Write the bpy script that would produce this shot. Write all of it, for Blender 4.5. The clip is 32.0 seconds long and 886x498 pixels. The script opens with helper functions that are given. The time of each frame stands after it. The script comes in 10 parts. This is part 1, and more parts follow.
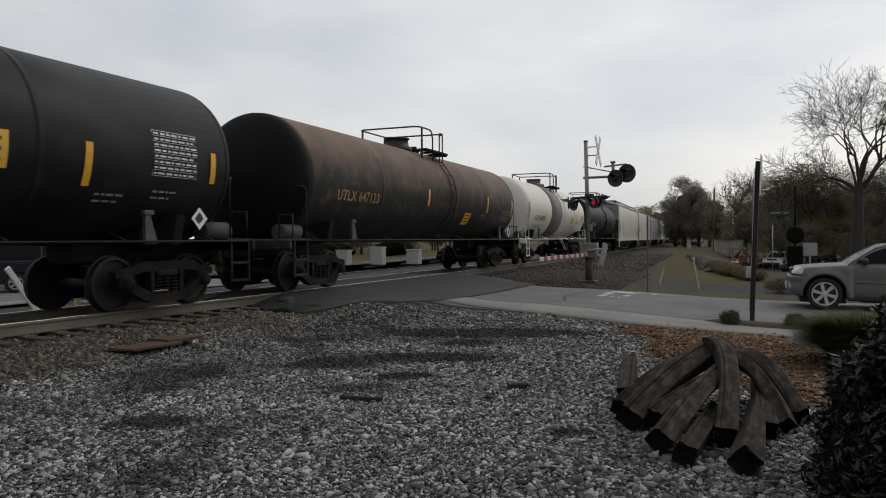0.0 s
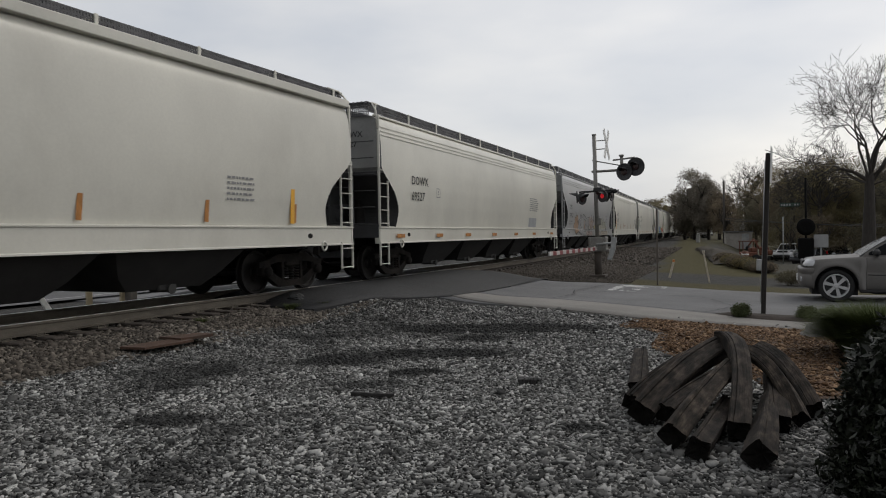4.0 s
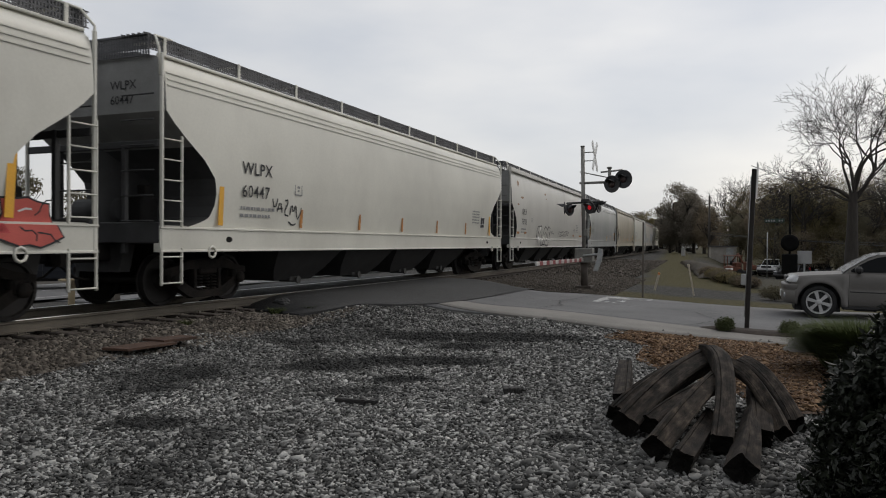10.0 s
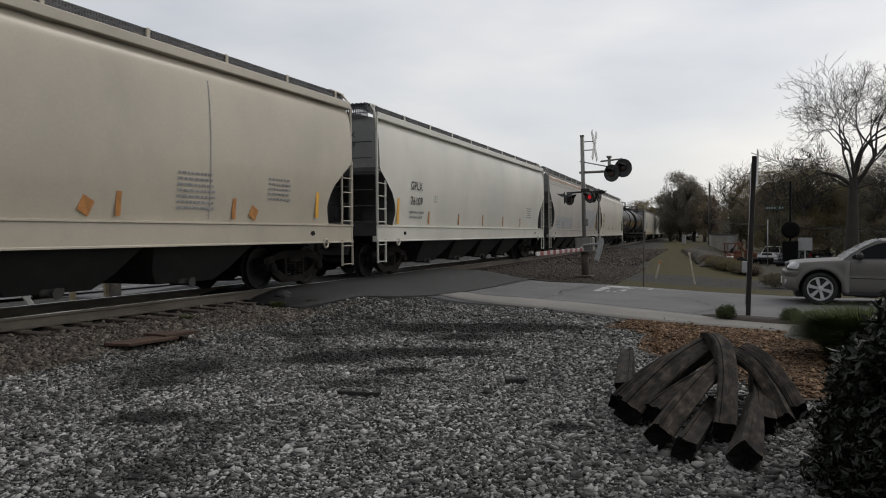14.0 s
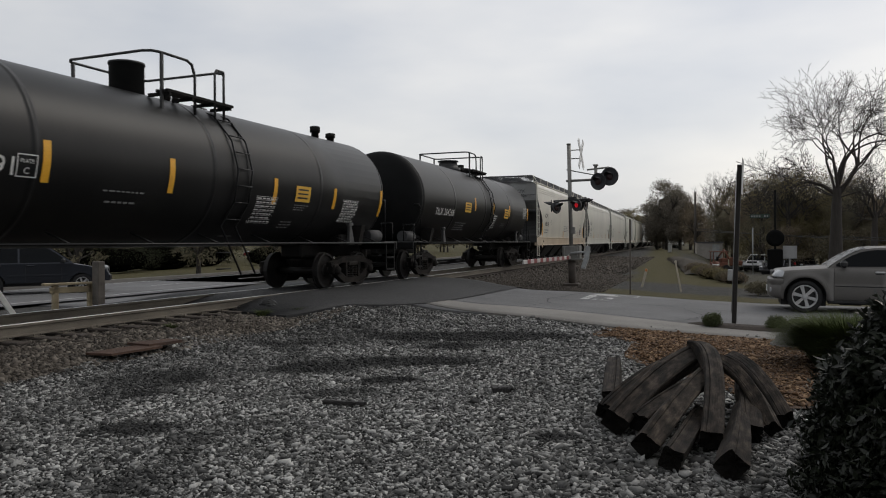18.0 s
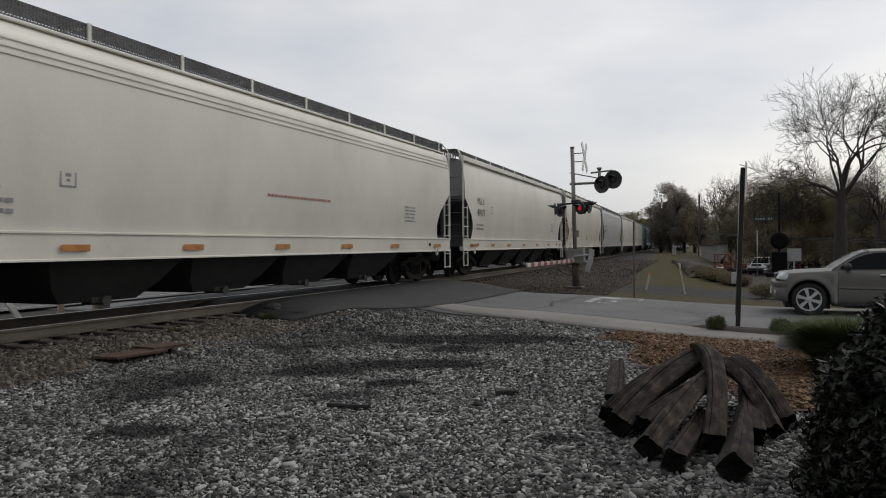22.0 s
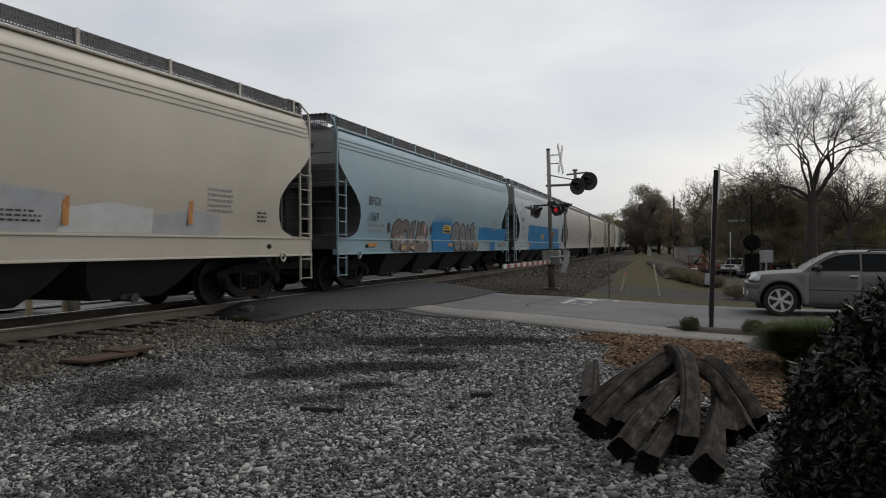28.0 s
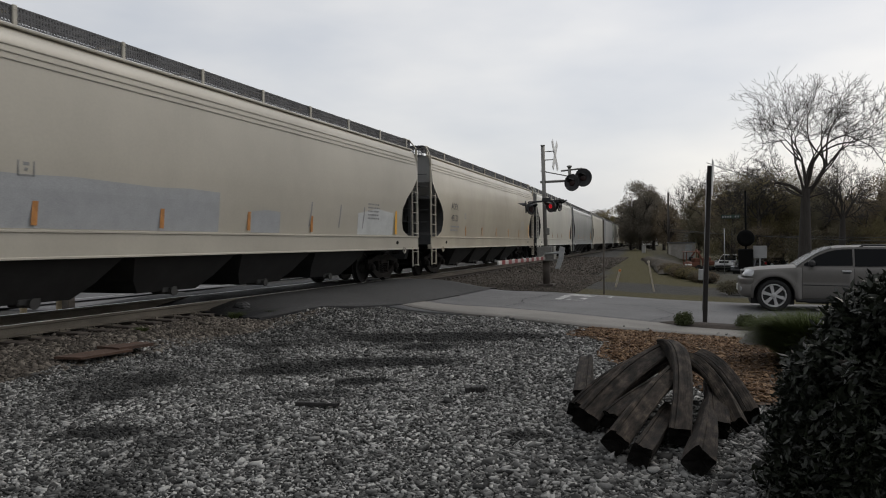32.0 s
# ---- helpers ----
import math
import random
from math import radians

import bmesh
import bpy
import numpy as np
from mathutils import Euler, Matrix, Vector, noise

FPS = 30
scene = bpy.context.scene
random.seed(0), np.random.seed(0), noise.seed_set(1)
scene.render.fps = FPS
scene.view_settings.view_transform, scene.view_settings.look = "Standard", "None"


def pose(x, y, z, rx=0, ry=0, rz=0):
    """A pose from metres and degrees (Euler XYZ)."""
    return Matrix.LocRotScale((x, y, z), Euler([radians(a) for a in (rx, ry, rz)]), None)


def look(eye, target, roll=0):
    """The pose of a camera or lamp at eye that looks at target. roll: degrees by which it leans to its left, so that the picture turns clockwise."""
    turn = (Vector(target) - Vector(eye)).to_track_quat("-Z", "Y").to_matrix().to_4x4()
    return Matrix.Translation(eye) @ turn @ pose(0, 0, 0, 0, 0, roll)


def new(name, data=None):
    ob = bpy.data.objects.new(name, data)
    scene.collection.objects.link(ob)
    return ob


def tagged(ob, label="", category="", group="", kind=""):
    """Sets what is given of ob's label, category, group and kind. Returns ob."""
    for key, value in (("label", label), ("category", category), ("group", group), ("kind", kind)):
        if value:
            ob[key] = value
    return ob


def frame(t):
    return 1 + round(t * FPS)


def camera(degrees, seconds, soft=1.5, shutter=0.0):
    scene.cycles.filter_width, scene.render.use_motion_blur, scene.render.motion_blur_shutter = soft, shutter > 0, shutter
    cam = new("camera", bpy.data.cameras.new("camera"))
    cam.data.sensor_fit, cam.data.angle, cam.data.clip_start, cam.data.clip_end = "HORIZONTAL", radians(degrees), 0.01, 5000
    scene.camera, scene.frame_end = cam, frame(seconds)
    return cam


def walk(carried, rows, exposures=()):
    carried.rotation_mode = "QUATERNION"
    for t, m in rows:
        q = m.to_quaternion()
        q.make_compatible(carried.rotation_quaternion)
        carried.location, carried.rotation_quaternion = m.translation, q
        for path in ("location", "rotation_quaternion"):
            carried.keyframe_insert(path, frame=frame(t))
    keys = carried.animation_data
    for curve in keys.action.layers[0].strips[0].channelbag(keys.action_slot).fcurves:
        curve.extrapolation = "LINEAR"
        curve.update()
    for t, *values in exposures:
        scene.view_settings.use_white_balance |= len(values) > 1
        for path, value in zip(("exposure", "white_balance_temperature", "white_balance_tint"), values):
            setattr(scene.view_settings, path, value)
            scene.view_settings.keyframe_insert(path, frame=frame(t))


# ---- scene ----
# ---- camera ----
cam = camera(62.6, 32.0, soft=1.05, shutter=0.05)
PATH = [
    (0.0, 0.048, -0.018, 1.603, 23.34, -0.71, 0.39),
    (0.5, 0.043, -0.047, 1.606, 23.34, -0.87, 0.34),
    (1.0, 0.047, -0.003, 1.609, 23.85, -1.45, 0.53),
    (1.5, 0.041, 0.040, 1.605, 23.54, -1.37, 0.73),
    (2.0, 0.042, 0.014, 1.604, 23.58, -1.11, 0.75),
    (2.5, 0.032, 0.020, 1.612, 23.84, -1.14, 0.88),
    (4.5, 0.037, -0.023, 1.609, 24.06, -0.99, 0.99),
    (5.0, 0.038, -0.016, 1.610, 24.15, -0.58, 0.92),
    (5.5, 0.040, -0.007, 1.611, 23.60, -0.73, 1.18),
    (6.0, 0.031, -0.002, 1.601, 23.41, -1.15, 0.83),
    (6.5, 0.029, -0.002, 1.606, 23.71, -1.11, 1.06),
    (7.0, 0.030, 0.010, 1.611, 23.59, -0.80, 0.81),
    (7.5, 0.024, -0.012, 1.608, 23.33, -1.03, 0.82),
    (8.0, 0.013, 0.032, 1.607, 22.83, -1.42, 0.08),
    (8.5, 0.004, 0.012, 1.599, 22.91, -1.45, 0.14),
    (9.0, 0.000, 0.000, 1.600, 23.00, -0.85, 0.20),
    (9.5, 0.016, 0.004, 1.607, 23.13, -0.63, -0.08),
    (10.0, 0.022, -0.022, 1.608, 22.96, -0.46, -0.36),
    (10.5, 0.020, -0.025, 1.607, 23.01, -0.97, -0.12),
    (11.0, 0.015, -0.025, 1.611, 23.17, -0.44, -0.20),
    (11.5, 0.014, -0.013, 1.615, 22.64, -0.07, 0.01),
    (12.0, 0.023, -0.013, 1.614, 22.47, -0.02, -0.06),
    (12.5, 0.019, -0.004, 1.610, 22.42, -0.18, 0.14),
    (13.0, 0.018, 0.006, 1.611, 22.50, -0.16, 0.35),
    (13.5, 0.010, 0.008, 1.603, 22.47, -0.77, 0.08),
    (14.0, 0.016, -0.010, 1.606, 22.98, -1.14, 0.35),
    (14.5, 0.014, 0.005, 1.608, 22.89, -0.98, 0.44),
    (16.5, 0.015, -0.014, 1.613, 22.69, -0.52, 0.45),
    (17.0, 0.009, -0.009, 1.608, 22.76, -0.86, 0.10),
    (17.5, 0.009, -0.013, 1.611, 22.23, -0.48, 0.05),
    (18.0, 0.010, 0.030, 1.607, 21.99, -0.51, 0.34),
    (18.5, 0.002, 0.024, 1.607, 22.17, -0.60, 0.42),
    (19.0, 0.004, 0.025, 1.606, 22.36, -0.76, 0.36),
    (19.5, 0.003, -0.023, 1.612, 22.92, -0.65, 0.68),
    (20.0, 0.005, 0.003, 1.608, 22.36, -0.82, 0.54),
    (20.5, 0.008, 0.023, 1.607, 21.77, -0.87, 0.24),
    (21.0, 0.022, 0.030, 1.606, 21.92, -0.96, 0.13),
    (21.5, 0.020, 0.016, 1.610, 21.69, -0.52, 0.17),
    (22.0, 0.029, -0.001, 1.609, 22.30, -0.25, 0.45),
    (22.5, 0.034, -0.018, 1.609, 22.25, -0.13, 0.20),
    (23.0, 0.045, -0.006, 1.608, 22.52, -0.37, 0.78),
    (23.5, 0.042, -0.001, 1.603, 22.46, -0.52, 0.68),
    (24.0, 0.039, 0.006, 1.606, 22.41, -0.65, 0.92),
    (24.5, 0.037, 0.022, 1.613, 22.46, -0.68, 0.90),
    (25.0, 0.043, 0.023, 1.604, 22.23, -0.68, 0.67),
    (25.5, 0.038, 0.013, 1.606, 22.09, -0.38, 0.70),
    (27.5, 0.048, 0.052, 1.613, 21.01, -0.55, 1.67),
    (28.0, 0.037, 0.044, 1.615, 20.50, -0.17, 0.42),
    (28.5, 0.029, 0.030, 1.609, 20.49, -0.20, 0.06),
    (29.0, 0.031, 0.022, 1.610, 20.42, -0.29, 0.00),
    (29.5, 0.049, 0.023, 1.605, 20.86, -0.01, 0.28),
    (30.0, 0.055, 0.015, 1.612, 20.87, 0.52, 0.26),
    (30.5, 0.060, 0.006, 1.611, 20.72, 0.05, 0.65),
    (31.0, 0.059, 0.019, 1.612, 20.18, -0.26, 0.48),
    (31.5, 0.048, 0.010, 1.605, 20.03, -0.65, 0.41),
    (32.0, 0.055, 0.022, 1.599, 20.12, -0.41, 0.58),
]
walk(cam, [(t, pose(x, y, z, 90 + pitch, roll, yaw)) for t, x, y, z, yaw, pitch, roll in PATH], exposures=[(0.0, 0.0), (32.0, 0.0)])

# ---- sky and sun ----
def build_sky():
    world = bpy.data.worlds.new("overcast_sky")
    scene.world = world
    world.use_nodes = True
    nt = world.node_tree
    nt.nodes.clear()
    out = nt.nodes.new("ShaderNodeOutputWorld")
    sky = nt.nodes.new("ShaderNodeTexSky")
    sky.sky_type, sky.sun_disc = "NISHITA", False
    sky.sun_elevation, sky.sun_rotation = radians(38), radians(35)
    sky.dust_density, sky.air_density = 3.0, 1.0
    b1 = nt.nodes.new("ShaderNodeBackground")
    b1.inputs["Strength"].default_value = 0.02
    nt.links.new(sky.outputs[0], b1.inputs["Color"])
    # cloud deck: soft streaks drawn out along the horizon
    tc = nt.nodes.new("ShaderNodeTexCoord")
    mp = nt.nodes.new("ShaderNodeMapping")
    mp.inputs["Scale"].default_value = (1.0, 1.3, 3.2)
    mp.inputs["Rotation"].default_value = (0.25, 0.1, 0.4)
    nz = nt.nodes.new("ShaderNodeTexNoise")
    nz.inputs["Scale"].default_value, nz.inputs["Detail"].default_value, nz.inputs["Roughness"].default_value = 1.7, 5.0, 0.5
    nt.links.new(tc.outputs["Generated"], mp.inputs[0])
    nt.links.new(mp.outputs[0], nz.inputs["Vector"])
    ramp = nt.nodes.new("ShaderNodeValToRGB")
    e = ramp.color_ramp.elements
    e[0].position, e[0].color = 0.34, (0.535, 0.56, 0.605, 1)
    e[1].position, e[1].color = 0.66, (0.79, 0.775, 0.755, 1)
    nt.links.new(nz.outputs[0], ramp.inputs[0])
    # the deck is brighter round the hidden sun
    dot = nt.nodes.new("ShaderNodeVectorMath")
    dot.operation = "DOT_PRODUCT"
    dot.inputs[1].default_value = (0.14, 0.84, 0.52)
    nt.links.new(tc.outputs["Generated"], dot.inputs[0])
    glow = nt.nodes.new("ShaderNodeMapRange")
    glow.inputs[1].default_value, glow.inputs[2].default_value = -0.6, 1.0
    glow.inputs[3].default_value, glow.inputs[4].default_value = 0.62, 0.98
    nt.links.new(dot.outputs["Value"], glow.inputs[0])
    b2 = nt.nodes.new("ShaderNodeBackground")
    nt.links.new(ramp.outputs[0], b2.inputs["Color"])
    nt.links.new(glow.outputs[0], b2.inputs["Strength"])
    add = nt.nodes.new("ShaderNodeAddShader")
    nt.links.new(b1.outputs[0], add.inputs[0])
    nt.links.new(b2.outputs[0], add.inputs[1])
    nt.links.new(add.outputs[0], out.inputs[0])
    lamp = bpy.data.lights.new("sun", "SUN")
    lamp.energy, lamp.angle, lamp.color = 0.55, radians(25), (1.0, 0.95, 0.87)
    sun = new("sun", lamp)
    sun.matrix_world = look((0, 0, 40), (-0.45 * 40, -0.65 * 40, 8.0))


build_sky()

# ---- materials ----
MATS = {}


def material(name, color, rough=0.6, metal=0.0, vary=0.25, scale=3.0, grime=0.0, grime_color=(0.05, 0.04, 0.03), grime_scale=1.0,
             bump=0.0, bump_scale=40.0, streak=(1, 1, 1), island=0.0, emit=0.0, fine=0.12, fine_scale=60.0, spec=0.5, low=0.0, low_z=(0.4, 1.6), low_color=(0.10, 0.085, 0.07)):
    """A painted or natural surface: base colour, broad and fine variation, grime with a shape of its own, fine relief."""
    if name in MATS:
        return MATS[name]
    m = bpy.data.materials.new(name)
    m.use_nodes = True
    nt = m.node_tree
    N, L = nt.nodes, nt.links
    bsdf = N["Principled BSDF"]
    bsdf.inputs["Roughness"].default_value = rough
    bsdf.inputs["Metallic"].default_value = metal
    bsdf.inputs["Specular IOR Level"].default_value = spec
    tc = N.new("ShaderNodeTexCoord")
    mp = N.new("ShaderNodeMapping")
    mp.inputs["Scale"].default_value = streak
    L.new(tc.outputs["Object"], mp.inputs[0])

    def noise_node(s, detail, vec):
        n = N.new("ShaderNodeTexNoise")
        n.inputs["Scale"].default_value, n.inputs["Detail"].default_value, n.inputs["Roughness"].default_value = s, detail, 0.6
        L.new(vec, n.inputs["Vector"])
        return n.outputs[0]

    def span(value, lo, hi, a=0.3, b=0.7):
        r = N.new("ShaderNodeMapRange")
        r.inputs[1].default_value, r.inputs[2].default_value, r.inputs[3].default_value, r.inputs[4].default_value = a, b, lo, hi
        L.new(value, r.inputs[0])
        return r.outputs[0]

    def mult(a, b):
        x = N.new("ShaderNodeMath")
        x.operation = "MULTIPLY"
        L.new(a, x.inputs[0])
        L.new(b, x.inputs[1])
        return x.outputs[0]

    broad = span(noise_node(scale, 4, mp.outputs[0]), 1 - vary, 1 + vary)
    small = span(noise_node(fine_scale, 3, tc.outputs["Object"]), 1 - fine, 1 + fine)
    value = mult(broad, small)
    if island:
        g = N.new("ShaderNodeNewGeometry")
        value = mult(value, span(g.outputs["Random Per Island"], 1 - island, 1 + island, 0, 1))
    tint = N.new("ShaderNodeMix")
    tint.data_type, tint.blend_type = "RGBA", "MULTIPLY"
    tint.inputs["Factor"].default_value = 1.0
    tint.inputs["A"].default_value = (*color, 1)
    comb = N.new("ShaderNodeCombineColor")
    for i in range(3):
        L.new(value, comb.inputs[i])
    L.new(comb.outputs[0], tint.inputs["B"])
    result = tint.outputs["Result"]
    if grime:
        mix = N.new("ShaderNodeMix")
        mix.data_type = "RGBA"
        mask = span(noise_node(grime_scale, 6, mp.outputs[0]), 0, grime, 0.48, 0.72)
        L.new(mask, mix.inputs["Factor"])
        L.new(result, mix.inputs["A"])
        mix.inputs["B"].default_value = (*grime_color, 1)
        result = mix.outputs["Result"]
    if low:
        # low_color takes over towards the bottom, broken up by noise
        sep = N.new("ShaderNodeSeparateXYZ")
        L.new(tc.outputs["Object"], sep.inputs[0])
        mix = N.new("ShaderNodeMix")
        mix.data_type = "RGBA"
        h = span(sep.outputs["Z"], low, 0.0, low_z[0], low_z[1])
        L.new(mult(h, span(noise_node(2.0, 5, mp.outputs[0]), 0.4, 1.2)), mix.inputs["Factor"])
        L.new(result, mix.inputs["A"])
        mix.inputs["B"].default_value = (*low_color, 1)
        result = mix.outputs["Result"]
    L.new(result, bsdf.inputs["Base Color"])
    if bump:
        bp = N.new("ShaderNodeBump")
        bp.inputs["Strength"].default_value, bp.inputs["Distance"].default_value = bump, 0.02
        L.new(noise_node(bump_scale, 5, tc.outputs["Object"]), bp.inputs["Height"])
        L.new(bp.outputs[0], bsdf.inputs["Normal"])
    if emit:
        bsdf.inputs["Emission Color"].default_value = (*color, 1)
        bsdf.inputs["Emission Strength"].default_value = emit
    MATS[name] = m
    return m


STEEL_DARK = material("grimy_black_steel", (0.0125, 0.0117, 0.011), 0.85, 0.0, 0.4, 2.0, 0.6, (0.020, 0.016, 0.013), 2.5, 0.3, 30, spec=0.2)
STEEL_TRUCK = material("rusty_cast_steel", (0.0105, 0.0092, 0.0082), 0.85, 0.0, 0.4, 3.0, 0.6, (0.030, 0.023, 0.018), 3.0, 0.4, 25, spec=0.2)
WHEEL = material("worn_wheel_steel", (0.015, 0.013, 0.012), 0.6, 0.3, 0.3, 3.0)
RAIL_RUST = material("rusty_rail_side", (0.125, 0.108, 0.085), 0.8, 0.0, 0.25, 4.0, 0.6, (0.05, 0.04, 0.032), 3.0, 0.3, 30, (1, 0.3, 1))
RAIL_TOP = material("polished_rail_top", (0.35, 0.34, 0.33), 0.3, 0.9, 0.2, 3.0)
TIE_WOOD = material("creosoted_tie_wood", (0.055, 0.045, 0.038), 0.9, 0.0, 0.4, 3.0, 0.5, (0.12, 0.10, 0.08), 3.0, 0.5, 30, (1, 1, 6))
GALV = material("galvanised_steel", (0.36, 0.37, 0.37), 0.5, 0.4, 0.2, 3.0, 0.3, (0.18, 0.17, 0.16), 2.0)
ALUM_DULL = material("dull_aluminium_mast", (0.22, 0.215, 0.20), 0.5, 0.5, 0.25, 2.0, 0.5, (0.10, 0.09, 0.075), 1.5)
BLACK_PAINT = material("matt_black_paint", (0.018, 0.018, 0.018), 0.55, 0.0, 0.3, 3.0)
WHITE_PAINT = material("white_enamel", (0.74, 0.74, 0.72), 0.45, 0.0, 0.08, 2.0, 0.15, (0.45, 0.43, 0.4), 2.0)
OUTLET = material("dusty_pale_outlet_metal", (0.07, 0.068, 0.064), 0.75, 0.2, 0.3, 3.0, 0.6, (0.03, 0.028, 0.026), 3.0)
INK = material("black_stencil_ink", (0.02, 0.02, 0.022), 0.6)
INK_RED = material("faded_red_ink", (0.38, 0.16, 0.13), 0.6)
INK_WHITE = material("white_stencil_ink", (0.66, 0.66, 0.64), 0.6)
INK_GREY = material("faded_grey_ink", (0.24, 0.24, 0.24), 0.6)
INK_DULL = material("weathered_black_ink", (0.075, 0.075, 0.075), 0.6, vary=0.3)
INK_GOLD = material("weathered_gold_ink", (0.42, 0.25, 0.08), 0.6)
YELLOW = material("yellow_reflective_strip", (0.78, 0.40, 0.03), 0.4, 0.0, 0.12, 3.0, 0.4, (0.25, 0.14, 0.05), 3.0)
YELLOW_PANEL = material("yellow_panel_paint", (0.72, 0.42, 0.05), 0.5, 0.0, 0.1, 3.0, 0.3, (0.3, 0.17, 0.05), 3.0)
GRATING = material("galvanised_grating", (0.11, 0.11, 0.115), 0.6, 0.3, 0.3, 3.0)


# ---- mesh helpers ----
class Mesh:
    """Collects faces for one mesh."""

    def __init__(self):
        self.v, self.f, self.smooth = [], [], []

    def add(self, verts, faces, smooth=False):
        o = len(self.v)
        self.v += [tuple(p) for p in verts]
        self.f += [tuple(i + o for i in f) for f in faces]
        self.smooth += [smooth] * len(faces)
        return self

    def box(self, c, s, bevel=0.0, m=None):
        hx, hy, hz = s[0] / 2, s[1] / 2, s[2] / 2
        b = min(bevel, hx * 0.9, hy * 0.9, hz * 0.9)
        if b <= 0:
            vs = [Vector((x * hx, y * hy, z * hz)) for x in (-1, 1) for y in (-1, 1) for z in (-1, 1)]
            fs = [(0, 1, 3, 2), (4, 6, 7, 5), (0, 4, 5, 1), (2, 3, 7, 6), (0, 2, 6, 4), (1, 5, 7, 3)]
        else:
            vs, fs = [], []
            ix = {}
            for x in (-1, 1):
                for y in (-1, 1):
                    for z in (-1, 1):
                        for a in range(3):
                            p = [x * hx, y * hy, z * hz]
                            for k in range(3):
                                if k != a:
                                    p[k] -= (x, y, z)[k] * b
                            ix[(x, y, z, a)] = len(vs)
                            vs.append(Vector(p))
            for a in range(3):
                u, w = (a + 1) % 3, (a + 2) % 3
                for sgn in (-1, 1):
                    q = []
                    for su, sw in ((-1, -1), (1, -1), (1, 1), (-1, 1)):
                        k = [0, 0, 0]
                        k[a], k[u], k[w] = sgn, su, sw
                        q.append(ix[(*k, a)])
                    fs.append(tuple(q if sgn > 0 else q[::-1]))
                for su in (-1, 1):
                    for sw in (-1, 1):
                        k0, k1 = [0, 0, 0], [0, 0, 0]
                        k0[a], k1[a] = -1, 1
                        k0[u] = k1[u] = su
                        k0[w] = k1[w] = sw
                        q = [ix[(*k0, u)], ix[(*k1, u)], ix[(*k1, w)], ix[(*k0, w)]]
                        fs.append(tuple(q if su * sw > 0 else q[::-1]))
            for x in (-1, 1):
                for y in (-1, 1):
                    for z in (-1, 1):
                        q = [ix[(x, y, z, 0)], ix[(x, y, z, 1)], ix[(x, y, z, 2)]]
                        fs.append(tuple(q if x * y * z > 0 else q[::-1]))
        c = Vector(c)
        vs = [(m @ p if m else p) + c for p in vs]
        return self.add(vs, fs)

    def tube(self, a, b, r, n=8, r2=None, cap=True, smooth=True):
        a, b = Vector(a), Vector(b)
        d = (b - a)
        if d.length < 1e-6:
            return self
        d.normalize()
        u = d.orthogonal().normalized()
        w = d.cross(u)
        r2 = r if r2 is None else r2
        vs = []
        for i in range(n):
            t = 2 * math.pi * i / n
            o = u * math.cos(t) + w * math.sin(t)
            vs += [a + o * r, b + o * r2]
        fs = [(2 * i, 2 * ((i + 1) % n), 2 * ((i + 1) % n) + 1, 2 * i + 1) for i in range(n)]
        o = len(self.v)
        self.add(vs, fs, smooth)
        if cap:
            self.f += [tuple(o + 2 * i for i in range(n))[::-1], tuple(o + 2 * i + 1 for i in range(n))]
            self.smooth += [False, False]
        return self

    def path(self, pts, r, n=6):
        ps = [Vector(p) for p in pts]
        ds = [(q - p).normalized() for p, q in zip(ps, ps[1:])]
        u = ds[0].orthogonal().normalized()
        vs = []
        for i, p in enumerate(ps):
            a, b = ds[max(0, i - 1)], ds[min(i, len(ds) - 1)]
            d = a + b
            d = d.normalized() if d.length > 1e-4 else a
            u = (u - a * u.dot(a)).normalized()
            w = a.cross(u)
            for k in range(n):
                o = (u * math.cos(2 * math.pi * k / n) + w * math.sin(2 * math.pi * k / n)) * r
                o -= a * (o.dot(d) / max(0.35, a.dot(d)))
                vs.append(p + o)
            u = a.rotation_difference(b) @ u
        m = len(ps)
        self.add(vs, [(i * n + k, i * n + (k + 1) % n, (i + 1) * n + (k + 1) % n, (i + 1) * n + k) for i in range(m - 1) for k in range(n)], True)
        o = len(self.v) - m * n
        self.f += [tuple(o + k for k in range(n))[::-1], tuple(o + (m - 1) * n + k for k in range(n))]
        self.smooth += [False, False]
        return self

    def prism(self, poly, axis, a, b, smooth=False):
        """poly: 2D outline (counter-clockwise) in the two other axes, in cyclic order; extruded from a to b along axis."""
        n = len(poly)

        def place(p, d):
            q = [0, 0, 0]
            q[axis], q[(axis + 1) % 3], q[(axis + 2) % 3] = d, p[0], p[1]
            return q
        vs = [place(p, a) for p in poly] + [place(p, b) for p in poly]
        fs = [(i, (i + 1) % n, n + (i + 1) % n, n + i) for i in range(n)]
        o = len(self.v)
        self.add(vs, fs, smooth)
        self.f += [tuple(range(o, o + n))[::-1], tuple(range(o + n, o + 2 * n))]
        self.smooth += [False, False]
        return self

    def lathe(self, profile, axis, centre=(0, 0, 0), n=24, smooth=True, caps=True):
        """profile: (along, radius) pairs, turned about the axis through centre."""
        o = len(self.v)
        c = Vector(centre)
        vs = []
        for d, r in profile:
            for i in range(n):
                t = 2 * math.pi * i / n
                q = [0, 0, 0]
                q[axis], q[(axis + 1) % 3], q[(axis + 2) % 3] = d, r * math.cos(t), r * math.sin(t)
                vs.append(c + Vector(q))
        fs = []
        for k in range(len(profile) - 1):
            for i in range(n):
                j = (i + 1) % n
                fs.append((k * n + i, k * n + j, (k + 1) * n + j, (k + 1) * n + i))
        self.add(vs, fs, smooth)
        m = len(profile) - 1
        if not caps:
            return self
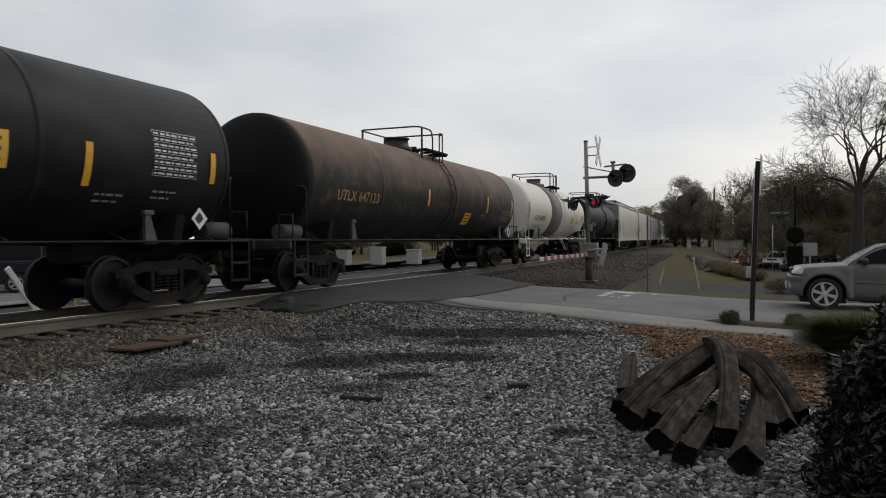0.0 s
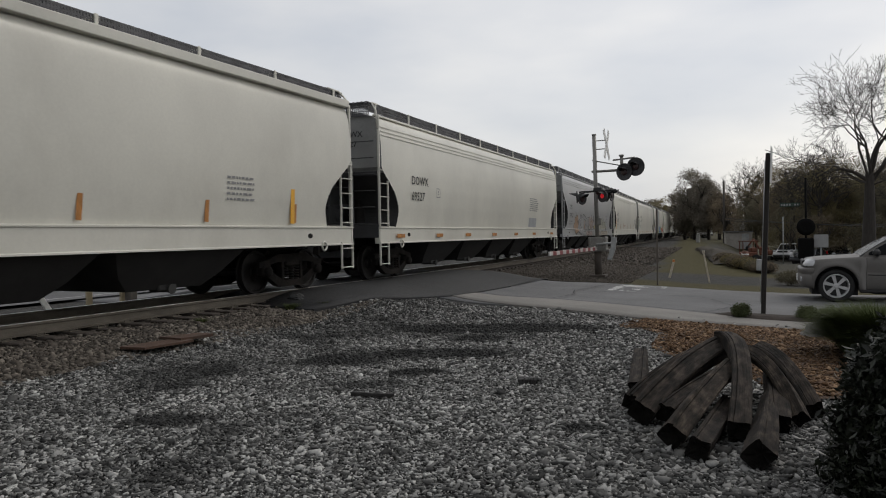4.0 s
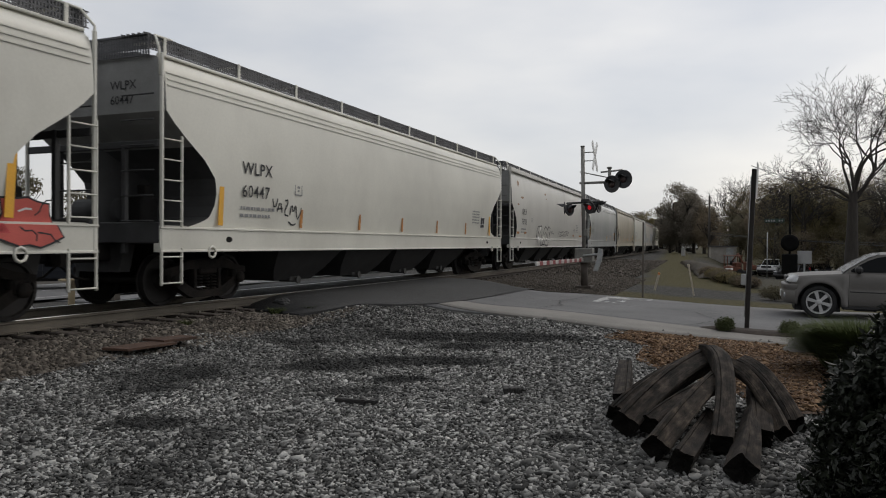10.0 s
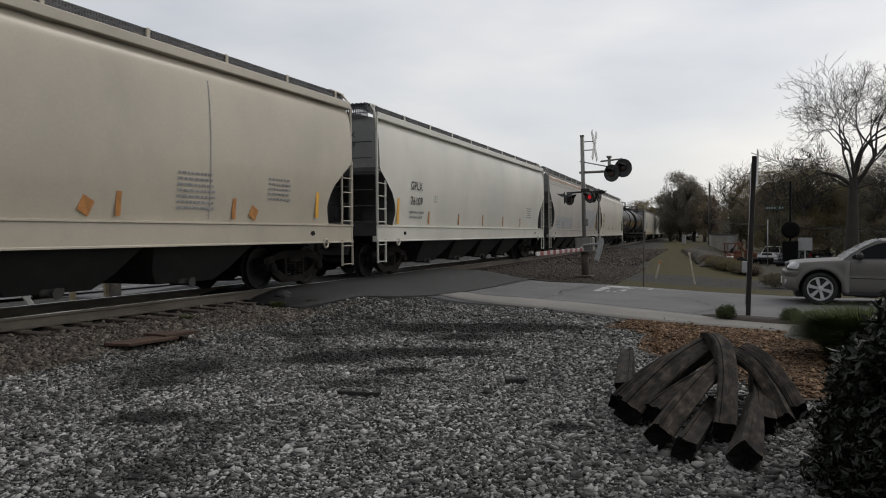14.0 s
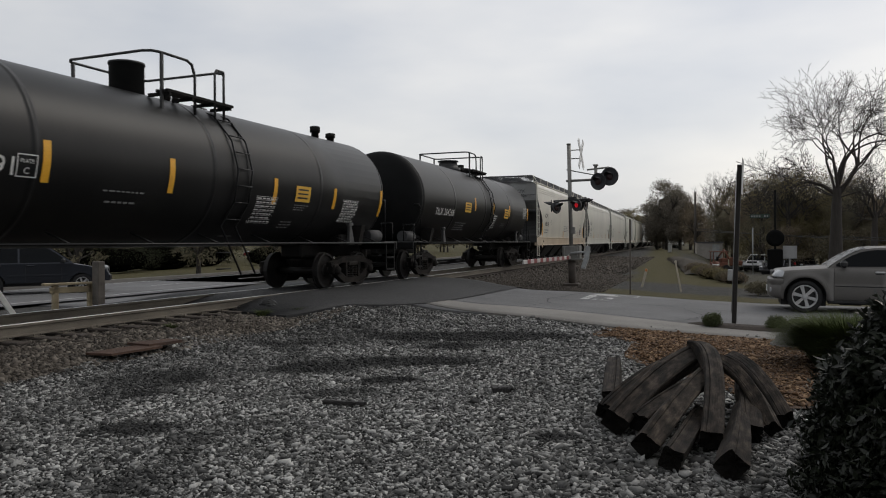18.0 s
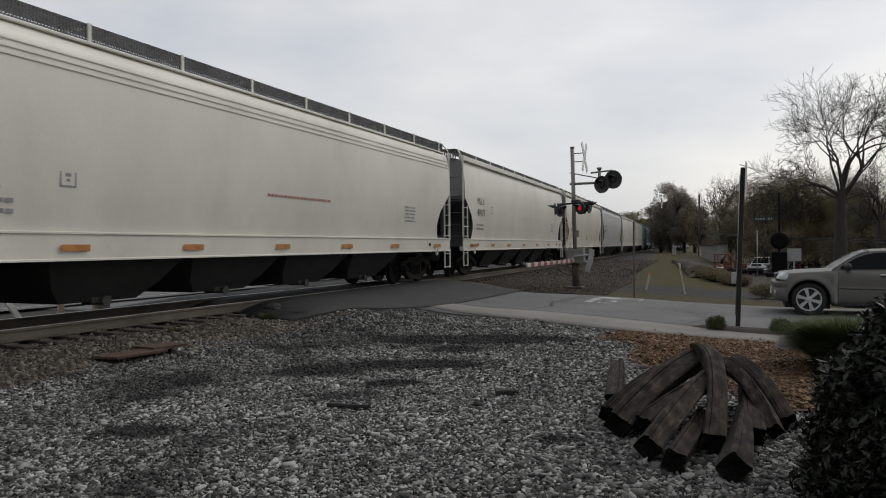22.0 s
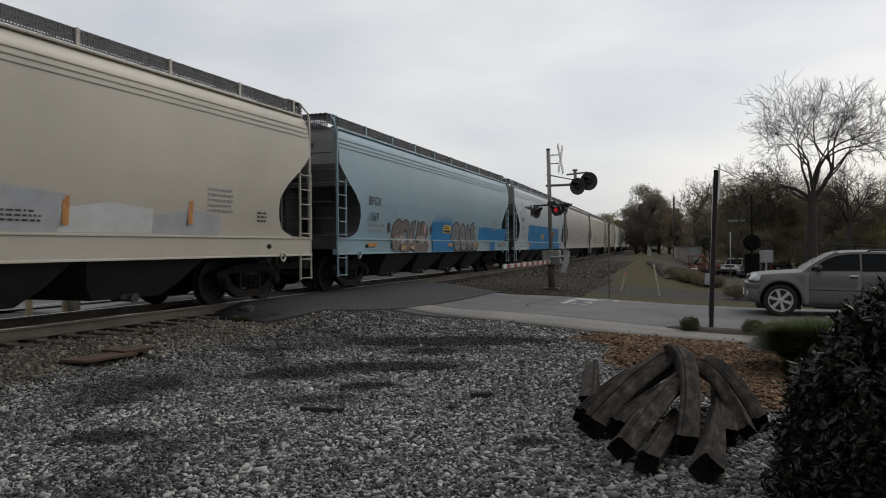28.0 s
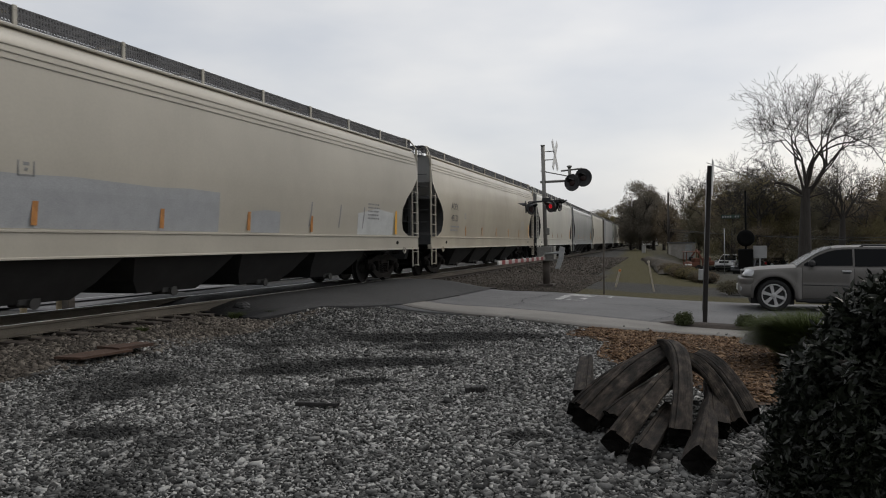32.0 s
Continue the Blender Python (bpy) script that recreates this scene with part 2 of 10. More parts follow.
        self.f += [tuple(o + i for i in range(n))[::-1], tuple(o + m * n + i for i in range(n))]
        self.smooth += [False, False]
        return self

    def data(self, name, mat):
        me = bpy.data.meshes.new(name)
        me.from_pydata(self.v, [], self.f)
        if any(self.smooth):
            me.polygons.foreach_set("use_smooth", self.smooth)
        me.materials.append(mat)
        me.update()
        return me


def part(name, mesh, mat, parent, label=""):
    """Links a mesh as one part under a thing or a part. mesh: a Mesh, or mesh data that alike parts share."""
    me = mesh.data(name, mat) if isinstance(mesh, Mesh) else mesh
    ob = new(name, me)
    ob.parent = parent
    return tagged(ob, label)


def thing(name, label, category, group="", m=None, kind=""):
    ob = new(name)
    if m is not None:
        ob.matrix_basis = m
    return tagged(ob, label, category, group, kind)


def whole(name, mesh, mat, label="", category="", group="", kind=""):
    return tagged(new(name, mesh.data(name, mat)), label, category, group, kind)


# ---- line of the track: a gentle bend, then straight ----
RAIL_Z = 0.45
TRACK_X, TRACK_Y, TRACK_TURN, BEND, BEND_END = -10.6, 18.0, radians(0.84), 636.0, 50.0


def heading(s):
    return TRACK_TURN + (min(s, BEND_END) - TRACK_Y) / BEND


def track(s, off=0.0):
    """Place on the track's centre line at s metres, off metres to its right, and the heading there."""
    e = min(s, BEND_END)
    a, h = TRACK_TURN, heading(e)
    x = TRACK_X + BEND * (math.cos(h) - math.cos(a))
    y = TRACK_Y + BEND * (math.sin(h) - math.sin(a))
    if s > e:
        x -= (s - e) * math.sin(h)
        y += (s - e) * math.cos(h)
    return x + off * math.cos(h), y + off * math.sin(h), h


def track_distance(x, y):
    """How far (x, y) lies to the right of the track's centre line."""
    s = y
    for _ in range(3):
        cx, cy, h = track(s)
        s += (x - cx) * -math.sin(h) + (y - cy) * math.cos(h)
    cx, cy, h = track(s)
    return (x - cx) * math.cos(h) + (y - cy) * math.sin(h), s


def smooth(a, b, t):
    t = max(0.0, min(1.0, (t - a) / (b - a)))
    return t * t * (3 - 2 * t)


ROAD_NEAR, ROAD_FAR = 14.15, 23.3          # the street crosses the track between these lines


def ground_height(x, y):
    """Lie of the land: the lot at 0, the street falling to the right, the ballast bank under the track, flat beyond it."""
    d, s = track_distance(x, y)
    z = -0.27 * smooth(-6.0, 2.0, x) * smooth(11.5, 15.0, y)
    z += -0.5 * smooth(6.0, 30.0, x) * smooth(10, 20, y)
    z += 0.14 * smooth(-3, -7, x) * smooth(24, 27, y)
    z -= 1.4 * smooth(40, 78, y) * smooth(-5.0, -1.0, x)
    bank = 1 - smooth(1.9, 3.6, abs(d))
    z = z * (1 - bank) + bank * 0.20
    road = smooth(ROAD_NEAR - 2.0, ROAD_NEAR - 0.3, y) * (1 - smooth(ROAD_FAR - 0.4, ROAD_FAR + 1.5, y))
    ramp = 1 - smooth(1.6, 6.0, abs(d))
    z = z * (1 - road * ramp) + (0.40 * ramp) * road * ramp if road * ramp > 0 else z
    if d < -3.6:
        z = max(z, 0.05) - 0.25 * smooth(-3.6, -6.5, d) + 0.12 * smooth(-3.6, -2.0, d)
    return z
# ---- ground, street, track ----
def ground_material():
    m = bpy.data.materials.new("gravel_dirt_and_grass")
    m.use_nodes = True
    nt = m.node_tree
    N, L = nt.nodes, nt.links
    bsdf = N["Principled BSDF"]
    bsdf.inputs["Roughness"].default_value = 0.95
    bsdf.inputs["Specular IOR Level"].default_value = 0.2
    tc = N.new("ShaderNodeTexCoord")

    def noise_node(s, detail=4):
        n = N.new("ShaderNodeTexNoise")
        n.inputs["Scale"].default_value, n.inputs["Detail"].default_value = s, detail
        L.new(tc.outputs["Object"], n.inputs["Vector"])
        return n.outputs[0]

    def ramp(v, stops):
        r = N.new("ShaderNodeValToRGB")
        els = r.color_ramp.elements
        while len(els) < len(stops):
            els.new(0.5)
        for el, (p, c) in zip(els, stops):
            el.position, el.color = p, (*c, 1)
        L.new(v, r.inputs[0])
        return r.outputs[0]

    def mix(f, a, b):
        x = N.new("ShaderNodeMix")
        x.data_type = "RGBA"
        L.new(f, x.inputs["Factor"])
        L.new(a, x.inputs["A"])
        L.new(b, x.inputs["B"])
        return x.outputs["Result"]
    vor = N.new("ShaderNodeTexVoronoi")
    vor.inputs["Scale"].default_value = 22
    L.new(tc.outputs["Object"], vor.inputs["Vector"])
    stones = ramp(vor.outputs["Color"], [(0.0, (0.016, 0.0155, 0.015)), (0.5, (0.042, 0.041, 0.039)), (1.0, (0.11, 0.107, 0.10))])
    grass = ramp(noise_node(9, 8), [(0.3, (0.034, 0.032, 0.014)), (0.52, (0.070, 0.062, 0.024)), (0.75, (0.105, 0.082, 0.042))])
    attr = N.new("ShaderNodeAttribute")
    attr.attribute_name = "cover"
    L.new(mix(attr.outputs["Fac"], stones, grass), bsdf.inputs["Base Color"])
    bp = N.new("ShaderNodeBump")
    bp.inputs["Strength"].default_value, bp.inputs["Distance"].default_value = 0.7, 0.03
    L.new(vor.outputs["Distance"], bp.inputs["Height"])
    L.new(bp.outputs[0], bsdf.inputs["Normal"])
    return m


def grass_cover(x, y):
    """Where grass has taken over from stone: 0 to 1."""
    d, s = track_distance(x, y)
    if d < -4.0:
        return smooth(-14.5, -16.0, d) * 1.0
    rag = 0.5 * math.sin(x * 1.9 + 0.7 * y) + 0.4 * math.sin(x * 4.3 - y)
    left = -4.3 - 0.095 * (y - 32.5)          # foot of the ballast bank
    right = min(0.6, 0.4 - 0.26 * (y - 31.5)) if y < 43 else -2.6 - 0.09 * (y - 43)          # line of the clipped shrubs
    meadow = smooth(30.4, 31.6, y + 0.6 * rag) * smooth(left - 0.5, left + 0.5, x + 0.4 * rag) * (1 - smooth(right, right + 0.8, x))
    yard = 0.35 * smooth(right, right + 0.8, x) * smooth(30, 34, y) * (1 - smooth(40, 60, y)) + 0.8 * smooth(70, 100, y) * smooth(6.0, 9.0, d)
    verge = smooth(23.35, 23.6, y) * (1 - smooth(25.4, 26.4, y + 0.4 * rag)) * smooth(-5.2, -3.8, x) * 0.9
    return min(1.0, max(meadow, yard, verge))


def grid_lines(spans):
    out = []
    for a, b, n in spans:
        out += [a + (b - a) * i / n for i in range(n)]
    return out + [spans[-1][1]]


def build_ground():
    xs = grid_lines([(-1500, -200, 4), (-200, -40, 8), (-40, -16, 12), (-16, 6, 64), (6, 40, 17), (40, 200, 8), (200, 1500, 4)])
    ys = grid_lines([(-600, -30, 4), (-30, 2, 10), (2, 32, 90), (32, 70, 38), (70, 200, 26), (200, 700, 10), (700, 2500, 4)])
    verts, cover = [], []
    for y in ys:
        for x in xs:
            verts.append((x, y, ground_height(x, y) - 0.02))
            cover.append(grass_cover(x, y))
    n = len(xs)
    faces = [(j * n + i, j * n + i + 1, (j + 1) * n + i + 1, (j + 1) * n + i) for j in range(len(ys) - 1) for i in range(n - 1)]
    me = bpy.data.meshes.new("ground")
    me.from_pydata(verts, [], faces)
    me.polygons.foreach_set("use_smooth", [True] * len(faces))
    a = me.attributes.new("cover", "FLOAT", "POINT")
    a.data.foreach_set("value", cover)
    me.materials.append(ground_material())
    tagged(new("ground", me), "grey crushed-stone lot running into rough spring grass", "ground", kind="structure")


def strip(name, xs, near, far, lift, mat, label, category="road", rows=6, kind="structure"):
    """A paved sheet that follows the land between two lines y = near(x) and y = far(x), with a skirt."""
    ms = Mesh()
    pts = []
    for x in xs:
        a, b = near(x), far(x)
        for k in range(rows + 1):
            y = a + (b - a) * k / rows
            pts.append((x, y, ground_height(x, y) + lift))
    n = rows + 1
    fs = [(i * n + k, (i + 1) * n + k, (i + 1) * n + k + 1, i * n + k + 1) for i in range(len(xs) - 1) for k in range(rows)]
    ms.add(pts, fs, True)
    low = [(p[0], p[1], p[2] - 0.12 - lift) for p in pts]
    o = len(pts)
    fs = [(i * n, i * n + o, (i + 1) * n + o, (i + 1) * n) for i in range(len(xs) - 1)]
    fs += [(i * n + rows, (i + 1) * n + rows, (i + 1) * n + rows + o, i * n + rows + o) for i in range(len(xs) - 1)]
    ms.v += low
    ms.f += [tuple(f) for f in fs]
    ms.smooth += [False] * len(fs)
    return whole(name, ms, mat, label, category, kind=kind)


ASPHALT = material("worn_grey_asphalt", (0.128, 0.128, 0.130), 0.85, 0.0, 0.22, 0.5, 0.45, (0.075, 0.075, 0.078), 0.35, 0.3, 120, (1, 1, 1), fine=0.3, fine_scale=90)
ASPHALT_DARK = material("fresh_black_asphalt", (0.018, 0.018, 0.019), 0.75, 0.0, 0.25, 0.6, 0.9, (0.008, 0.008, 0.0085), 0.5, 0.4, 90, fine=0.3, fine_scale=70)
CONCRETE = material("pale_concrete", (0.19, 0.18, 0.165), 0.85, 0.0, 0.15, 0.8, 0.4, (0.15, 0.145, 0.135), 1.2, 0.25, 80)
LINE_WHITE = material("worn_white_road_paint", (0.45, 0.45, 0.44), 0.7, 0.0, 0.2, 2.0, 0.7, (0.13, 0.13, 0.13), 3.5)


def wave(x, k, a):
    return a * math.sin(k * x) + 0.5 * a * math.sin(2.7 * k * x + 1)


def crossing_near(x):
    """Near edge of the black crossing asphalt, with its diagonal seam."""
    pts = [(-30, 12.9), (-10.8, 12.8), (-9.6, 12.3), (-8.6, 11.8), (-8.15, 12.0), (-8.0, 12.7), (-7.7, 13.6), (-7.4, 14.1), (-6.93, 16.1), (-6.76, 17.9), (-6.65, 23.3)]
    for (a, p), (b, q) in zip(pts, pts[1:]):
        if x <= b:
            return p + (q - p) * (x - a) / (b - a) + 0.05 * math.sin(9 * x)
    return 23.3


def build_street():
    xs = grid_lines([(-26, -16, 6), (-16, 6, 56), (6, 60, 24)])
    strip("road", xs, lambda x: ROAD_NEAR + 1.45, lambda x: ROAD_FAR + wave(x, 0.9, 0.08), 0.012, ASPHALT, "worn grey asphalt street falling away from the crossing", rows=10)
    kx = grid_lines([(-7.6, 6, 40), (6, 40, 12)])
    strip("pavement", kx, lambda x: 14.75 + 0.29 * max(0.0, -x - 2.3) - 0.05 * max(0.0, x + 2.3) + 0.03 * wave(x, 0.7, 1), lambda x: max(15.9, min(17.4, 17.35 - 0.22 * (x + 5))) + wave(x, 1.1, 0.03), 0.03, CONCRETE, "pale concrete apron along the edge of the street", "pavement", rows=3)
    # newer black asphalt round the rails, ending in a ragged seam
    cx = [track(20)[0] + d for d in (-4.4, -3.0, -1.9, -1.2, 0.0)] + [-9.7, -9.2, -8.8, -8.4, -8.15, -8.0, -7.85, -7.7, -7.5, -7.3, -7.1, -6.93, -6.8, -6.72]
    strip("crossing_surface", cx, crossing_near, lambda x: ROAD_FAR + 0.5, 0.042, ASPHALT_DARK, "black asphalt patch of the level crossing", "crossing", rows=10)
    # tar-filled seams and cracks in the old asphalt
    tar = Mesh()
    for pts, w in (([(-7.0, 17.46), (-5.2, 17.5), (-3.9, 17.2), (-1.5, 16.75), (1.5, 16.1), (6.0, 16.0)], 0.07), ([(-6.8, 20.3), (-4.6, 20.0), (-2.0, 20.15), (1.0, 19.7), (7.0, 19.8)], 0.05), ([(-4.9, 17.4), (-4.6, 18.8), (-4.9, 20.1), (-4.4, 22.9)], 0.04), ([(-1.2, 16.7), (-0.7, 18.2), (-1.3, 19.9)], 0.035), ([(2.6, 16.1), (2.2, 18.0), (2.9, 19.7)], 0.035)):
        last = None
        for a, b in zip(pts, pts[1:]):
            n = 8
            for k in range(n + (b == pts[-1])):
                x, y = a[0] + (b[0] - a[0]) * k / n, a[1] + (b[1] - a[1]) * k / n
                q = noise.noise((x * 3, y * 3, 0.0))
                d = math.hypot(b[0] - a[0], b[1] - a[1])
                nx, ny = -(b[1] - a[1]) / d, (b[0] - a[0]) / d
                x, y, ww = x + nx * q * 0.09, y + ny * q * 0.09, w * (0.6 + 0.8 * abs(q))
                pair = [(x - nx * ww / 2, y - ny * ww / 2), (x + nx * ww / 2, y + ny * ww / 2)]
                if last:
                    quad = [last[0], pair[0], pair[1], last[1]]
                    tar.add([(u, v, ground_height(u, v) + 0.036) for u, v in quad], [(0, 1, 2, 3)])
                last = pair
    whole("tar_seams", tar, ASPHALT_DARK, "black tar seams along the old asphalt", "road seam", kind="structure")
    # parallel street behind the track
    ys = [(-30 + i * 6) for i in range(40)]
    ms = Mesh()
    for y in ys:
        for d in (-15.4, -8.6):
            x, yy, h = track(y, d)
            ms.v.append((x, yy, -0.13))
    ms.f += [(2 * i, 2 * i + 1, 2 * i + 3, 2 * i + 2) for i in range(len(ys) - 1)]
    ms.smooth += [False] * (len(ys) - 1)
    whole("road_behind_track", ms, ASPHALT, "grey asphalt street running along behind the track", "road", kind="structure")
    ln = Mesh()
    for d in (-9.3, -12.0, -14.8):
        for i in range(len(ys) - 1):
            x0, y0, h = track(ys[i], d)
            x1, y1, h = track(ys[i] + (6 if d != -12.0 else 3), d)
            ln.add([(x0 - 0.06, y0, -0.122), (x0 + 0.06, y0, -0.122), (x1 + 0.06, y1, -0.122), (x1 - 0.06, y1, -0.122)], [(0, 1, 2, 3)])
    whole("lane_lines", ln, LINE_WHITE, "worn white lane lines on the street behind", "road marking", kind="structure")
    # faded stop line near the mast
    sl = Mesh()
    rng = random.Random(5)
    for (x0, x1, y0, y1) in ((-4.15, -3.35, 20.75, 23.0), (-3.4, -2.75, 22.4, 23.1)):
        n = 80
        for i in range(n):
            ya, yb = y0 + (y1 - y0) * i / n, y0 + (y1 - y0) * (i + 1) / n
            for k in range(22):
                xa, xb = x0 + (x1 - x0) * k / 22, x0 + (x1 - x0) * (k + 1) / 22
                worn = noise.noise((xa * 2.1, ya * 1.7, 1.0)) + 0.35 * noise.noise((xa * 7, ya * 7, 4.0))
                if worn + rng.uniform(-0.16, 0.16) < -0.02 or (5 < k < 15 and ya < 22.3 and worn < 0.25):
                    continue
                q = [(xa, ya), (xb, ya), (xb, yb), (xa, yb)]
                sl.add([(a + rng.uniform(-0.006, 0.006), b + rng.uniform(-0.006, 0.006), ground_height(a, b) + 0.017) for a, b in q], [(0, 1, 2, 3)])
    whole("stop_line", sl, LINE_WHITE, "patchy white stop line worn into the asphalt", "road marking", kind="structure")


def build_track():
    """Rails in lengths, ties with spikes and plates."""
    prof = [(-0.07, 0), (0.07, 0), (0.07, 0.012), (0.018, 0.03), (0.012, 0.13), (0.036, 0.14), (0.036, 0.178), (-0.036, 0.178), (-0.036, 0.14), (-0.012, 0.13), (-0.018, 0.03), (-0.07, 0.012)]
    for side in (-0.753, 0.753):
        th = thing("rail", "rusty steel rail with a polished running surface on wooden ties", "rail", "rails of the track")
        ss = [-40 + 4 * i for i in range(24)] + [60 + 20 * i for i in range(30)]
        web, top = Mesh(), Mesh()
        for ms, poly in ((web, [(x, z) for x, z in prof]), (top, [(-0.035, 0.1785), (0.035, 0.1785), (0.033, 0.182), (-0.033, 0.182)])):
            n = len(poly)
            for s in ss:
                for px, pz in poly:
                    x, y, h = track(s, side + px)
                    ms.v.append((x, y, RAIL_Z - 0.182 + pz))
            for i in range(len(ss) - 1):
                for k in range(n):
                    ms.f.append((i * n + k, i * n + (k + 1) % n, (i + 1) * n + (k + 1) % n, (i + 1) * n + k))
                    ms.smooth.append(False)
        part("rail_web", web, RAIL_RUST, th)
        part("rail_head", top, RAIL_TOP, th, "polished rail head")
    rnd = random.Random(5)
    tie = Mesh().box((0, 0, 0), (2.6, 0.23, 0.18), 0.015).data("tie", TIE_WOOD)
    plate = Mesh().box((0, 0, 0.096), (0.36, 0.20, 0.016), 0.004)
    for dx in (-0.13, 0.13):
        for dy in (-0.06, 0.06):
            plate.tube((dx, dy, 0.1), (dx, dy, 0.135), 0.011, 6)
    plate_me = plate.data("tie_plate", RAIL_RUST)
    s = -6.0
    while s < 60:
        if not (12.6 < s < 24.0):
            x, y, h = track(s + rnd.uniform(-0.03, 0.03), rnd.uniform(-0.05, 0.05))
            t = tagged(new("tie", tie), "weathered creosoted wooden tie bedded in ballast", "tie", "ties under the rails")
            t.matrix_basis = Matrix.Translation((x, y, RAIL_Z - 0.182 - 0.105 + rnd.uniform(-0.012, 0.004))) @ Matrix.Rotation(h + rnd.uniform(-0.02, 0.02), 4, "Z")
            if s < 20:
                for o in (-0.753, 0.753):
                    p = part("tie_plate", plate_me, RAIL_RUST, t)
                    p.location = (o, 0, 0)
        s += 0.53


build_ground()
build_street()
build_track()
# ---- the train ----
SPEED = 17.91
HALF_GAP = 0.62
# car side, from below the sill to the roof's middle: half width, height above the rail
SHELL = [(1.53, 1.40), (1.55, 1.62), (1.585, 2.0), (1.61, 2.5), (1.615, 3.0), (1.60, 3.5), (1.57, 3.85), (1.54, 4.02), (1.49, 4.16), (1.38, 4.25), (1.0, 4.33), (0.5, 4.38), (0.0, 4.40)]


def cut_back(z, style=0):
    """How far the side sheet stands back from the car's end at height z: the dark curved cut-out beside the ladders."""
    pts = [(1.38, 0.58), (1.45, 0.84), (1.52, 1.08), (1.6, 1.23), (1.8, 1.34), (2.02, 1.38), (2.29, 1.33), (2.6, 1.03), (2.94, 0.54), (3.15, 0.28), (3.33, 0.1), (5.0, 0.1)]
    if style == 1:
        pts = [(1.38, 1.02), (1.68, 1.12), (1.85, 1.14), (2.06, 1.05), (2.3, 0.88), (2.6, 0.5), (2.85, 0.15), (2.94, 0.1), (5.0, 0.1)]
    for (za, a), (zb, b) in zip(pts, pts[1:]):
        if z <= zb:
            return a + (b - a) * max(0, (z - za)) / (zb - za)
    return pts[-1][1]


def shell_width(z):
    for (xa, za), (xb, zb) in zip(SHELL, SHELL[1:]):
        if z <= zb:
            return xa + (xb - xa) * max(0.0, (z - za)) / (zb - za)
    return 0.0


def hopper_shell(half, style=0):
    """Sides, roof and upper end walls of the body; the sloped dark sheets under the ends come apart."""
    body, slopes, ends = Mesh(), {1: Mesh(), -1: Mesh()}, {1: Mesh(), -1: Mesh()}
    levels = [1.40, 1.45, 1.5, 1.55, 1.6, 1.7, 1.8, 1.9, 2.0, 2.1, 2.2, 2.3, 2.4, 2.5, 2.6, 2.7, 2.8, 2.94, 3.05, 3.15, 3.25, 3.33, 3.5, 3.7, 3.85, 3.95]
    ny = 14
    ring = []
    for z in levels:
        ring.append((shell_width(z), z, half - cut_back(z, style)))
    for x, z in SHELL[7:]:
        ring.append((x, z, half - 0.1))
    for sx in (1, -1):
        vs, fs = [], []
        for x, z, e in ring:
            for k in range(ny + 1):
                vs.append((sx * x, -e + 2 * e * k / ny, z))
        n = ny + 1
        for i in range(len(ring) - 1):
            for k in range(ny):
                q = (i * n + k, i * n + k + 1, (i + 1) * n + k + 1, (i + 1) * n + k)
                fs.append(q if sx > 0 else q[::-1])
        body.add(vs, fs, True)
    for sy in (1, -1):
        for i in range(len(ring) - 1):
            (xa, za, ea), (xb, zb, eb) = ring[i], ring[i + 1]
            q = [(xa, sy * ea, za), (-xa, sy * ea, za), (-xb, sy * eb, zb), (xb, sy * eb, zb)]
            (ends[sy] if za >= 2.79 else slopes[sy]).add(q if sy > 0 else q[::-1], [(0, 1, 2, 3)])
    for sy, ms in slopes.items():
        # upright web under the slope, on the centre line
        b, c = (half - 0.16) * sy, (half - 2.3) * sy
        web = [(1.05, c), (1.05, b), (2.8, b), (2.3, (half - 1.3) * sy), (1.6, c)]
        ms.prism([(y, z) for z, y in (web if sy > 0 else web[::-1])], 0, -0.03, 0.03)
        # cross plate over the bolster, side gussets and the platform floor
        ms.box((0, sy * (half - 1.75), 1.42), (2.9, 0.04, 0.95))
        ms.box((0, sy * (half - 0.85), 1.16), (2.9, 1.6, 0.05))
        for gx in (-1.1, 1.1):
            g = [(1.2, half - 1.55), (1.2, half - 1.25), (1.75, half - 1.42), (1.75, half - 1.55)]
            ms.prism([(y * sy, z) for z, y in (g if sy > 0 else g[::-1])], 0, gx - 0.02, gx + 0.02)
    return body, slopes, ends


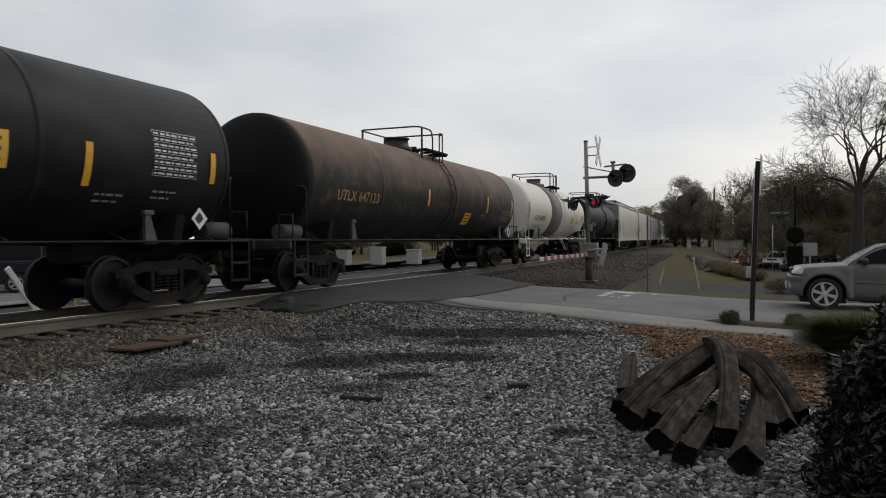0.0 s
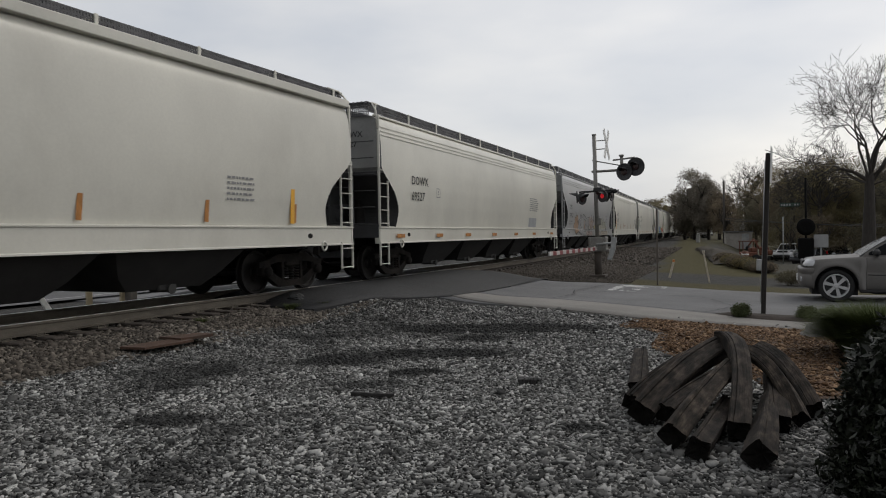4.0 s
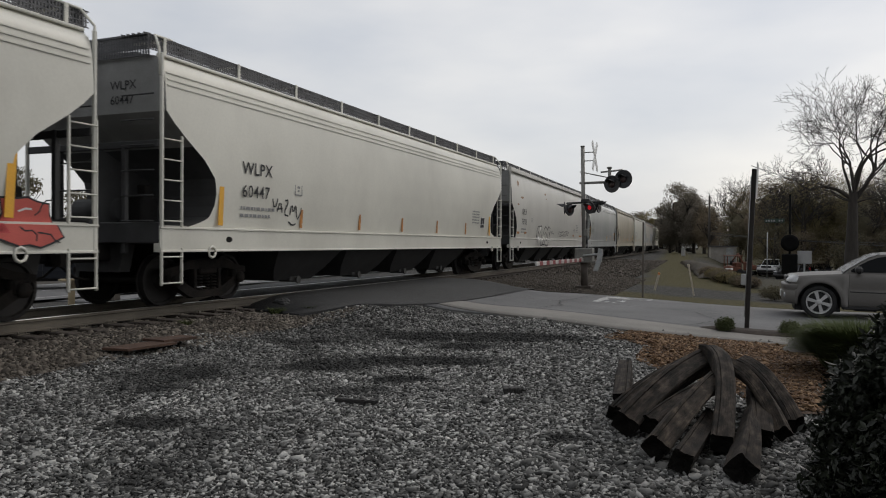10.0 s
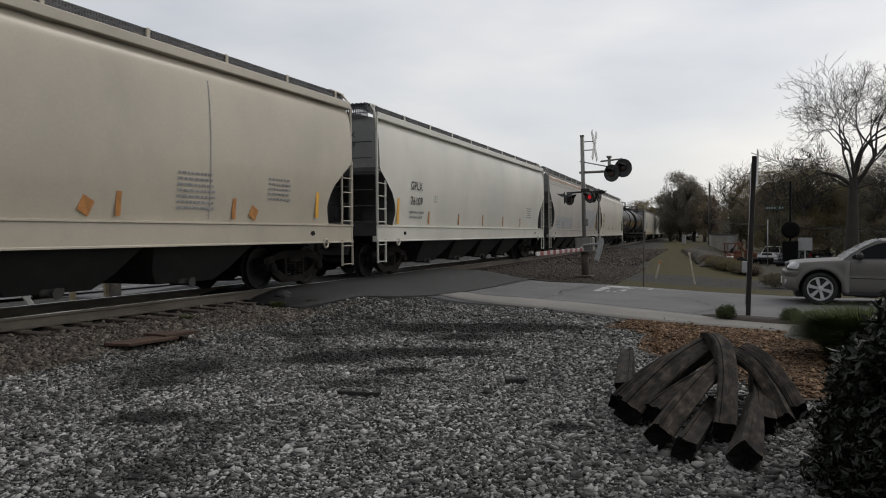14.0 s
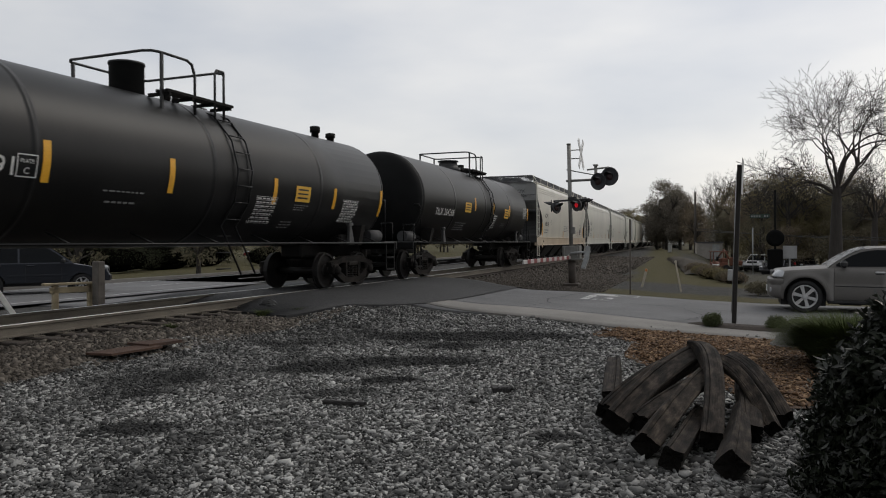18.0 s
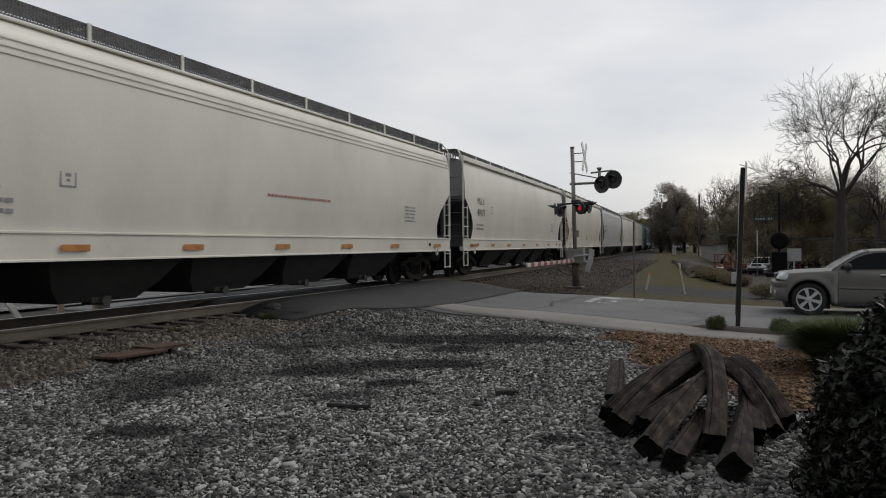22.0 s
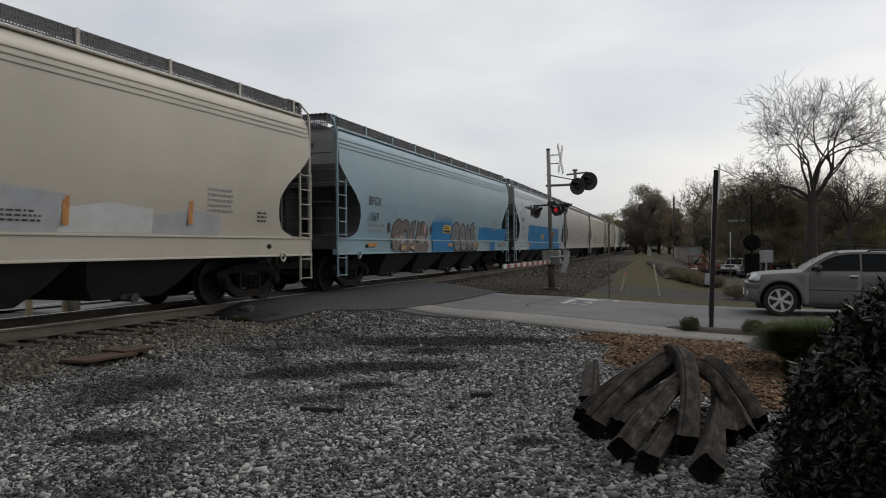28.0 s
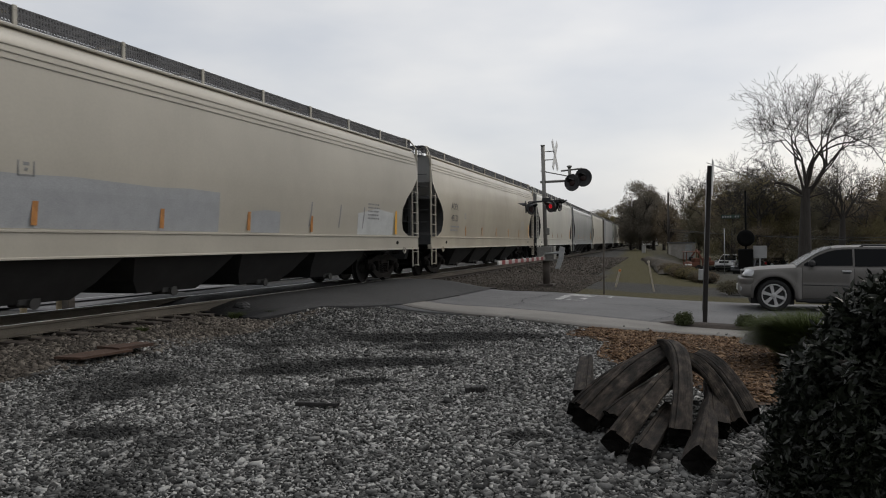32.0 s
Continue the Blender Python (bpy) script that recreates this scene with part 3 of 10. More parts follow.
def truck_mesh():
    """Cast side frames with open windows, springs, bolster and brake gear of one truck about its centre, rail at 0."""
    ms = Mesh()
    for sx in (1, -1):
        x0, x1 = (0.94, 1.09) if sx > 0 else (-1.09, -0.94)
        top = [(-1.12, 0.55), (-0.52, 0.65), (0.52, 0.65), (1.12, 0.55), (1.12, 0.67), (0.80, 0.72), (0.50, 0.82), (-0.50, 0.82), (-0.80, 0.72), (-1.12, 0.67)]
        ms.prism(top, 0, x0, x1)
        for k in (1, -1):
            diag = [(0.36, 0.13), (0.50, 0.15), (0.98, 0.42), (0.98, 0.55), (0.84, 0.52), (0.36, 0.28)]
            ms.prism([(k * y, z) for y, z in (diag if k > 0 else diag[::-1])], 0, x0, x1)
            ms.box((sx * 1.015, k * 0.335, 0.46), (0.16, 0.09, 0.40), 0.012)
            ms.box((sx * 1.02, k * 0.89, 0.50), (0.19, 0.30, 0.26), 0.04)
            ms.lathe([(0.0, 0.11), (0.10, 0.11), (0.13, 0.075), (0.14, 0.02)] if sx > 0 else [(-0.14, 0.02), (-0.13, 0.075), (-0.10, 0.11), (0.0, 0.11)], 0, (sx * 1.07, k * 0.89, 0.46), 14)
            # brake shoes and hangers against the treads
            ms.box((sx * 0.75, k * 0.42, 0.40), (0.12, 0.10, 0.34), 0.03)
        ms.prism([(-0.42, 0.12), (0.42, 0.12), (0.42, 0.26), (-0.42, 0.26)], 0, x0, x1)
        for k in (-0.19, 0.0, 0.19):
            for r in range(5):
                ms.tube((sx * 1.02, k, 0.265 + 0.058 * r), (sx * 1.02, k, 0.295 + 0.058 * r), 0.082, 8)
        ms.box((sx * 1.03, 0, 0.61), (0.18, 0.50, 0.12), 0.03)
    ms.box((0, 0, 0.60), (2.0, 0.36, 0.26), 0.03)
    ms.box((0, 0, 0.80), (0.7, 0.5, 0.16), 0.03)
    for w in (-0.36, 0.36):
        ms.box((0, w, 0.36), (1.75, 0.10, 0.12), 0.02)
        ms.prism([(0.30, -0.7), (0.34, -0.7), (0.34, 0.7), (0.30, 0.7), (0.22, 0.0)], 1, w - 0.03, w + 0.03)
    ms.path([(0.35, -0.36, 0.4), (0.42, 0.0, 0.9), (0.38, 0.36, 0.4)], 0.03)
    ms.tube((0.3, -0.36, 0.5), (0.3, 0.36, 0.5), 0.03, 6)
    return ms


def wheel_mesh():
    ms = Mesh()
    prof = [(-0.07, 0.20), (-0.07, 0.40), (-0.085, 0.42), (-0.085, 0.483), (-0.055, 0.483), (-0.05, 0.457), (0.055, 0.452), (0.06, 0.40), (0.02, 0.38), (0.01, 0.17), (0.07, 0.15), (0.07, 0.09)]
    ms.lathe(prof, 0, n=22, smooth=False)
    return ms


TRUCK = truck_mesh().data("truck_frame", STEEL_TRUCK)
WHEEL_ME = wheel_mesh().data("wheel", WHEEL)
AXLE = Mesh().tube((-0.78, 0, 0), (0.78, 0, 0), 0.08, 10).data("axle", WHEEL)


def add_truck(car, y):
    tr = part("truck", TRUCK, STEEL_TRUCK, car, "grimy cast steel truck")
    tr.location = (0, y, 0)
    for w in (-0.89, 0.89):
        for x, turn in ((0.753, 0), (-0.753, math.pi)):
            o = part("wheel", WHEEL_ME, WHEEL, tr)
            o.location, o.rotation_euler = (x, w, 0.457), (0, 0, turn)
        o = part("axle", AXLE, WHEEL, tr)
        o.location = (0, w, 0.457)


def coupler_mesh():
    ms = Mesh()
    ms.box((0, -0.35, 0.87), (0.16, 0.7, 0.17), 0.03)
    ms.prism([(0.0, -0.12), (0.24, -0.17), (0.34, -0.1), (0.3, 0.05), (0.22, 0.16), (0.02, 0.15)][::-1], 2, 0.74, 1.0)
    ms.path([(0.25, -0.1, 0.8), (0.3, 0.2, 0.55), (0.22, 0.55, 0.5)], 0.022)
    return ms


COUPLER = coupler_mesh().data("coupler", STEEL_TRUCK)


def ladder(ms, x, y0, y1, z0, z1, n, r=0.014, stiles=True):
    """Rungs along y in the plane x, between two stiles."""
    if stiles:
        for y in (y0, y1):
            ms.box((x, y, (z0 + z1) / 2), (0.05, 0.035, z1 - z0), 0.008)
    for k in range(n):
        z = z0 + 0.12 + (z1 - z0 - 0.2) * k / max(1, n - 1)
        ms.tube((x + 0.02, y0, z), (x + 0.02, y1, z), r, 6)
    return ms


MESH_CACHE = {}


def cached(key, make, mat):
    k = (key, mat.name)
    if k not in MESH_CACHE:
        MESH_CACHE[k] = make().data(key if isinstance(key, str) else str(key[0]), mat)
    return MESH_CACHE[k]


def text_mesh(body, size, mat, spacing=1.0):
    """Stencilled letters as a flat mesh that lies in the side's plane: x along the car, y up."""
    key = ("lettering", body, round(size, 3), mat.name)
    if key in MESH_CACHE:
        return MESH_CACHE[key]
    cu = bpy.data.curves.new("lettering", "FONT")
    cu.body, cu.size, cu.space_character, cu.resolution_u = body, size, spacing, 2
    cu.extrude, cu.offset = 0.0, 0.0 if "M" in body else 0.008 * size
    tmp = bpy.data.objects.new("lettering", cu)
    me = bpy.data.meshes.new_from_object(tmp)
    bpy.data.objects.remove(tmp)
    me.materials.clear()
    me.materials.append(mat)
    MESH_CACHE[key] = me
    return me


def stencil(car, body, y, z, size, mat=None, lean=None, name="lettering", spacing=1.05):
    """Letters on the side that faces the lot, reading towards +y; y and z are their lower left corner."""
    mat = mat or INK
    o = part(name, text_mesh(body, size, mat, spacing), mat, car)
    x0, x1 = shell_width(z), shell_width(z + size * 0.7)
    tilt = math.atan2(x0 - x1, size * 0.7) if lean is None else lean
    o.matrix_basis = Matrix.Translation((max(x0, x1) + 0.012, y, z)) @ Matrix.Rotation(-tilt, 4, "Y") @ Matrix(((0, 0, 1, 0), (1, 0, 0, 0), (0, 1, 0, 0), (0, 0, 0, 1)))
    return o


BANDS = [1.0, 1.2, 1.375, 1.405, 1.6, 1.8, 2.0, 2.25, 2.5, 2.75, 3.0, 3.5, 3.85, 4.0, 4.1]


def side_x(z):
    return 1.603 if z < 1.39 else shell_width(z)


def side_patch(car, name, outline, mat, lift=0.006, label="", tank=False):
    """A painted patch on the side: an outline of (y, z) points laid on to the curved sheet."""
    bm = bmesh.new()
    bm.faces.new([bm.verts.new((0, y, z)) for y, z in outline])
    for z in BANDS:
        bmesh.ops.bisect_plane(bm, geom=bm.verts[:] + bm.edges[:] + bm.faces[:], plane_co=(0, 0, z), plane_no=(0, 0, 1))
    bmesh.ops.triangulate(bm, faces=bm.faces[:])
    for v in bm.verts:
        v.co.x = side_x(v.co.z) + lift
    bm.normal_update()
    me = bpy.data.meshes.new(name)
    bm.to_mesh(me)
    bm.free()
    me.materials.append(mat)
    return part(name, me, mat, car, label)


def spray(color):
    return material("spray_paint_%d_%d_%d" % tuple(int(c * 99) for c in color), color, 0.55, 0.0, 0.12, 2.0, fine=0.08)


SPRAY_BLACK = material("black_spray_paint", (0.022, 0.022, 0.025), 0.55, vary=0.2)


def ribbon(pts, w):
    """A flat stroke of width w round a polyline, as an outline."""
    left, right = [], []
    for i, (y, z) in enumerate(pts):
        a, b = pts[max(0, i - 1)], pts[min(len(pts) - 1, i + 1)]
        d = math.hypot(b[0] - a[0], b[1] - a[1]) or 1
        n = (-(b[1] - a[1]) / d * w / 2, (b[0] - a[0]) / d * w / 2)
        left.append((y + n[0], z + n[1]))
        right.append((y - n[0], z - n[1]))
    return left + right[::-1]


def graffiti(car, y0, y1, z0, z1, colors, seed, n=6, spiky=0.35, filled=True, line=0.05, fold=True):
    """A band of sprayed letter-like shapes: coloured fields with black contours and inner strokes. It spells nothing."""
    rnd = random.Random(seed)
    w = (y1 - y0) / n
    th = part("graffiti", Mesh(), SPRAY_BLACK, car, "sprayed graffiti piece")
    for i in range(n):
        cy, cz = y0 + (i + 0.5) * w + rnd.uniform(-0.05, 0.05) * w, (z0 + z1) / 2 + rnd.uniform(-0.04, 0.04)
        hw, hh = w * rnd.uniform(0.52, 0.62), (z1 - z0) / 2 * rnd.uniform(0.85, 1.0)
        pts = []
        m = 16
        spikes = [rnd.randrange(m) for _ in range(3)]
        for k in range(m):
            a = 2 * math.pi * k / m
            c, s = math.cos(a), math.sin(a)
            r = (abs(c) ** 3 + abs(s) ** 3) ** (-1 / 3)
            r *= 1 + rnd.uniform(-0.13, 0.08)
            if k in spikes:
                r *= 1 + spiky * rnd.uniform(0.3, 1)
            if rnd.random() < 0.16:
                r *= 0.72
            pts.append((cy + c * r * hw * 0.86, max(z0 - 0.02, cz + s * r * hh * 0.9)))
        out = [(cy + (y - cy) * (1 + line / hw), cz + (z - cz) * (1 + line / hh)) for y, z in pts]
        out = [(y, max(1.0, z)) for y, z in out]
        pts = [(y, max(1.03, z)) for y, z in pts]
        if filled:
            side_patch(th, "contour", out, SPRAY_BLACK, 0.006)
            side_patch(th, "field", pts, spray(colors[i % len(colors)]), 0.010)
        else:
            side_patch(th, "contour", ribbon(out + out[:1], line), SPRAY_BLACK, 0.006)
        for k in range(3 if filled else 2):
            p = []
            a = rnd.uniform(0, 6.28)
            y, z = cy + rnd.uniform(-0.35, 0.35) * hw, cz + rnd.uniform(-0.4, 0.4) * hh
            for q in range(5):
                p.append((y, max(1.05, z)))
                a += rnd.uniform(-0.9, 0.9)
                y, z = y + math.cos(a) * hw * 0.24, z + math.sin(a) * hh * 0.24
            side_patch(th, "stroke", ribbon(p, line * 0.7), SPRAY_BLACK, 0.013)
        if filled and rnd.random() < 0.8:
            y, z = cy - hw * 0.3, cz + hh * 0.45
            side_patch(th, "highlight", ribbon([(y, z), (y + hw * 0.25, z + hh * 0.12), (y + hw * 0.45, z + hh * 0.1)], line * 0.9), INK_WHITE, 0.013)
    return th


def blotch(car, y, z, ry, rz, mat, seed, name="rust_stain", lift=0.004):
    rnd = random.Random(seed)
    pts = []
    for k in range(14):
        a = 2 * math.pi * k / 14
        r = rnd.uniform(0.6, 1.15)
        pts.append((y + math.cos(a) * ry * r, z + math.sin(a) * rz * r))
    return side_patch(car, name, pts, mat, lift)


def bars(car, y, z, w, h, rows, mat, lean=None, name="small_print"):
    """Rows of print too small to read."""
    ms = Mesh()
    rnd = random.Random(int(abs(y) * 100 + abs(z) * 10 + rows))
    for r in range(rows):
        zz = z + h - (r + 0.5) * h / rows
        yy = y
        while yy < y + w * rnd.uniform(0.8, 1.0):
            l = rnd.uniform(0.04, 0.13)
            x = shell_width(zz) + 0.011
            t = h / rows * 0.22
            ms.add([(x, yy, zz - t), (x, min(yy + l, y + w), zz - t), (x, min(yy + l, y + w), zz + t), (x, yy, zz + t)], [(0, 1, 2, 3)])
            yy += l + 0.03
    return part(name, ms, mat, car)


def build_hopper(name, length, paint, spec):
    """A covered hopper, centre at the middle of the car on the rail's top; +y is its trailing end, +x faces the lot."""
    half = length / 2 - HALF_GAP
    style = spec.get("style", 0)
    car = thing("covered_hopper_car", spec["label"], "freight car", "cars of the train")
    k = round(half, 2)
    body_key, slope_key = ("body", k, style), ("slope_sheet", k, style)
    dark = spec.get("end_paint", END_PAINT)
    if (body_key, paint.name) not in MESH_CACHE:
        b, s, e = hopper_shell(half, style)
        MESH_CACHE[(body_key, paint.name)] = b.data("body", paint)
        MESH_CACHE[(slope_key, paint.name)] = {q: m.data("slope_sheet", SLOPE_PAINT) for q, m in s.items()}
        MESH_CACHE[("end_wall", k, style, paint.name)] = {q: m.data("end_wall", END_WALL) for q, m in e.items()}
    part("body", MESH_CACHE[(body_key, paint.name)], paint, car)
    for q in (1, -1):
        part("slope_sheet", MESH_CACHE[(slope_key, paint.name)][q], SLOPE_PAINT, car, "sloped end sheet with the recess's shade in its colour")
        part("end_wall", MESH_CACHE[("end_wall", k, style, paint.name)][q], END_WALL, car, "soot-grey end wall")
    # side sills
    sill_mat = spec.get("sill", paint)

    def sill():
        ms = Mesh()
        poly = [(1.44, 0.98), (1.60, 0.98), (1.60, 1.005), (1.575, 1.02), (1.575, 1.36), (1.60, 1.375), (1.60, 1.40), (1.44, 1.43)]
        ms.prism([(z, x) for x, z in poly], 1, -half, half)
        return ms
    for sx in (1, -1):
        o = part("side_sill", cached(("side_sill", k), sill, sill_mat), sill_mat, car)
        if sx < 0:
            o.rotation_euler = (0, 0, math.pi)

    # roof-edge weld lines and walkway
    def seams():
        ms = Mesh()
        for z in (3.76, 3.86, 3.97):
            for sx in (1, -1):
                ms.box((sx * (shell_width(z) + 0.006), 0, z), (0.026, 2 * half - 0.3, 0.022))
        return ms
    ribbed = style == 0 or spec.get("ribbed")
    if ribbed:
        part("roof_seam", cached(("roof_seam", k), seams, paint), paint, car)

    def rim():
        ms = Mesh()
        for sx in (1, -1):
            if not ribbed:
                ms.box((sx * 1.51, 0, 4.29), (0.16, 2 * half - 0.15, 0.17), 0.012)
            else:
                ms.box((sx * 1.40, 0, 4.275), (0.10, 2 * half - 0.25, 0.05), 0.012)
        return ms
    part("roof_rim", cached(("roof_rim", k, bool(ribbed)), rim, paint), paint, car)

    def board():
        ms = Mesh()
        m = int(half * 2 / 0.055)
        for sx in (1, -1):
            for j in range(5):
                ms.box((sx * (0.78 + 0.12 * j), 0, 4.60), (0.035, 2 * half + 0.1, 0.035))
            n = int(half * 2 / 0.33)
            for i in range(n + 1):
                ms.box((sx * 1.02, -half + 2 * half * i / n, 4.598), (0.58, 0.02, 0.022))
            for z in (4.36, 4.44, 4.52, 4.60):
                ms.box((sx * 1.31, 0, z), (0.012, 2 * half + 0.1, 0.018))
            for i in range(m + 1):
                ms.box((sx * 1.31, -half + 2 * half * i / m, 4.48), (0.012, 0.028, 0.24))
            # step across the car's end, with its skirt
            for j in range(6):
                ms.box((0, sx * (half - 0.03 - 0.12 * j), 4.60), (2.62, 0.04, 0.035))
            for z in (4.26, 4.37, 4.49, 4.60):
                ms.box((0, sx * (half - 0.03), z), (2.62, 0.012, 0.02))
            for i in range(46):
                ms.box((-1.29 + 2.58 * i / 45, sx * (half - 0.03), 4.43), (0.034, 0.012, 0.36))
        return ms
    part("running_board", cached(("running_board", k), board, GRATING), GRATING, car, "dark grated roof walkway")

    def bracket():
        return Mesh().box((1.33, 0, 4.44), (0.03, 0.07, 0.36), 0.006).box((1.0, 0, 4.56), (0.7, 0.06, 0.03))
    for sx in (1, -1):
        for i in range(10):
            o = part("walkway_bracket", cached("walkway_bracket", bracket, paint), paint, car)
            o.matrix_basis = pose(0, -half + 0.35 + (2 * half - 0.7) * i / 9, 0, 0, 0, 0 if sx > 0 else 180)

    def hatch():
        ms = Mesh()
        ms.box((0, 0, 4.46), (0.9, 2 * half - 1.2, 0.16), 0.04)
        n = 10
        for i in range(n):
            ms.box((0, -half + 1.4 + (2 * half - 2.8) * i / (n - 1), 4.56), (0.8, 0.12, 0.08), 0.02)
        return ms
    part("roof_hatch", cached(("roof_hatch", k), hatch, GRATING), GRATING, car)
    # ends: corner posts, ladders, end sills, grab irons
    for sy in (-1, 1):
        ye = sy * half

        def end_frame(sy=sy, ye=ye):
            ms = Mesh()
            for sx in (1, -1):
                ms.box((sx * 0.75, ye - sy * 0.06, 1.9), (0.09, 0.09, 1.9), 0.01)
            ms.box((0, ye - sy * 0.06, 1.30), (3.12, 0.14, 0.36), 0.02)
            ms.box((0, ye - sy * 0.05, 2.78), (3.0, 0.07, 0.12), 0.01)
            ms.prism([(0.62, -0.5), (0.62, 0.5), (1.1, 0.62), (1.1, -0.62)], 1, ye - sy * 0.3 - 0.12, ye - sy * 0.3 + 0.12)
            return ms
        part("end_frame", cached(("end_frame", k, sy), end_frame, dark), dark, car)
        for sx in (1, -1):
            o = part("corner_post", cached("corner_post", lambda: Mesh().box((0, 0, 2.62), (0.06, 0.055, 3.3), 0.010), paint), paint, car)
            o.location = (sx * 1.555, ye - sy * 0.05, 0)

        def stiles(sy=sy, ye=ye):
            ms = Mesh()
            for y in (ye - sy * 0.03, ye - sy * 0.50):
                ms.box((1.575, y, 2.165), (0.05, 0.035, 1.57), 0.008)
                ms.box((1.575, y, 0.735), (0.05, 0.035, 0.63), 0.008)
            return ms
        lad = part("ladder", cached(("ladder", k, sy), stiles, paint), paint, car)
        hoop = [(1.30, ye - sy * 0.55, 4.62), (1.34, ye - sy * 0.12, 4.60), (1.52, ye - sy * 0.02, 4.35), (1.545, ye - sy * 0.02, 3.9)]
        part("grab_hoop", cached(("grab_hoop", k, sy), lambda: Mesh().path(hoop, 0.022), paint), paint, car)
        for z in (1.50, 1.84, 2.18, 2.52, 2.86, 0.46, 0.90):
            o = part("rung", cached("rung", lambda: Mesh().tube((0, -0.235, 0), (0, 0.235, 0), 0.014, 6), paint), paint, lad)
            o.location = (1.595, ye - sy * 0.265, z)
        for z in range(6):
            o = part("grab_iron", cached("grab_iron", lambda: Mesh().tube((-0.35, 0, 0), (0.35, 0, 0), 0.013, 6), END_PAINT), END_PAINT, car)
            o.location = (1.10, ye + sy * 0.02, 1.5 + 0.42 * z)
        o = part("sill_slot", cached("sill_slot", lambda: Mesh().prism([(0.09 * math.cos(a * 0.524), 1.20 + 0.055 * math.sin(a * 0.524)) for a in range(12)], 0, 1.57, 1.579), STEEL_DARK), STEEL_DARK, car)
        o.location = (0, sy * (half - 1.75), 0)
        o = part("pull_ring", cached("pull_ring", lambda: Mesh().path([(1.6, 0.09 * math.cos(a * 0.785), 0.97 + 0.10 * math.sin(a * 0.785)) for a in range(9)], 0.022), sill_mat), sill_mat, car)
        o.location = (0, sy * (half - 1.25), 0)
        o = part("coupler", COUPLER, STEEL_TRUCK, car)
        o.location = (0, sy * (half + 0.45), 0)
        o.rotation_euler = (0, 0, 0 if sy > 0 else math.pi)
        add_truck(car, sy * (half - 1.75))
        # brake gear on the end platform
        o = part("air_reservoir", cached("air_reservoir", lambda: Mesh().tube((-0.9, 0, 1.72), (0.15, 0, 1.72), 0.21, 12), END_PAINT), END_PAINT, car)
        o.location = (0, sy * (half - 0.62), 0)
        o = part("brake_valve", cached("brake_valve", lambda: Mesh().box((0.45, 0, 1.70), (0.42, 0.4, 0.5), 0.03).box((0.5, 0.05, 2.05), (0.2, 0.2, 0.24), 0.02), STEEL_DARK), STEEL_DARK, car)
        o.location = (0, sy * (half - 0.72), 0)

    # underside: centre sill and discharge bays
    def belly():
        ms = Mesh()
        ms.box((0, 0, 0.98), (0.6, 2 * half, 0.34), 0.03)
        return ms
    part("centre_sill", cached(("centre_sill", k), belly, STEEL_DARK), STEEL_DARK, car)
    nb = spec.get("bays", 4)
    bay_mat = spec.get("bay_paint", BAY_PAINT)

    def bay():
        ms = Mesh()
        w = (2 * half - 7.0) / nb / 2
        vs = []
        for z, fx, fy in ((1.42, 1.44, w * 1.0), (0.98, 1.38, w * 0.92), (0.55, 1.05, w * 0.72), (0.30, 0.85, w * 0.52)):
            vs += [(fx, -fy, z), (fx, fy, z), (-fx, fy, z), (-fx, -fy, z)]
        fs = [(4 * i + j, 4 * i + (j + 1) % 4, 4 * i + 4 + (j + 1) % 4, 4 * i + 4 + j) for i in range(3) for j in range(4)] + [(12, 13, 14, 15)]
        ms.add(vs, [f[::-1] for f in fs])
        return ms
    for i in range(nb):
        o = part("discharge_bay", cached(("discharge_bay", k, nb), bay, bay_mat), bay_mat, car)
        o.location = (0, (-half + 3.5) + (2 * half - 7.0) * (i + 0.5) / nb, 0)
        q = part("outlet", cached("outlet", lambda: Mesh().tube((0.5, 0, 0.30), (0.98, 0, 0.30), 0.065, 10).tube((0.98, 0, 0.30), (1.01, 0, 0.30), 0.09, 10).box((0.88, 0, 0.36), (0.06, 0.42, 0.18), 0.02), OUTLET), OUTLET, o)

    # reflective strips
    def flat_strip(w, h):
        def make():
            return Mesh().box((0, 0, 0), (0.006, w, h))
        return make
    for y, z, w, h, tilt in spec.get("strips", ()):
        x = 1.606 if z < 1.4 else shell_width(z) + 0.008
        shade = YELLOW_OLD if h < 0.6 else YELLOW
        o = part("reflective_strip", cached(("reflective_strip", w, h), flat_strip(w, h), shade), shade, car)
        o.matrix_basis = Matrix.Translation((x + 0.004, y, z)) @ Matrix.Rotation(-tilt, 4, "X")
    for i, args in enumerate(spec.get("text", ())):
        stencil(car, *args)
        # the number again on the end wall
        o = part("lettering", text_mesh(args[0], 0.21, INK), INK, car)
        o.matrix_basis = Matrix.Translation((0.38, -(half - 0.1) - 0.008, 3.74 - 0.25 * i)) @ Matrix(((1, 0, 0, 0), (0, 0, -1, 0), (0, 1, 0, 0), (0, 0, 0, 1)))
        if i == 0:
            y0, z0, q = args[1] + 1.8, args[2] - 0.3, 0.28
            sq = Mesh()
            for a, b, c, d in ((0, 0, q, 0.025), (0, q - 0.025, q, q), (0, 0, 0.025, q), (q - 0.025, 0, q, q), (0.09, 0.15, 0.19, 0.2), (0.11, 0.08, 0.17, 0.12)):
                sq.add([(shell_width(z0) + 0.011, y0 + a, z0 + b), (shell_width(z0) + 0.011, y0 + c, z0 + b), (shell_width(z0) + 0.011, y0 + c, z0 + d), (shell_width(z0) + 0.011, y0 + a, z0 + d)], [(0, 1, 2, 3)])
            part("stencil_square", sq, INK_GREY, car)
    for args in spec.get("bars", ()):
        bars(car, *args)
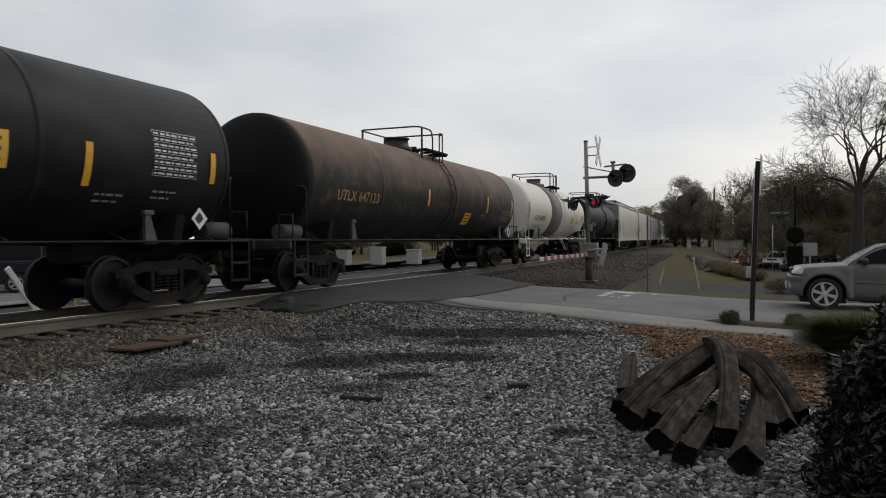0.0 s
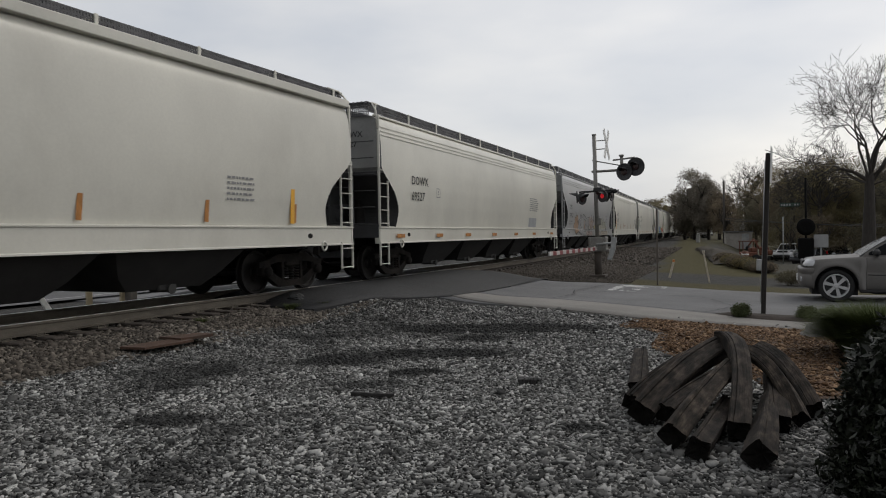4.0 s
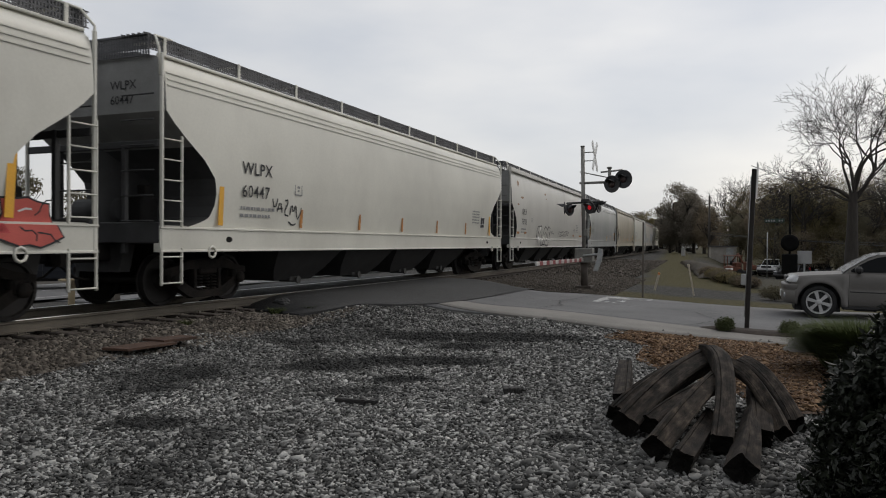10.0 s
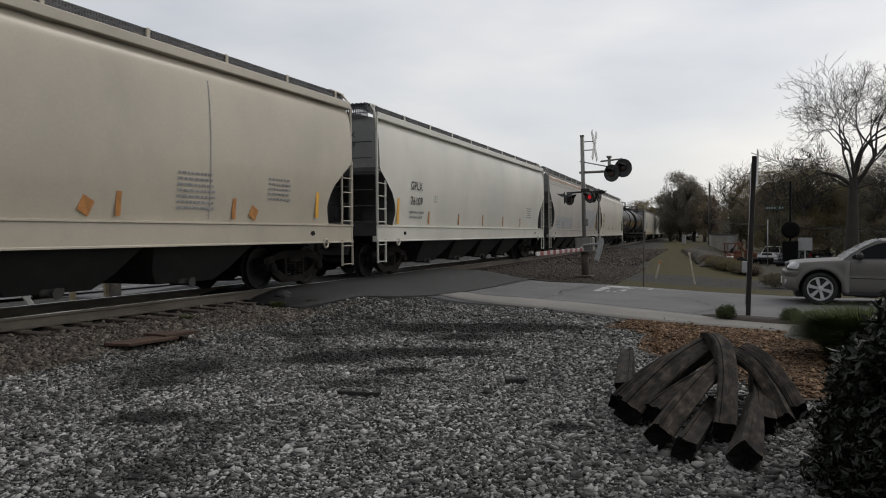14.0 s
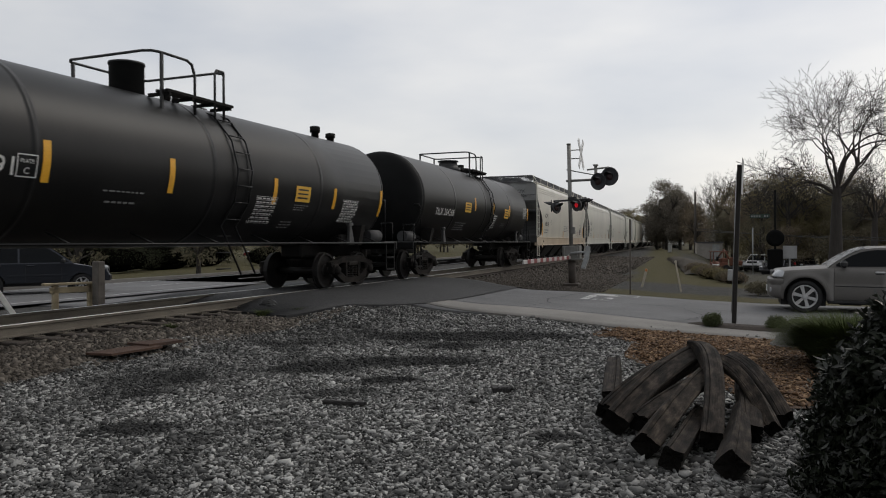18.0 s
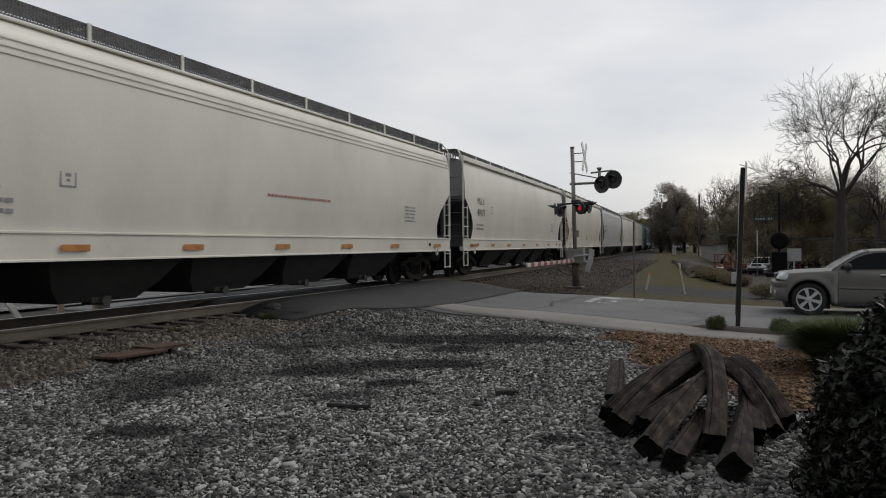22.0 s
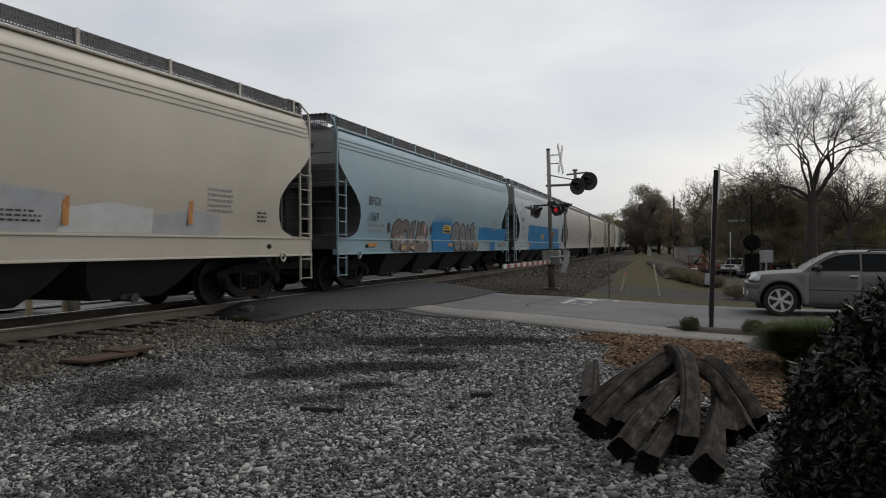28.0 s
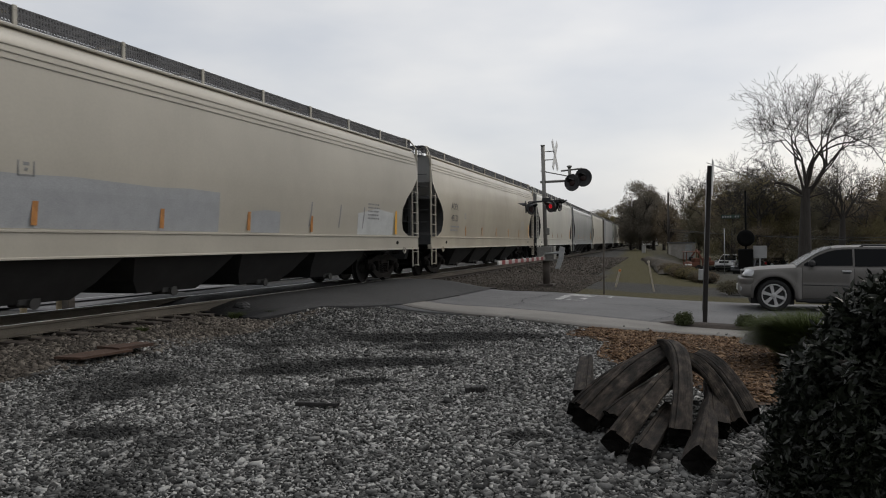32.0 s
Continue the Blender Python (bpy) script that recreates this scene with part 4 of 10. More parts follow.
    for y0, y1, z0, z1 in spec.get("boxes", ()):
        p = side_patch(car, "data_plate", [(y0, z0), (y1, z0), (y1, z1), (y0, z1)], INK_WHITE, 0.005, "dark data plate with a white border")
        m = (y0 + y1) / 2
        side_patch(p, "plate_field", [(y0 + 0.02, z0 + 0.14), (m - 0.01, z0 + 0.14), (m - 0.01, z1 - 0.02), (y0 + 0.02, z1 - 0.02)], INK, 0.009)
        side_patch(p, "plate_field", [(m + 0.01, z0 + 0.14), (y1 - 0.02, z0 + 0.14), (y1 - 0.02, z1 - 0.02), (m + 0.01, z1 - 0.02)], INK, 0.009)
        side_patch(p, "plate_field", [(y0 + 0.02, z0 + 0.02), (y1 - 0.02, z0 + 0.02), (y1 - 0.02, z0 + 0.12), (y0 + 0.02, z0 + 0.12)], INK, 0.009)
    for y in spec.get("welds", ()):
        side_patch(car, "weld_seam", [(y - 0.013, 1.46), (y + 0.013, 1.46), (y + 0.02, 2.6), (y + 0.013, 3.95), (y - 0.013, 3.95), (y - 0.006, 2.6)], INK_GREY, 0.004)
    if spec.get("art"):
        spec["art"](car)
    return car


TANK_R, TANK_Z = 1.50, 2.60          # barrel of the car in hand


def tank_x(z):
    d = z - TANK_Z
    return math.sqrt(max(0.0, TANK_R ** 2 - d ** 2))


def tank_stencil(car, body, y, z, size, mat, name="lettering"):
    """Letters bent on to the tank's side."""
    src = text_mesh(body, size, mat, 1.05)
    me = src.copy()
    a0 = math.asin((z - TANK_Z) / TANK_R)
    for v in me.vertices:
        a = a0 + v.co.y / TANK_R
        y0 = v.co.x
        v.co = ((TANK_R + 0.012) * math.cos(a), y + y0, TANK_Z + (TANK_R + 0.012) * math.sin(a))
    return part(name, me, mat, car)


def tank_patch(car, y0, y1, z0, z1, mat, name, lift=0.008, label=""):
    """A rectangle bent on to the tank."""
    ms = Mesh()
    a0, a1 = math.asin((z0 - TANK_Z) / TANK_R), math.asin((z1 - TANK_Z) / TANK_R)
    n = 4
    r = TANK_R + lift
    vs = []
    for i in range(n + 1):
        a = a0 + (a1 - a0) * i / n
        for y in (y0, y1):
            vs.append((r * math.cos(a), y, TANK_Z + r * math.sin(a)))
    ms.add(vs, [(2 * i, 2 * i + 1, 2 * i + 3, 2 * i + 2) for i in range(n)])
    return part(name, ms, mat, car, label)


def build_tank(name, length, paint, spec):
    """A tank car on stub sills, centre of the car at the rail's top."""
    global TANK_R, TANK_Z
    TANK_R, TANK_Z = spec.get("barrel", (1.50, 2.60))
    half = length / 2 - 0.55
    car = thing("tank_car", spec["label"], "freight car", "cars of the train")
    th = half - 0.22
    prof = [(-th, 0.001), (-th + 0.045, 0.42), (-th + 0.12, 0.75), (-th + 0.22, 1.05), (-th + 0.33, 1.28), (-th + 0.40, 1.39), (-th + 0.47, 1.455), (-th + 0.56, 1.49), (-th + 0.64, 1.50)]
    prof = [(d, r * TANK_R / 1.50) for d, r in prof]
    lines = [-th * 0.5, 0.0, th * 0.5]
    full = prof + [(-th + 0.80, TANK_R)]
    for y in lines:
        full += [(y - 0.09, TANK_R), (y - 0.03, TANK_R), (y - 0.028, TANK_R + 0.002), (y + 0.028, TANK_R + 0.002), (y + 0.03, TANK_R), (y + 0.09, TANK_R)]
    full = full[len(prof) - 1:] + [(th - 0.64, TANK_R)]
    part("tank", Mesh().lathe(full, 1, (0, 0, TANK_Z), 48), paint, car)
    # leading head gets a darker colour: its unlit side is painted in
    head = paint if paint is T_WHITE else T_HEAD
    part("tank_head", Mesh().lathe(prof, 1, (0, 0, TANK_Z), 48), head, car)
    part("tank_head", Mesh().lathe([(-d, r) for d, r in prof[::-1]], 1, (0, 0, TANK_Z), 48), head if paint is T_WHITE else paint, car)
    if spec.get("band"):
        a, b = spec["band"]
        part("band", Mesh().lathe([(a, TANK_R - 0.05), (a, TANK_R + 0.008), (b, TANK_R + 0.008), (b, TANK_R - 0.05)], 1, (0, 0, TANK_Z), 48), spec["band_paint"], car, "stained grey and brown paint band")
    frame_mat = spec.get("frame", paint)
    # dome, valves, platform with rails
    tank_top(car, spec.get("dome", BLACK_PAINT), spec.get("tall_dome"), spec.get("vents", (6.0, 6.8)))
    for ob in car.children:
        if ob.name.split(".")[0] in ("vent", "manway", "handrail", "rail_post", "platform", "valve"):
            ob.location = (0, spec.get("dome_at", 0.0) if not ob.name.startswith("vent") else 0.0, TANK_Z + TANK_R - 4.10)
    lad = part("ladder", Mesh(), frame_mat, car)
    tank_lower(car, spec, half, frame_mat, lad)
    return car


def tank_top(car, dome_paint, tall, vents):
    """A drum dome, tall or low, inside one pipe railing, with a narrow step by the ladder and two vents further back."""
    for y, h in zip(vents, (0.34, 0.26)):
        part("vent", Mesh().lathe([(4.02, 0.10), (4.06 + h * 0.55, 0.10), (4.06 + h * 0.55, 0.135), (4.06 + h, 0.135), (4.08 + h, 0.05)], 2, (0.1, y, 0), 14), STEEL_DARK, car)
    low = [(4.0, 0.50), (4.16, 0.50), (4.18, 0.40), (4.40, 0.36), (4.41, 0.42), (4.45, 0.42), (4.47, 0.10)]
    dome = Mesh().lathe(low if not tall else [(4.02, 0.31), (4.62, 0.31), (4.62, 0.325), (4.66, 0.325), (4.665, 0.28), (4.63, 0.05)], 2, (0, -0.32, 0), 28)
    part("manway", dome, dome_paint, car)
    zt = 4.74
    loop = [(0.95, 0.42, 3.75), (0.95, 0.42, zt - 0.25), (0.95, 0.34, zt - 0.05), (0.95, 0.2, zt), (0.95, -0.45, zt), (0.88, -0.62, zt), (0.72, -0.68, zt), (-1.0, -0.68, zt), (-1.15, -0.55, zt), (-1.15, 1.15, zt), (-1.0, 1.27, zt), (0.80, 1.27, zt), (0.95, 1.27, zt - 0.04), (0.95, 1.27, 3.75)]
    part("handrail", Mesh().path(loop, 0.026, 8), BLACK_PAINT, car, "black pipe railing round the dome")
    for x, y in ((0.95, -0.45), (-1.15, -0.5), (-1.15, 1.1)):
        part("rail_post", Mesh().box((x, y, 4.22), (0.05, 0.06, 1.04), 0.006), BLACK_PAINT, car)
    part("handrail", Mesh().path([(0.95, 1.0, 3.75), (0.95, 1.0, zt - 0.08), (0.95, 1.06, zt), (0.95, 1.27, zt)], 0.024, 8), BLACK_PAINT, car)
    deck = Mesh()
    for k in range(3):
        deck.box((0.86 + 0.11 * k, 0.45, 4.05), (0.06, 1.85, 0.05))
    for y in (-0.4, 0.2, 0.8, 1.3):
        deck.box((0.85, y, 4.0), (0.5, 0.05, 0.06))
    part("platform", deck, STEEL_DARK, car)
    for y, r, h in ((0.35, 0.10, 0.16), (0.62, 0.07, 0.12)):
        part("valve", Mesh().tube((0.3, y, 4.05), (0.3, y, 4.08 + h), r, 12), STEEL_DARK, car)


BRACKET = material("grey_bracket_paint", (0.06, 0.06, 0.06), 0.6, 0.0, 0.3, 3.0, 0.5, (0.05, 0.048, 0.045), 2.0)


def tank_print(car, y, z, w, h, rows, mat):
    """A block of stencilled data bent on to the tank: rows of short words, ruled as a table where it is large."""
    ms, r = Mesh(), TANK_R + 0.010
    rnd = random.Random(int(abs(y) * 97 + rows))

    def word(y0, y1, z0, z1):
        vs = [(r * math.cos(a), yy, TANK_Z + r * math.sin(a)) for a in (math.asin((z0 - TANK_Z) / TANK_R), math.asin((z1 - TANK_Z) / TANK_R)) for yy in (y0, y1)]
        ms.add(vs, [(0, 1, 3, 2)])
    for k in range(rows):
        za, zb = z + h * (k + 0.30) / rows, z + h * (k + 0.62) / rows
        yy = y + 0.03
        while yy < y + w * (0.97 if rows > 5 else rnd.uniform(0.75, 1.0)) - 0.05:
            l = rnd.uniform(0.05, 0.15)
            word(yy, min(yy + l, y + w), za, zb)
            yy += l + 0.035
        if rows > 5:
            word(y, y + w, z + h * k / rows, z + h * k / rows + 0.006)
    if rows > 5:
        word(y, y + w, z + h - 0.008, z + h)
        for c in (0.0, 0.34, 0.62, 1.0):
            word(y + w * c - 0.004, y + w * c + 0.004, z, z + h)
    return part("small_print", ms, mat, car)


def tank_lower(car, spec, half, frame_mat, lad):
    for y in (0.6, 1.05):
        pts = [(tank_x(z) + 0.07, y, z) for z in (1.1, 1.5, 2.0, 2.6, 3.2, 3.7, 4.0)]
        pts[0] = (1.55, y, 0.55)
        part("stile", Mesh().path(pts, 0.02, 6), frame_mat, lad)
    for i in range(11):
        z = 0.65 + 0.33 * i
        x = (tank_x(max(z, 1.4)) if z < 4.1 else 0.6) + 0.07
        o = part("rung", cached("tank_rung", lambda: Mesh().tube((0, 0.6, 0), (0, 1.05, 0), 0.014, 6), frame_mat), frame_mat, lad)
        o.location = (x, 0, z)
    low = Mesh()
    low.tube((1.52, -half + 0.3, 1.16), (1.52, half - 0.3, 1.16), 0.022, 6)
    low.tube((-1.52, -half + 0.3, 1.16), (-1.52, half - 0.3, 1.16), 0.022, 6)
    for i in range(9):
        y = -half + 1.2 + (2 * half - 2.4) * i / 8
        low.tube((1.52, y, 1.16), (1.0, y, 1.35), 0.016, 5)
    part("running_rail", low, frame_mat, car)
    for sy in (-1, 1):
        stub = Mesh()
        stub.box((0, sy * (half - 1.6), 0.98), (0.62, 3.2, 0.36), 0.04)
        stub.box((0, sy * (half - 1.9), 1.24), (2.0, 1.0, 0.3), 0.05)
        stub.prism([(1.1, -1.3), (1.1, 1.3), (1.62, 1.42), (1.62, -1.42)], 1, sy * (half - 1.9) - 0.1, sy * (half - 1.9) + 0.1)
        part("stub_sill", stub, STEEL_DARK, car)
        end = Mesh()
        end.box((0, sy * (half - 0.05), 1.08), (3.0, 0.10, 0.22), 0.02)
        end.box((0, sy * (half - 0.45), 1.18), (3.0, 0.75, 0.05), 0.01)
        for sx in (-1, 1):
            end.box((sx * 1.48, sy * (half - 0.45), 0.75), (0.05, 0.5, 0.05))
            end.box((sx * 1.48, sy * (half - 0.45), 0.42), (0.05, 0.5, 0.05))
            for d in (0.2, 0.7):
                end.box((sx * 1.48, sy * (half - d), 0.78), (0.04, 0.04, 0.8))
            end.path([(sx * 1.46, sy * (half - 0.7), 1.2), (sx * 1.46, sy * (half - 0.7), 2.28), (sx * 1.42, sy * (half - 0.62), 2.36), (sx * 1.30, sy * (half - 0.55), 2.36)], 0.017)
            end.path([(sx * 1.44, sy * (half - 0.2), 1.2), (sx * 1.44, sy * (half - 0.2), 1.72), (sx * 1.1, sy * (half - 0.2), 1.72), (sx * 1.1, sy * (half - 0.2), 1.2)], 0.016)
        part("end_platform", end, frame_mat, car, "end platform with steps and grab irons")
        valve = Mesh().tube((1.0, sy * (half - 1.0), 1.35), (1.0, sy * (half - 0.3), 1.35), 0.18, 12)
        part("brake_cylinder", valve, END_PAINT, car)
        plate = [(1.12, 0.0), (1.12, 0.26), (1.60, 0.10), (1.60, 0.0)]
        part("saddle_bracket", Mesh().prism([(sy * (half - 2.75) + y, z) for z, y in plate][::-1], 0, 1.40, 1.47).box((1.44, sy * (half - 2.75) + 0.07, 1.63), (0.10, 0.20, 0.08), 0.01), BRACKET, car, "grey tapered saddle bracket")
        o = part("coupler", COUPLER, STEEL_TRUCK, car)
        o.location, o.rotation_euler = (0, sy * (half + 0.35), 0), (0, 0, 0 if sy > 0 else math.pi)
        add_truck(car, sy * (half - 1.9))
    for y, z, s in spec.get("marks", ()):
        tank_patch(car, y, y + 0.13, z, z + s, YELLOW, "reflective_strip")
    for y, z, w, h in spec.get("panels", ()):
        p = tank_patch(car, y, y + w, z, z + h, YELLOW_PANEL, "notice_panel", label="yellow notice panel")
        for r in range(3):
            tank_patch(car, y + 0.08, y + w - 0.1, z + h * (0.2 + 0.26 * r), z + h * (0.3 + 0.26 * r), INK, "small_print", 0.011)
    ink = spec.get("ink", INK_WHITE)
    for body, y, z, size in spec.get("text", ()):
        tank_stencil(car, body, y, z, size, ink)
    for y, z, w, h, rows in spec.get("bars", ()):
        tank_print(car, y, z, w, h, rows, spec.get("fine_ink", INK_WHITE if rows > 5 and ink is INK_WHITE else INK_GREY))
    for y, z in spec.get("plates", ()):
        for y0, y1, z0, z1 in ((0, 0.32, 0, 0.016), (0, 0.32, 0.304, 0.32), (0, 0.016, 0.016, 0.304), (0.304, 0.32, 0.016, 0.304)):
            tank_patch(car, y + y0, y + y1, z + z0, z + z1, ink, "stencil_border", 0.01)
        tank_stencil(car, "PLATE", y + 0.045, z + 0.20, 0.075, ink)
        tank_stencil(car, "C", y + 0.11, z + 0.05, 0.13, ink)
    for y, z in spec.get("diamonds", ()):
        d = Mesh()
        d.add([(0, -0.2, 0), (0, 0, -0.2), (0, 0.2, 0), (0, 0, 0.2)], [(0, 1, 2, 3)])
        o = part("hazard_placard", d, WHITE_PAINT, car, "white diamond hazard placard")
        o.location = (1.5, y, z)
        b = Mesh().add([(0.004, -0.12, 0.0), (0.004, -0.02, -0.1), (0.004, 0.1, 0), (0.004, 0.0, 0.12)], [(0, 1, 2, 3)])
        part("placard_sign", b, INK, o)
    return car


def car_paint(name, color, rust=0.25, rough=0.35, dirt=(0.30, 0.27, 0.22)):
    return material(name, color, rough, 0.0, 0.11, 0.45, rust * 0.75, dirt, 0.7, 0.04, 0.8, (1, 0.8, 0.55), fine=0.03, fine_scale=20, spec=0.6)


YELLOW_OLD = material("faded_orange_reflective_strip", (0.40, 0.17, 0.04), 0.6, vary=0.3, scale=4)


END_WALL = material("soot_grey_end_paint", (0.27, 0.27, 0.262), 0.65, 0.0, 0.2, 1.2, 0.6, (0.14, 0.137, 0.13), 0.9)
END_PAINT = material("grimy_end_paint", (0.048, 0.048, 0.049), 0.7, 0.0, 0.3, 1.5, 0.5, (0.025, 0.024, 0.022), 1.0)
# black bays, colour deepened further for the shade under the car
BAY_PAINT = material("shade_dark_bay_paint", (0.024, 0.023, 0.022), 0.85, 0.0, 0.3, 1.5, 0.7, (0.011, 0.010, 0.010), 1.2)
# the recess's shade is put into this dark colour
SLOPE_PAINT = material("shaded_slope_sheet_paint", (0.050, 0.050, 0.050), 0.75, 0.0, 0.25, 1.2, 0.6, (0.024, 0.023, 0.022), 0.9)
P_WHITE = car_paint("off_white_car_paint", (0.645, 0.63, 0.56))
P_CREAM = car_paint("cream_car_paint", (0.62, 0.59, 0.51), 0.35)
P_GREY = car_paint("light_grey_car_paint", (0.43, 0.43, 0.42), 0.2)
P_SILVER = material("silver_grey_car_paint", (0.50, 0.51, 0.50), 0.27, 0.25, 0.10, 0.45, 0.14, (0.36, 0.35, 0.32), 0.7, 0.10, 0.9, (1, 0.8, 0.55), fine=0.03, fine_scale=20, spec=0.6)
P_TAN = car_paint("tan_cream_car_paint", (0.51, 0.46, 0.37), 0.35, 0.27)
P_RUSTSILL = car_paint("rust_tinted_cream_sill", (0.50, 0.41, 0.30), 0.6, 0.45, (0.34, 0.22, 0.13))
P_STONE = car_paint("warm_stone_grey_paint", (0.55, 0.535, 0.495), 0.4)
P_RUSTGREY = car_paint("rust_streaked_grey_paint", (0.42, 0.40, 0.36), 0.5, 0.45, (0.26, 0.15, 0.09))
P_TEAL = car_paint("pale_teal_car_paint", (0.20, 0.305, 0.35), 0.35)
P_PALE = car_paint("pale_bluish_white_paint", (0.335, 0.385, 0.415), 0.3)
P_BLUE = material("bright_blue_car_paint", (0.012, 0.146, 0.33), 0.5, 0.0, 0.2, 1.2, 0.25, (0.02, 0.09, 0.22), 1.0, spec=0.25)
T_BLACK = material("gloss_black_tank_paint", (0.009, 0.0094, 0.010), 0.5, 0.0, 0.3, 1.0, 0.35, (0.045, 0.042, 0.04), 1.2, 0.03, 4.0, spec=0.16)
T_SATIN = material("satin_black_tank_paint", (0.0070, 0.0072, 0.0075), 0.40, 0.0, 0.25, 1.0, 0.3, (0.022, 0.021, 0.020), 1.2, 0.02, 3.0, spec=0.28)
T_HEAD = material("shaded_black_tank_head", (0.0075, 0.0078, 0.008), 0.7, 0.0, 0.3, 1.2, 0.4, (0.016, 0.015, 0.014), 1.5, spec=0.12)
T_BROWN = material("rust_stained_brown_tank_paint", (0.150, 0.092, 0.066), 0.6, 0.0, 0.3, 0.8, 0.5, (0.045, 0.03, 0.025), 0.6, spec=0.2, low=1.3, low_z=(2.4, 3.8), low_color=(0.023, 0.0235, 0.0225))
T_WHITE = material("cream_white_tank_paint", (0.68, 0.645, 0.58), 0.45, 0.0, 0.08, 0.8, 0.3, (0.42, 0.37, 0.30), 0.8, fine=0.03)
T_BAND = material("stained_grey_band_paint", (0.13, 0.12, 0.11), 0.55, 0.0, 0.3, 1.0, 0.9, (0.20, 0.12, 0.07), 0.9)


def short(*ys):
    """Faded strips along the side above the sill."""
    return [(y, 1.70, 0.10, 0.46, 0.10) for y in ys]


def tall(*ys):
    return [(y, 1.93, 0.13, 0.95, 0.06) for y in ys]


def marks(n=6, first=-5.1, step=2.6):
    return short(*(first + step * i for i in range(n))) + tall(7.8)


def sill_marks(n=7, w=0.5):
    return [(y, 1.17, w, 0.10, 0.0) for y in (-8.3, -5.6, -3.1, -0.35, 2.42, 5.15, 8.3)[:n]]


def id_text(a, b, y=-7.2, z=2.46, size=0.34):
    return [(a, y, z, size), (b, y, z - 0.44, size)]


def small_print(y=-7.2):
    return [(y, 1.60, 1.1, 0.28, 2, INK_GREY), (5.8, 1.85, 0.8, 0.5, 5, INK_GREY), (y - 0.9, 1.12, 0.8, 0.12, 2, INK_GREY), (-0.5, 1.14, 0.9, 0.12, 1, INK_GREY), (-3.6, 1.16, 1.0, 0.12, 1, INK_GREY)]


RUST = material("rust_bloom", (0.33, 0.22, 0.15), 0.8, vary=0.3, scale=4)
PATCH_GREY = material("grey_overpaint", (0.34, 0.35, 0.36), 0.5, vary=0.08)
PATCH_PALE = material("pale_overpaint", (0.50, 0.51, 0.50), 0.5, vary=0.08)


def rect(y0, y1, z0, z1, k=0.0):
    n = max(2, int((y1 - y0) / 0.8))
    top = [(y1 - (y1 - y0) * i / n, z1 + k * math.sin(i * 2.1)) for i in range(n + 1)]
    return [(y0, z0), (y1, z0)] + top


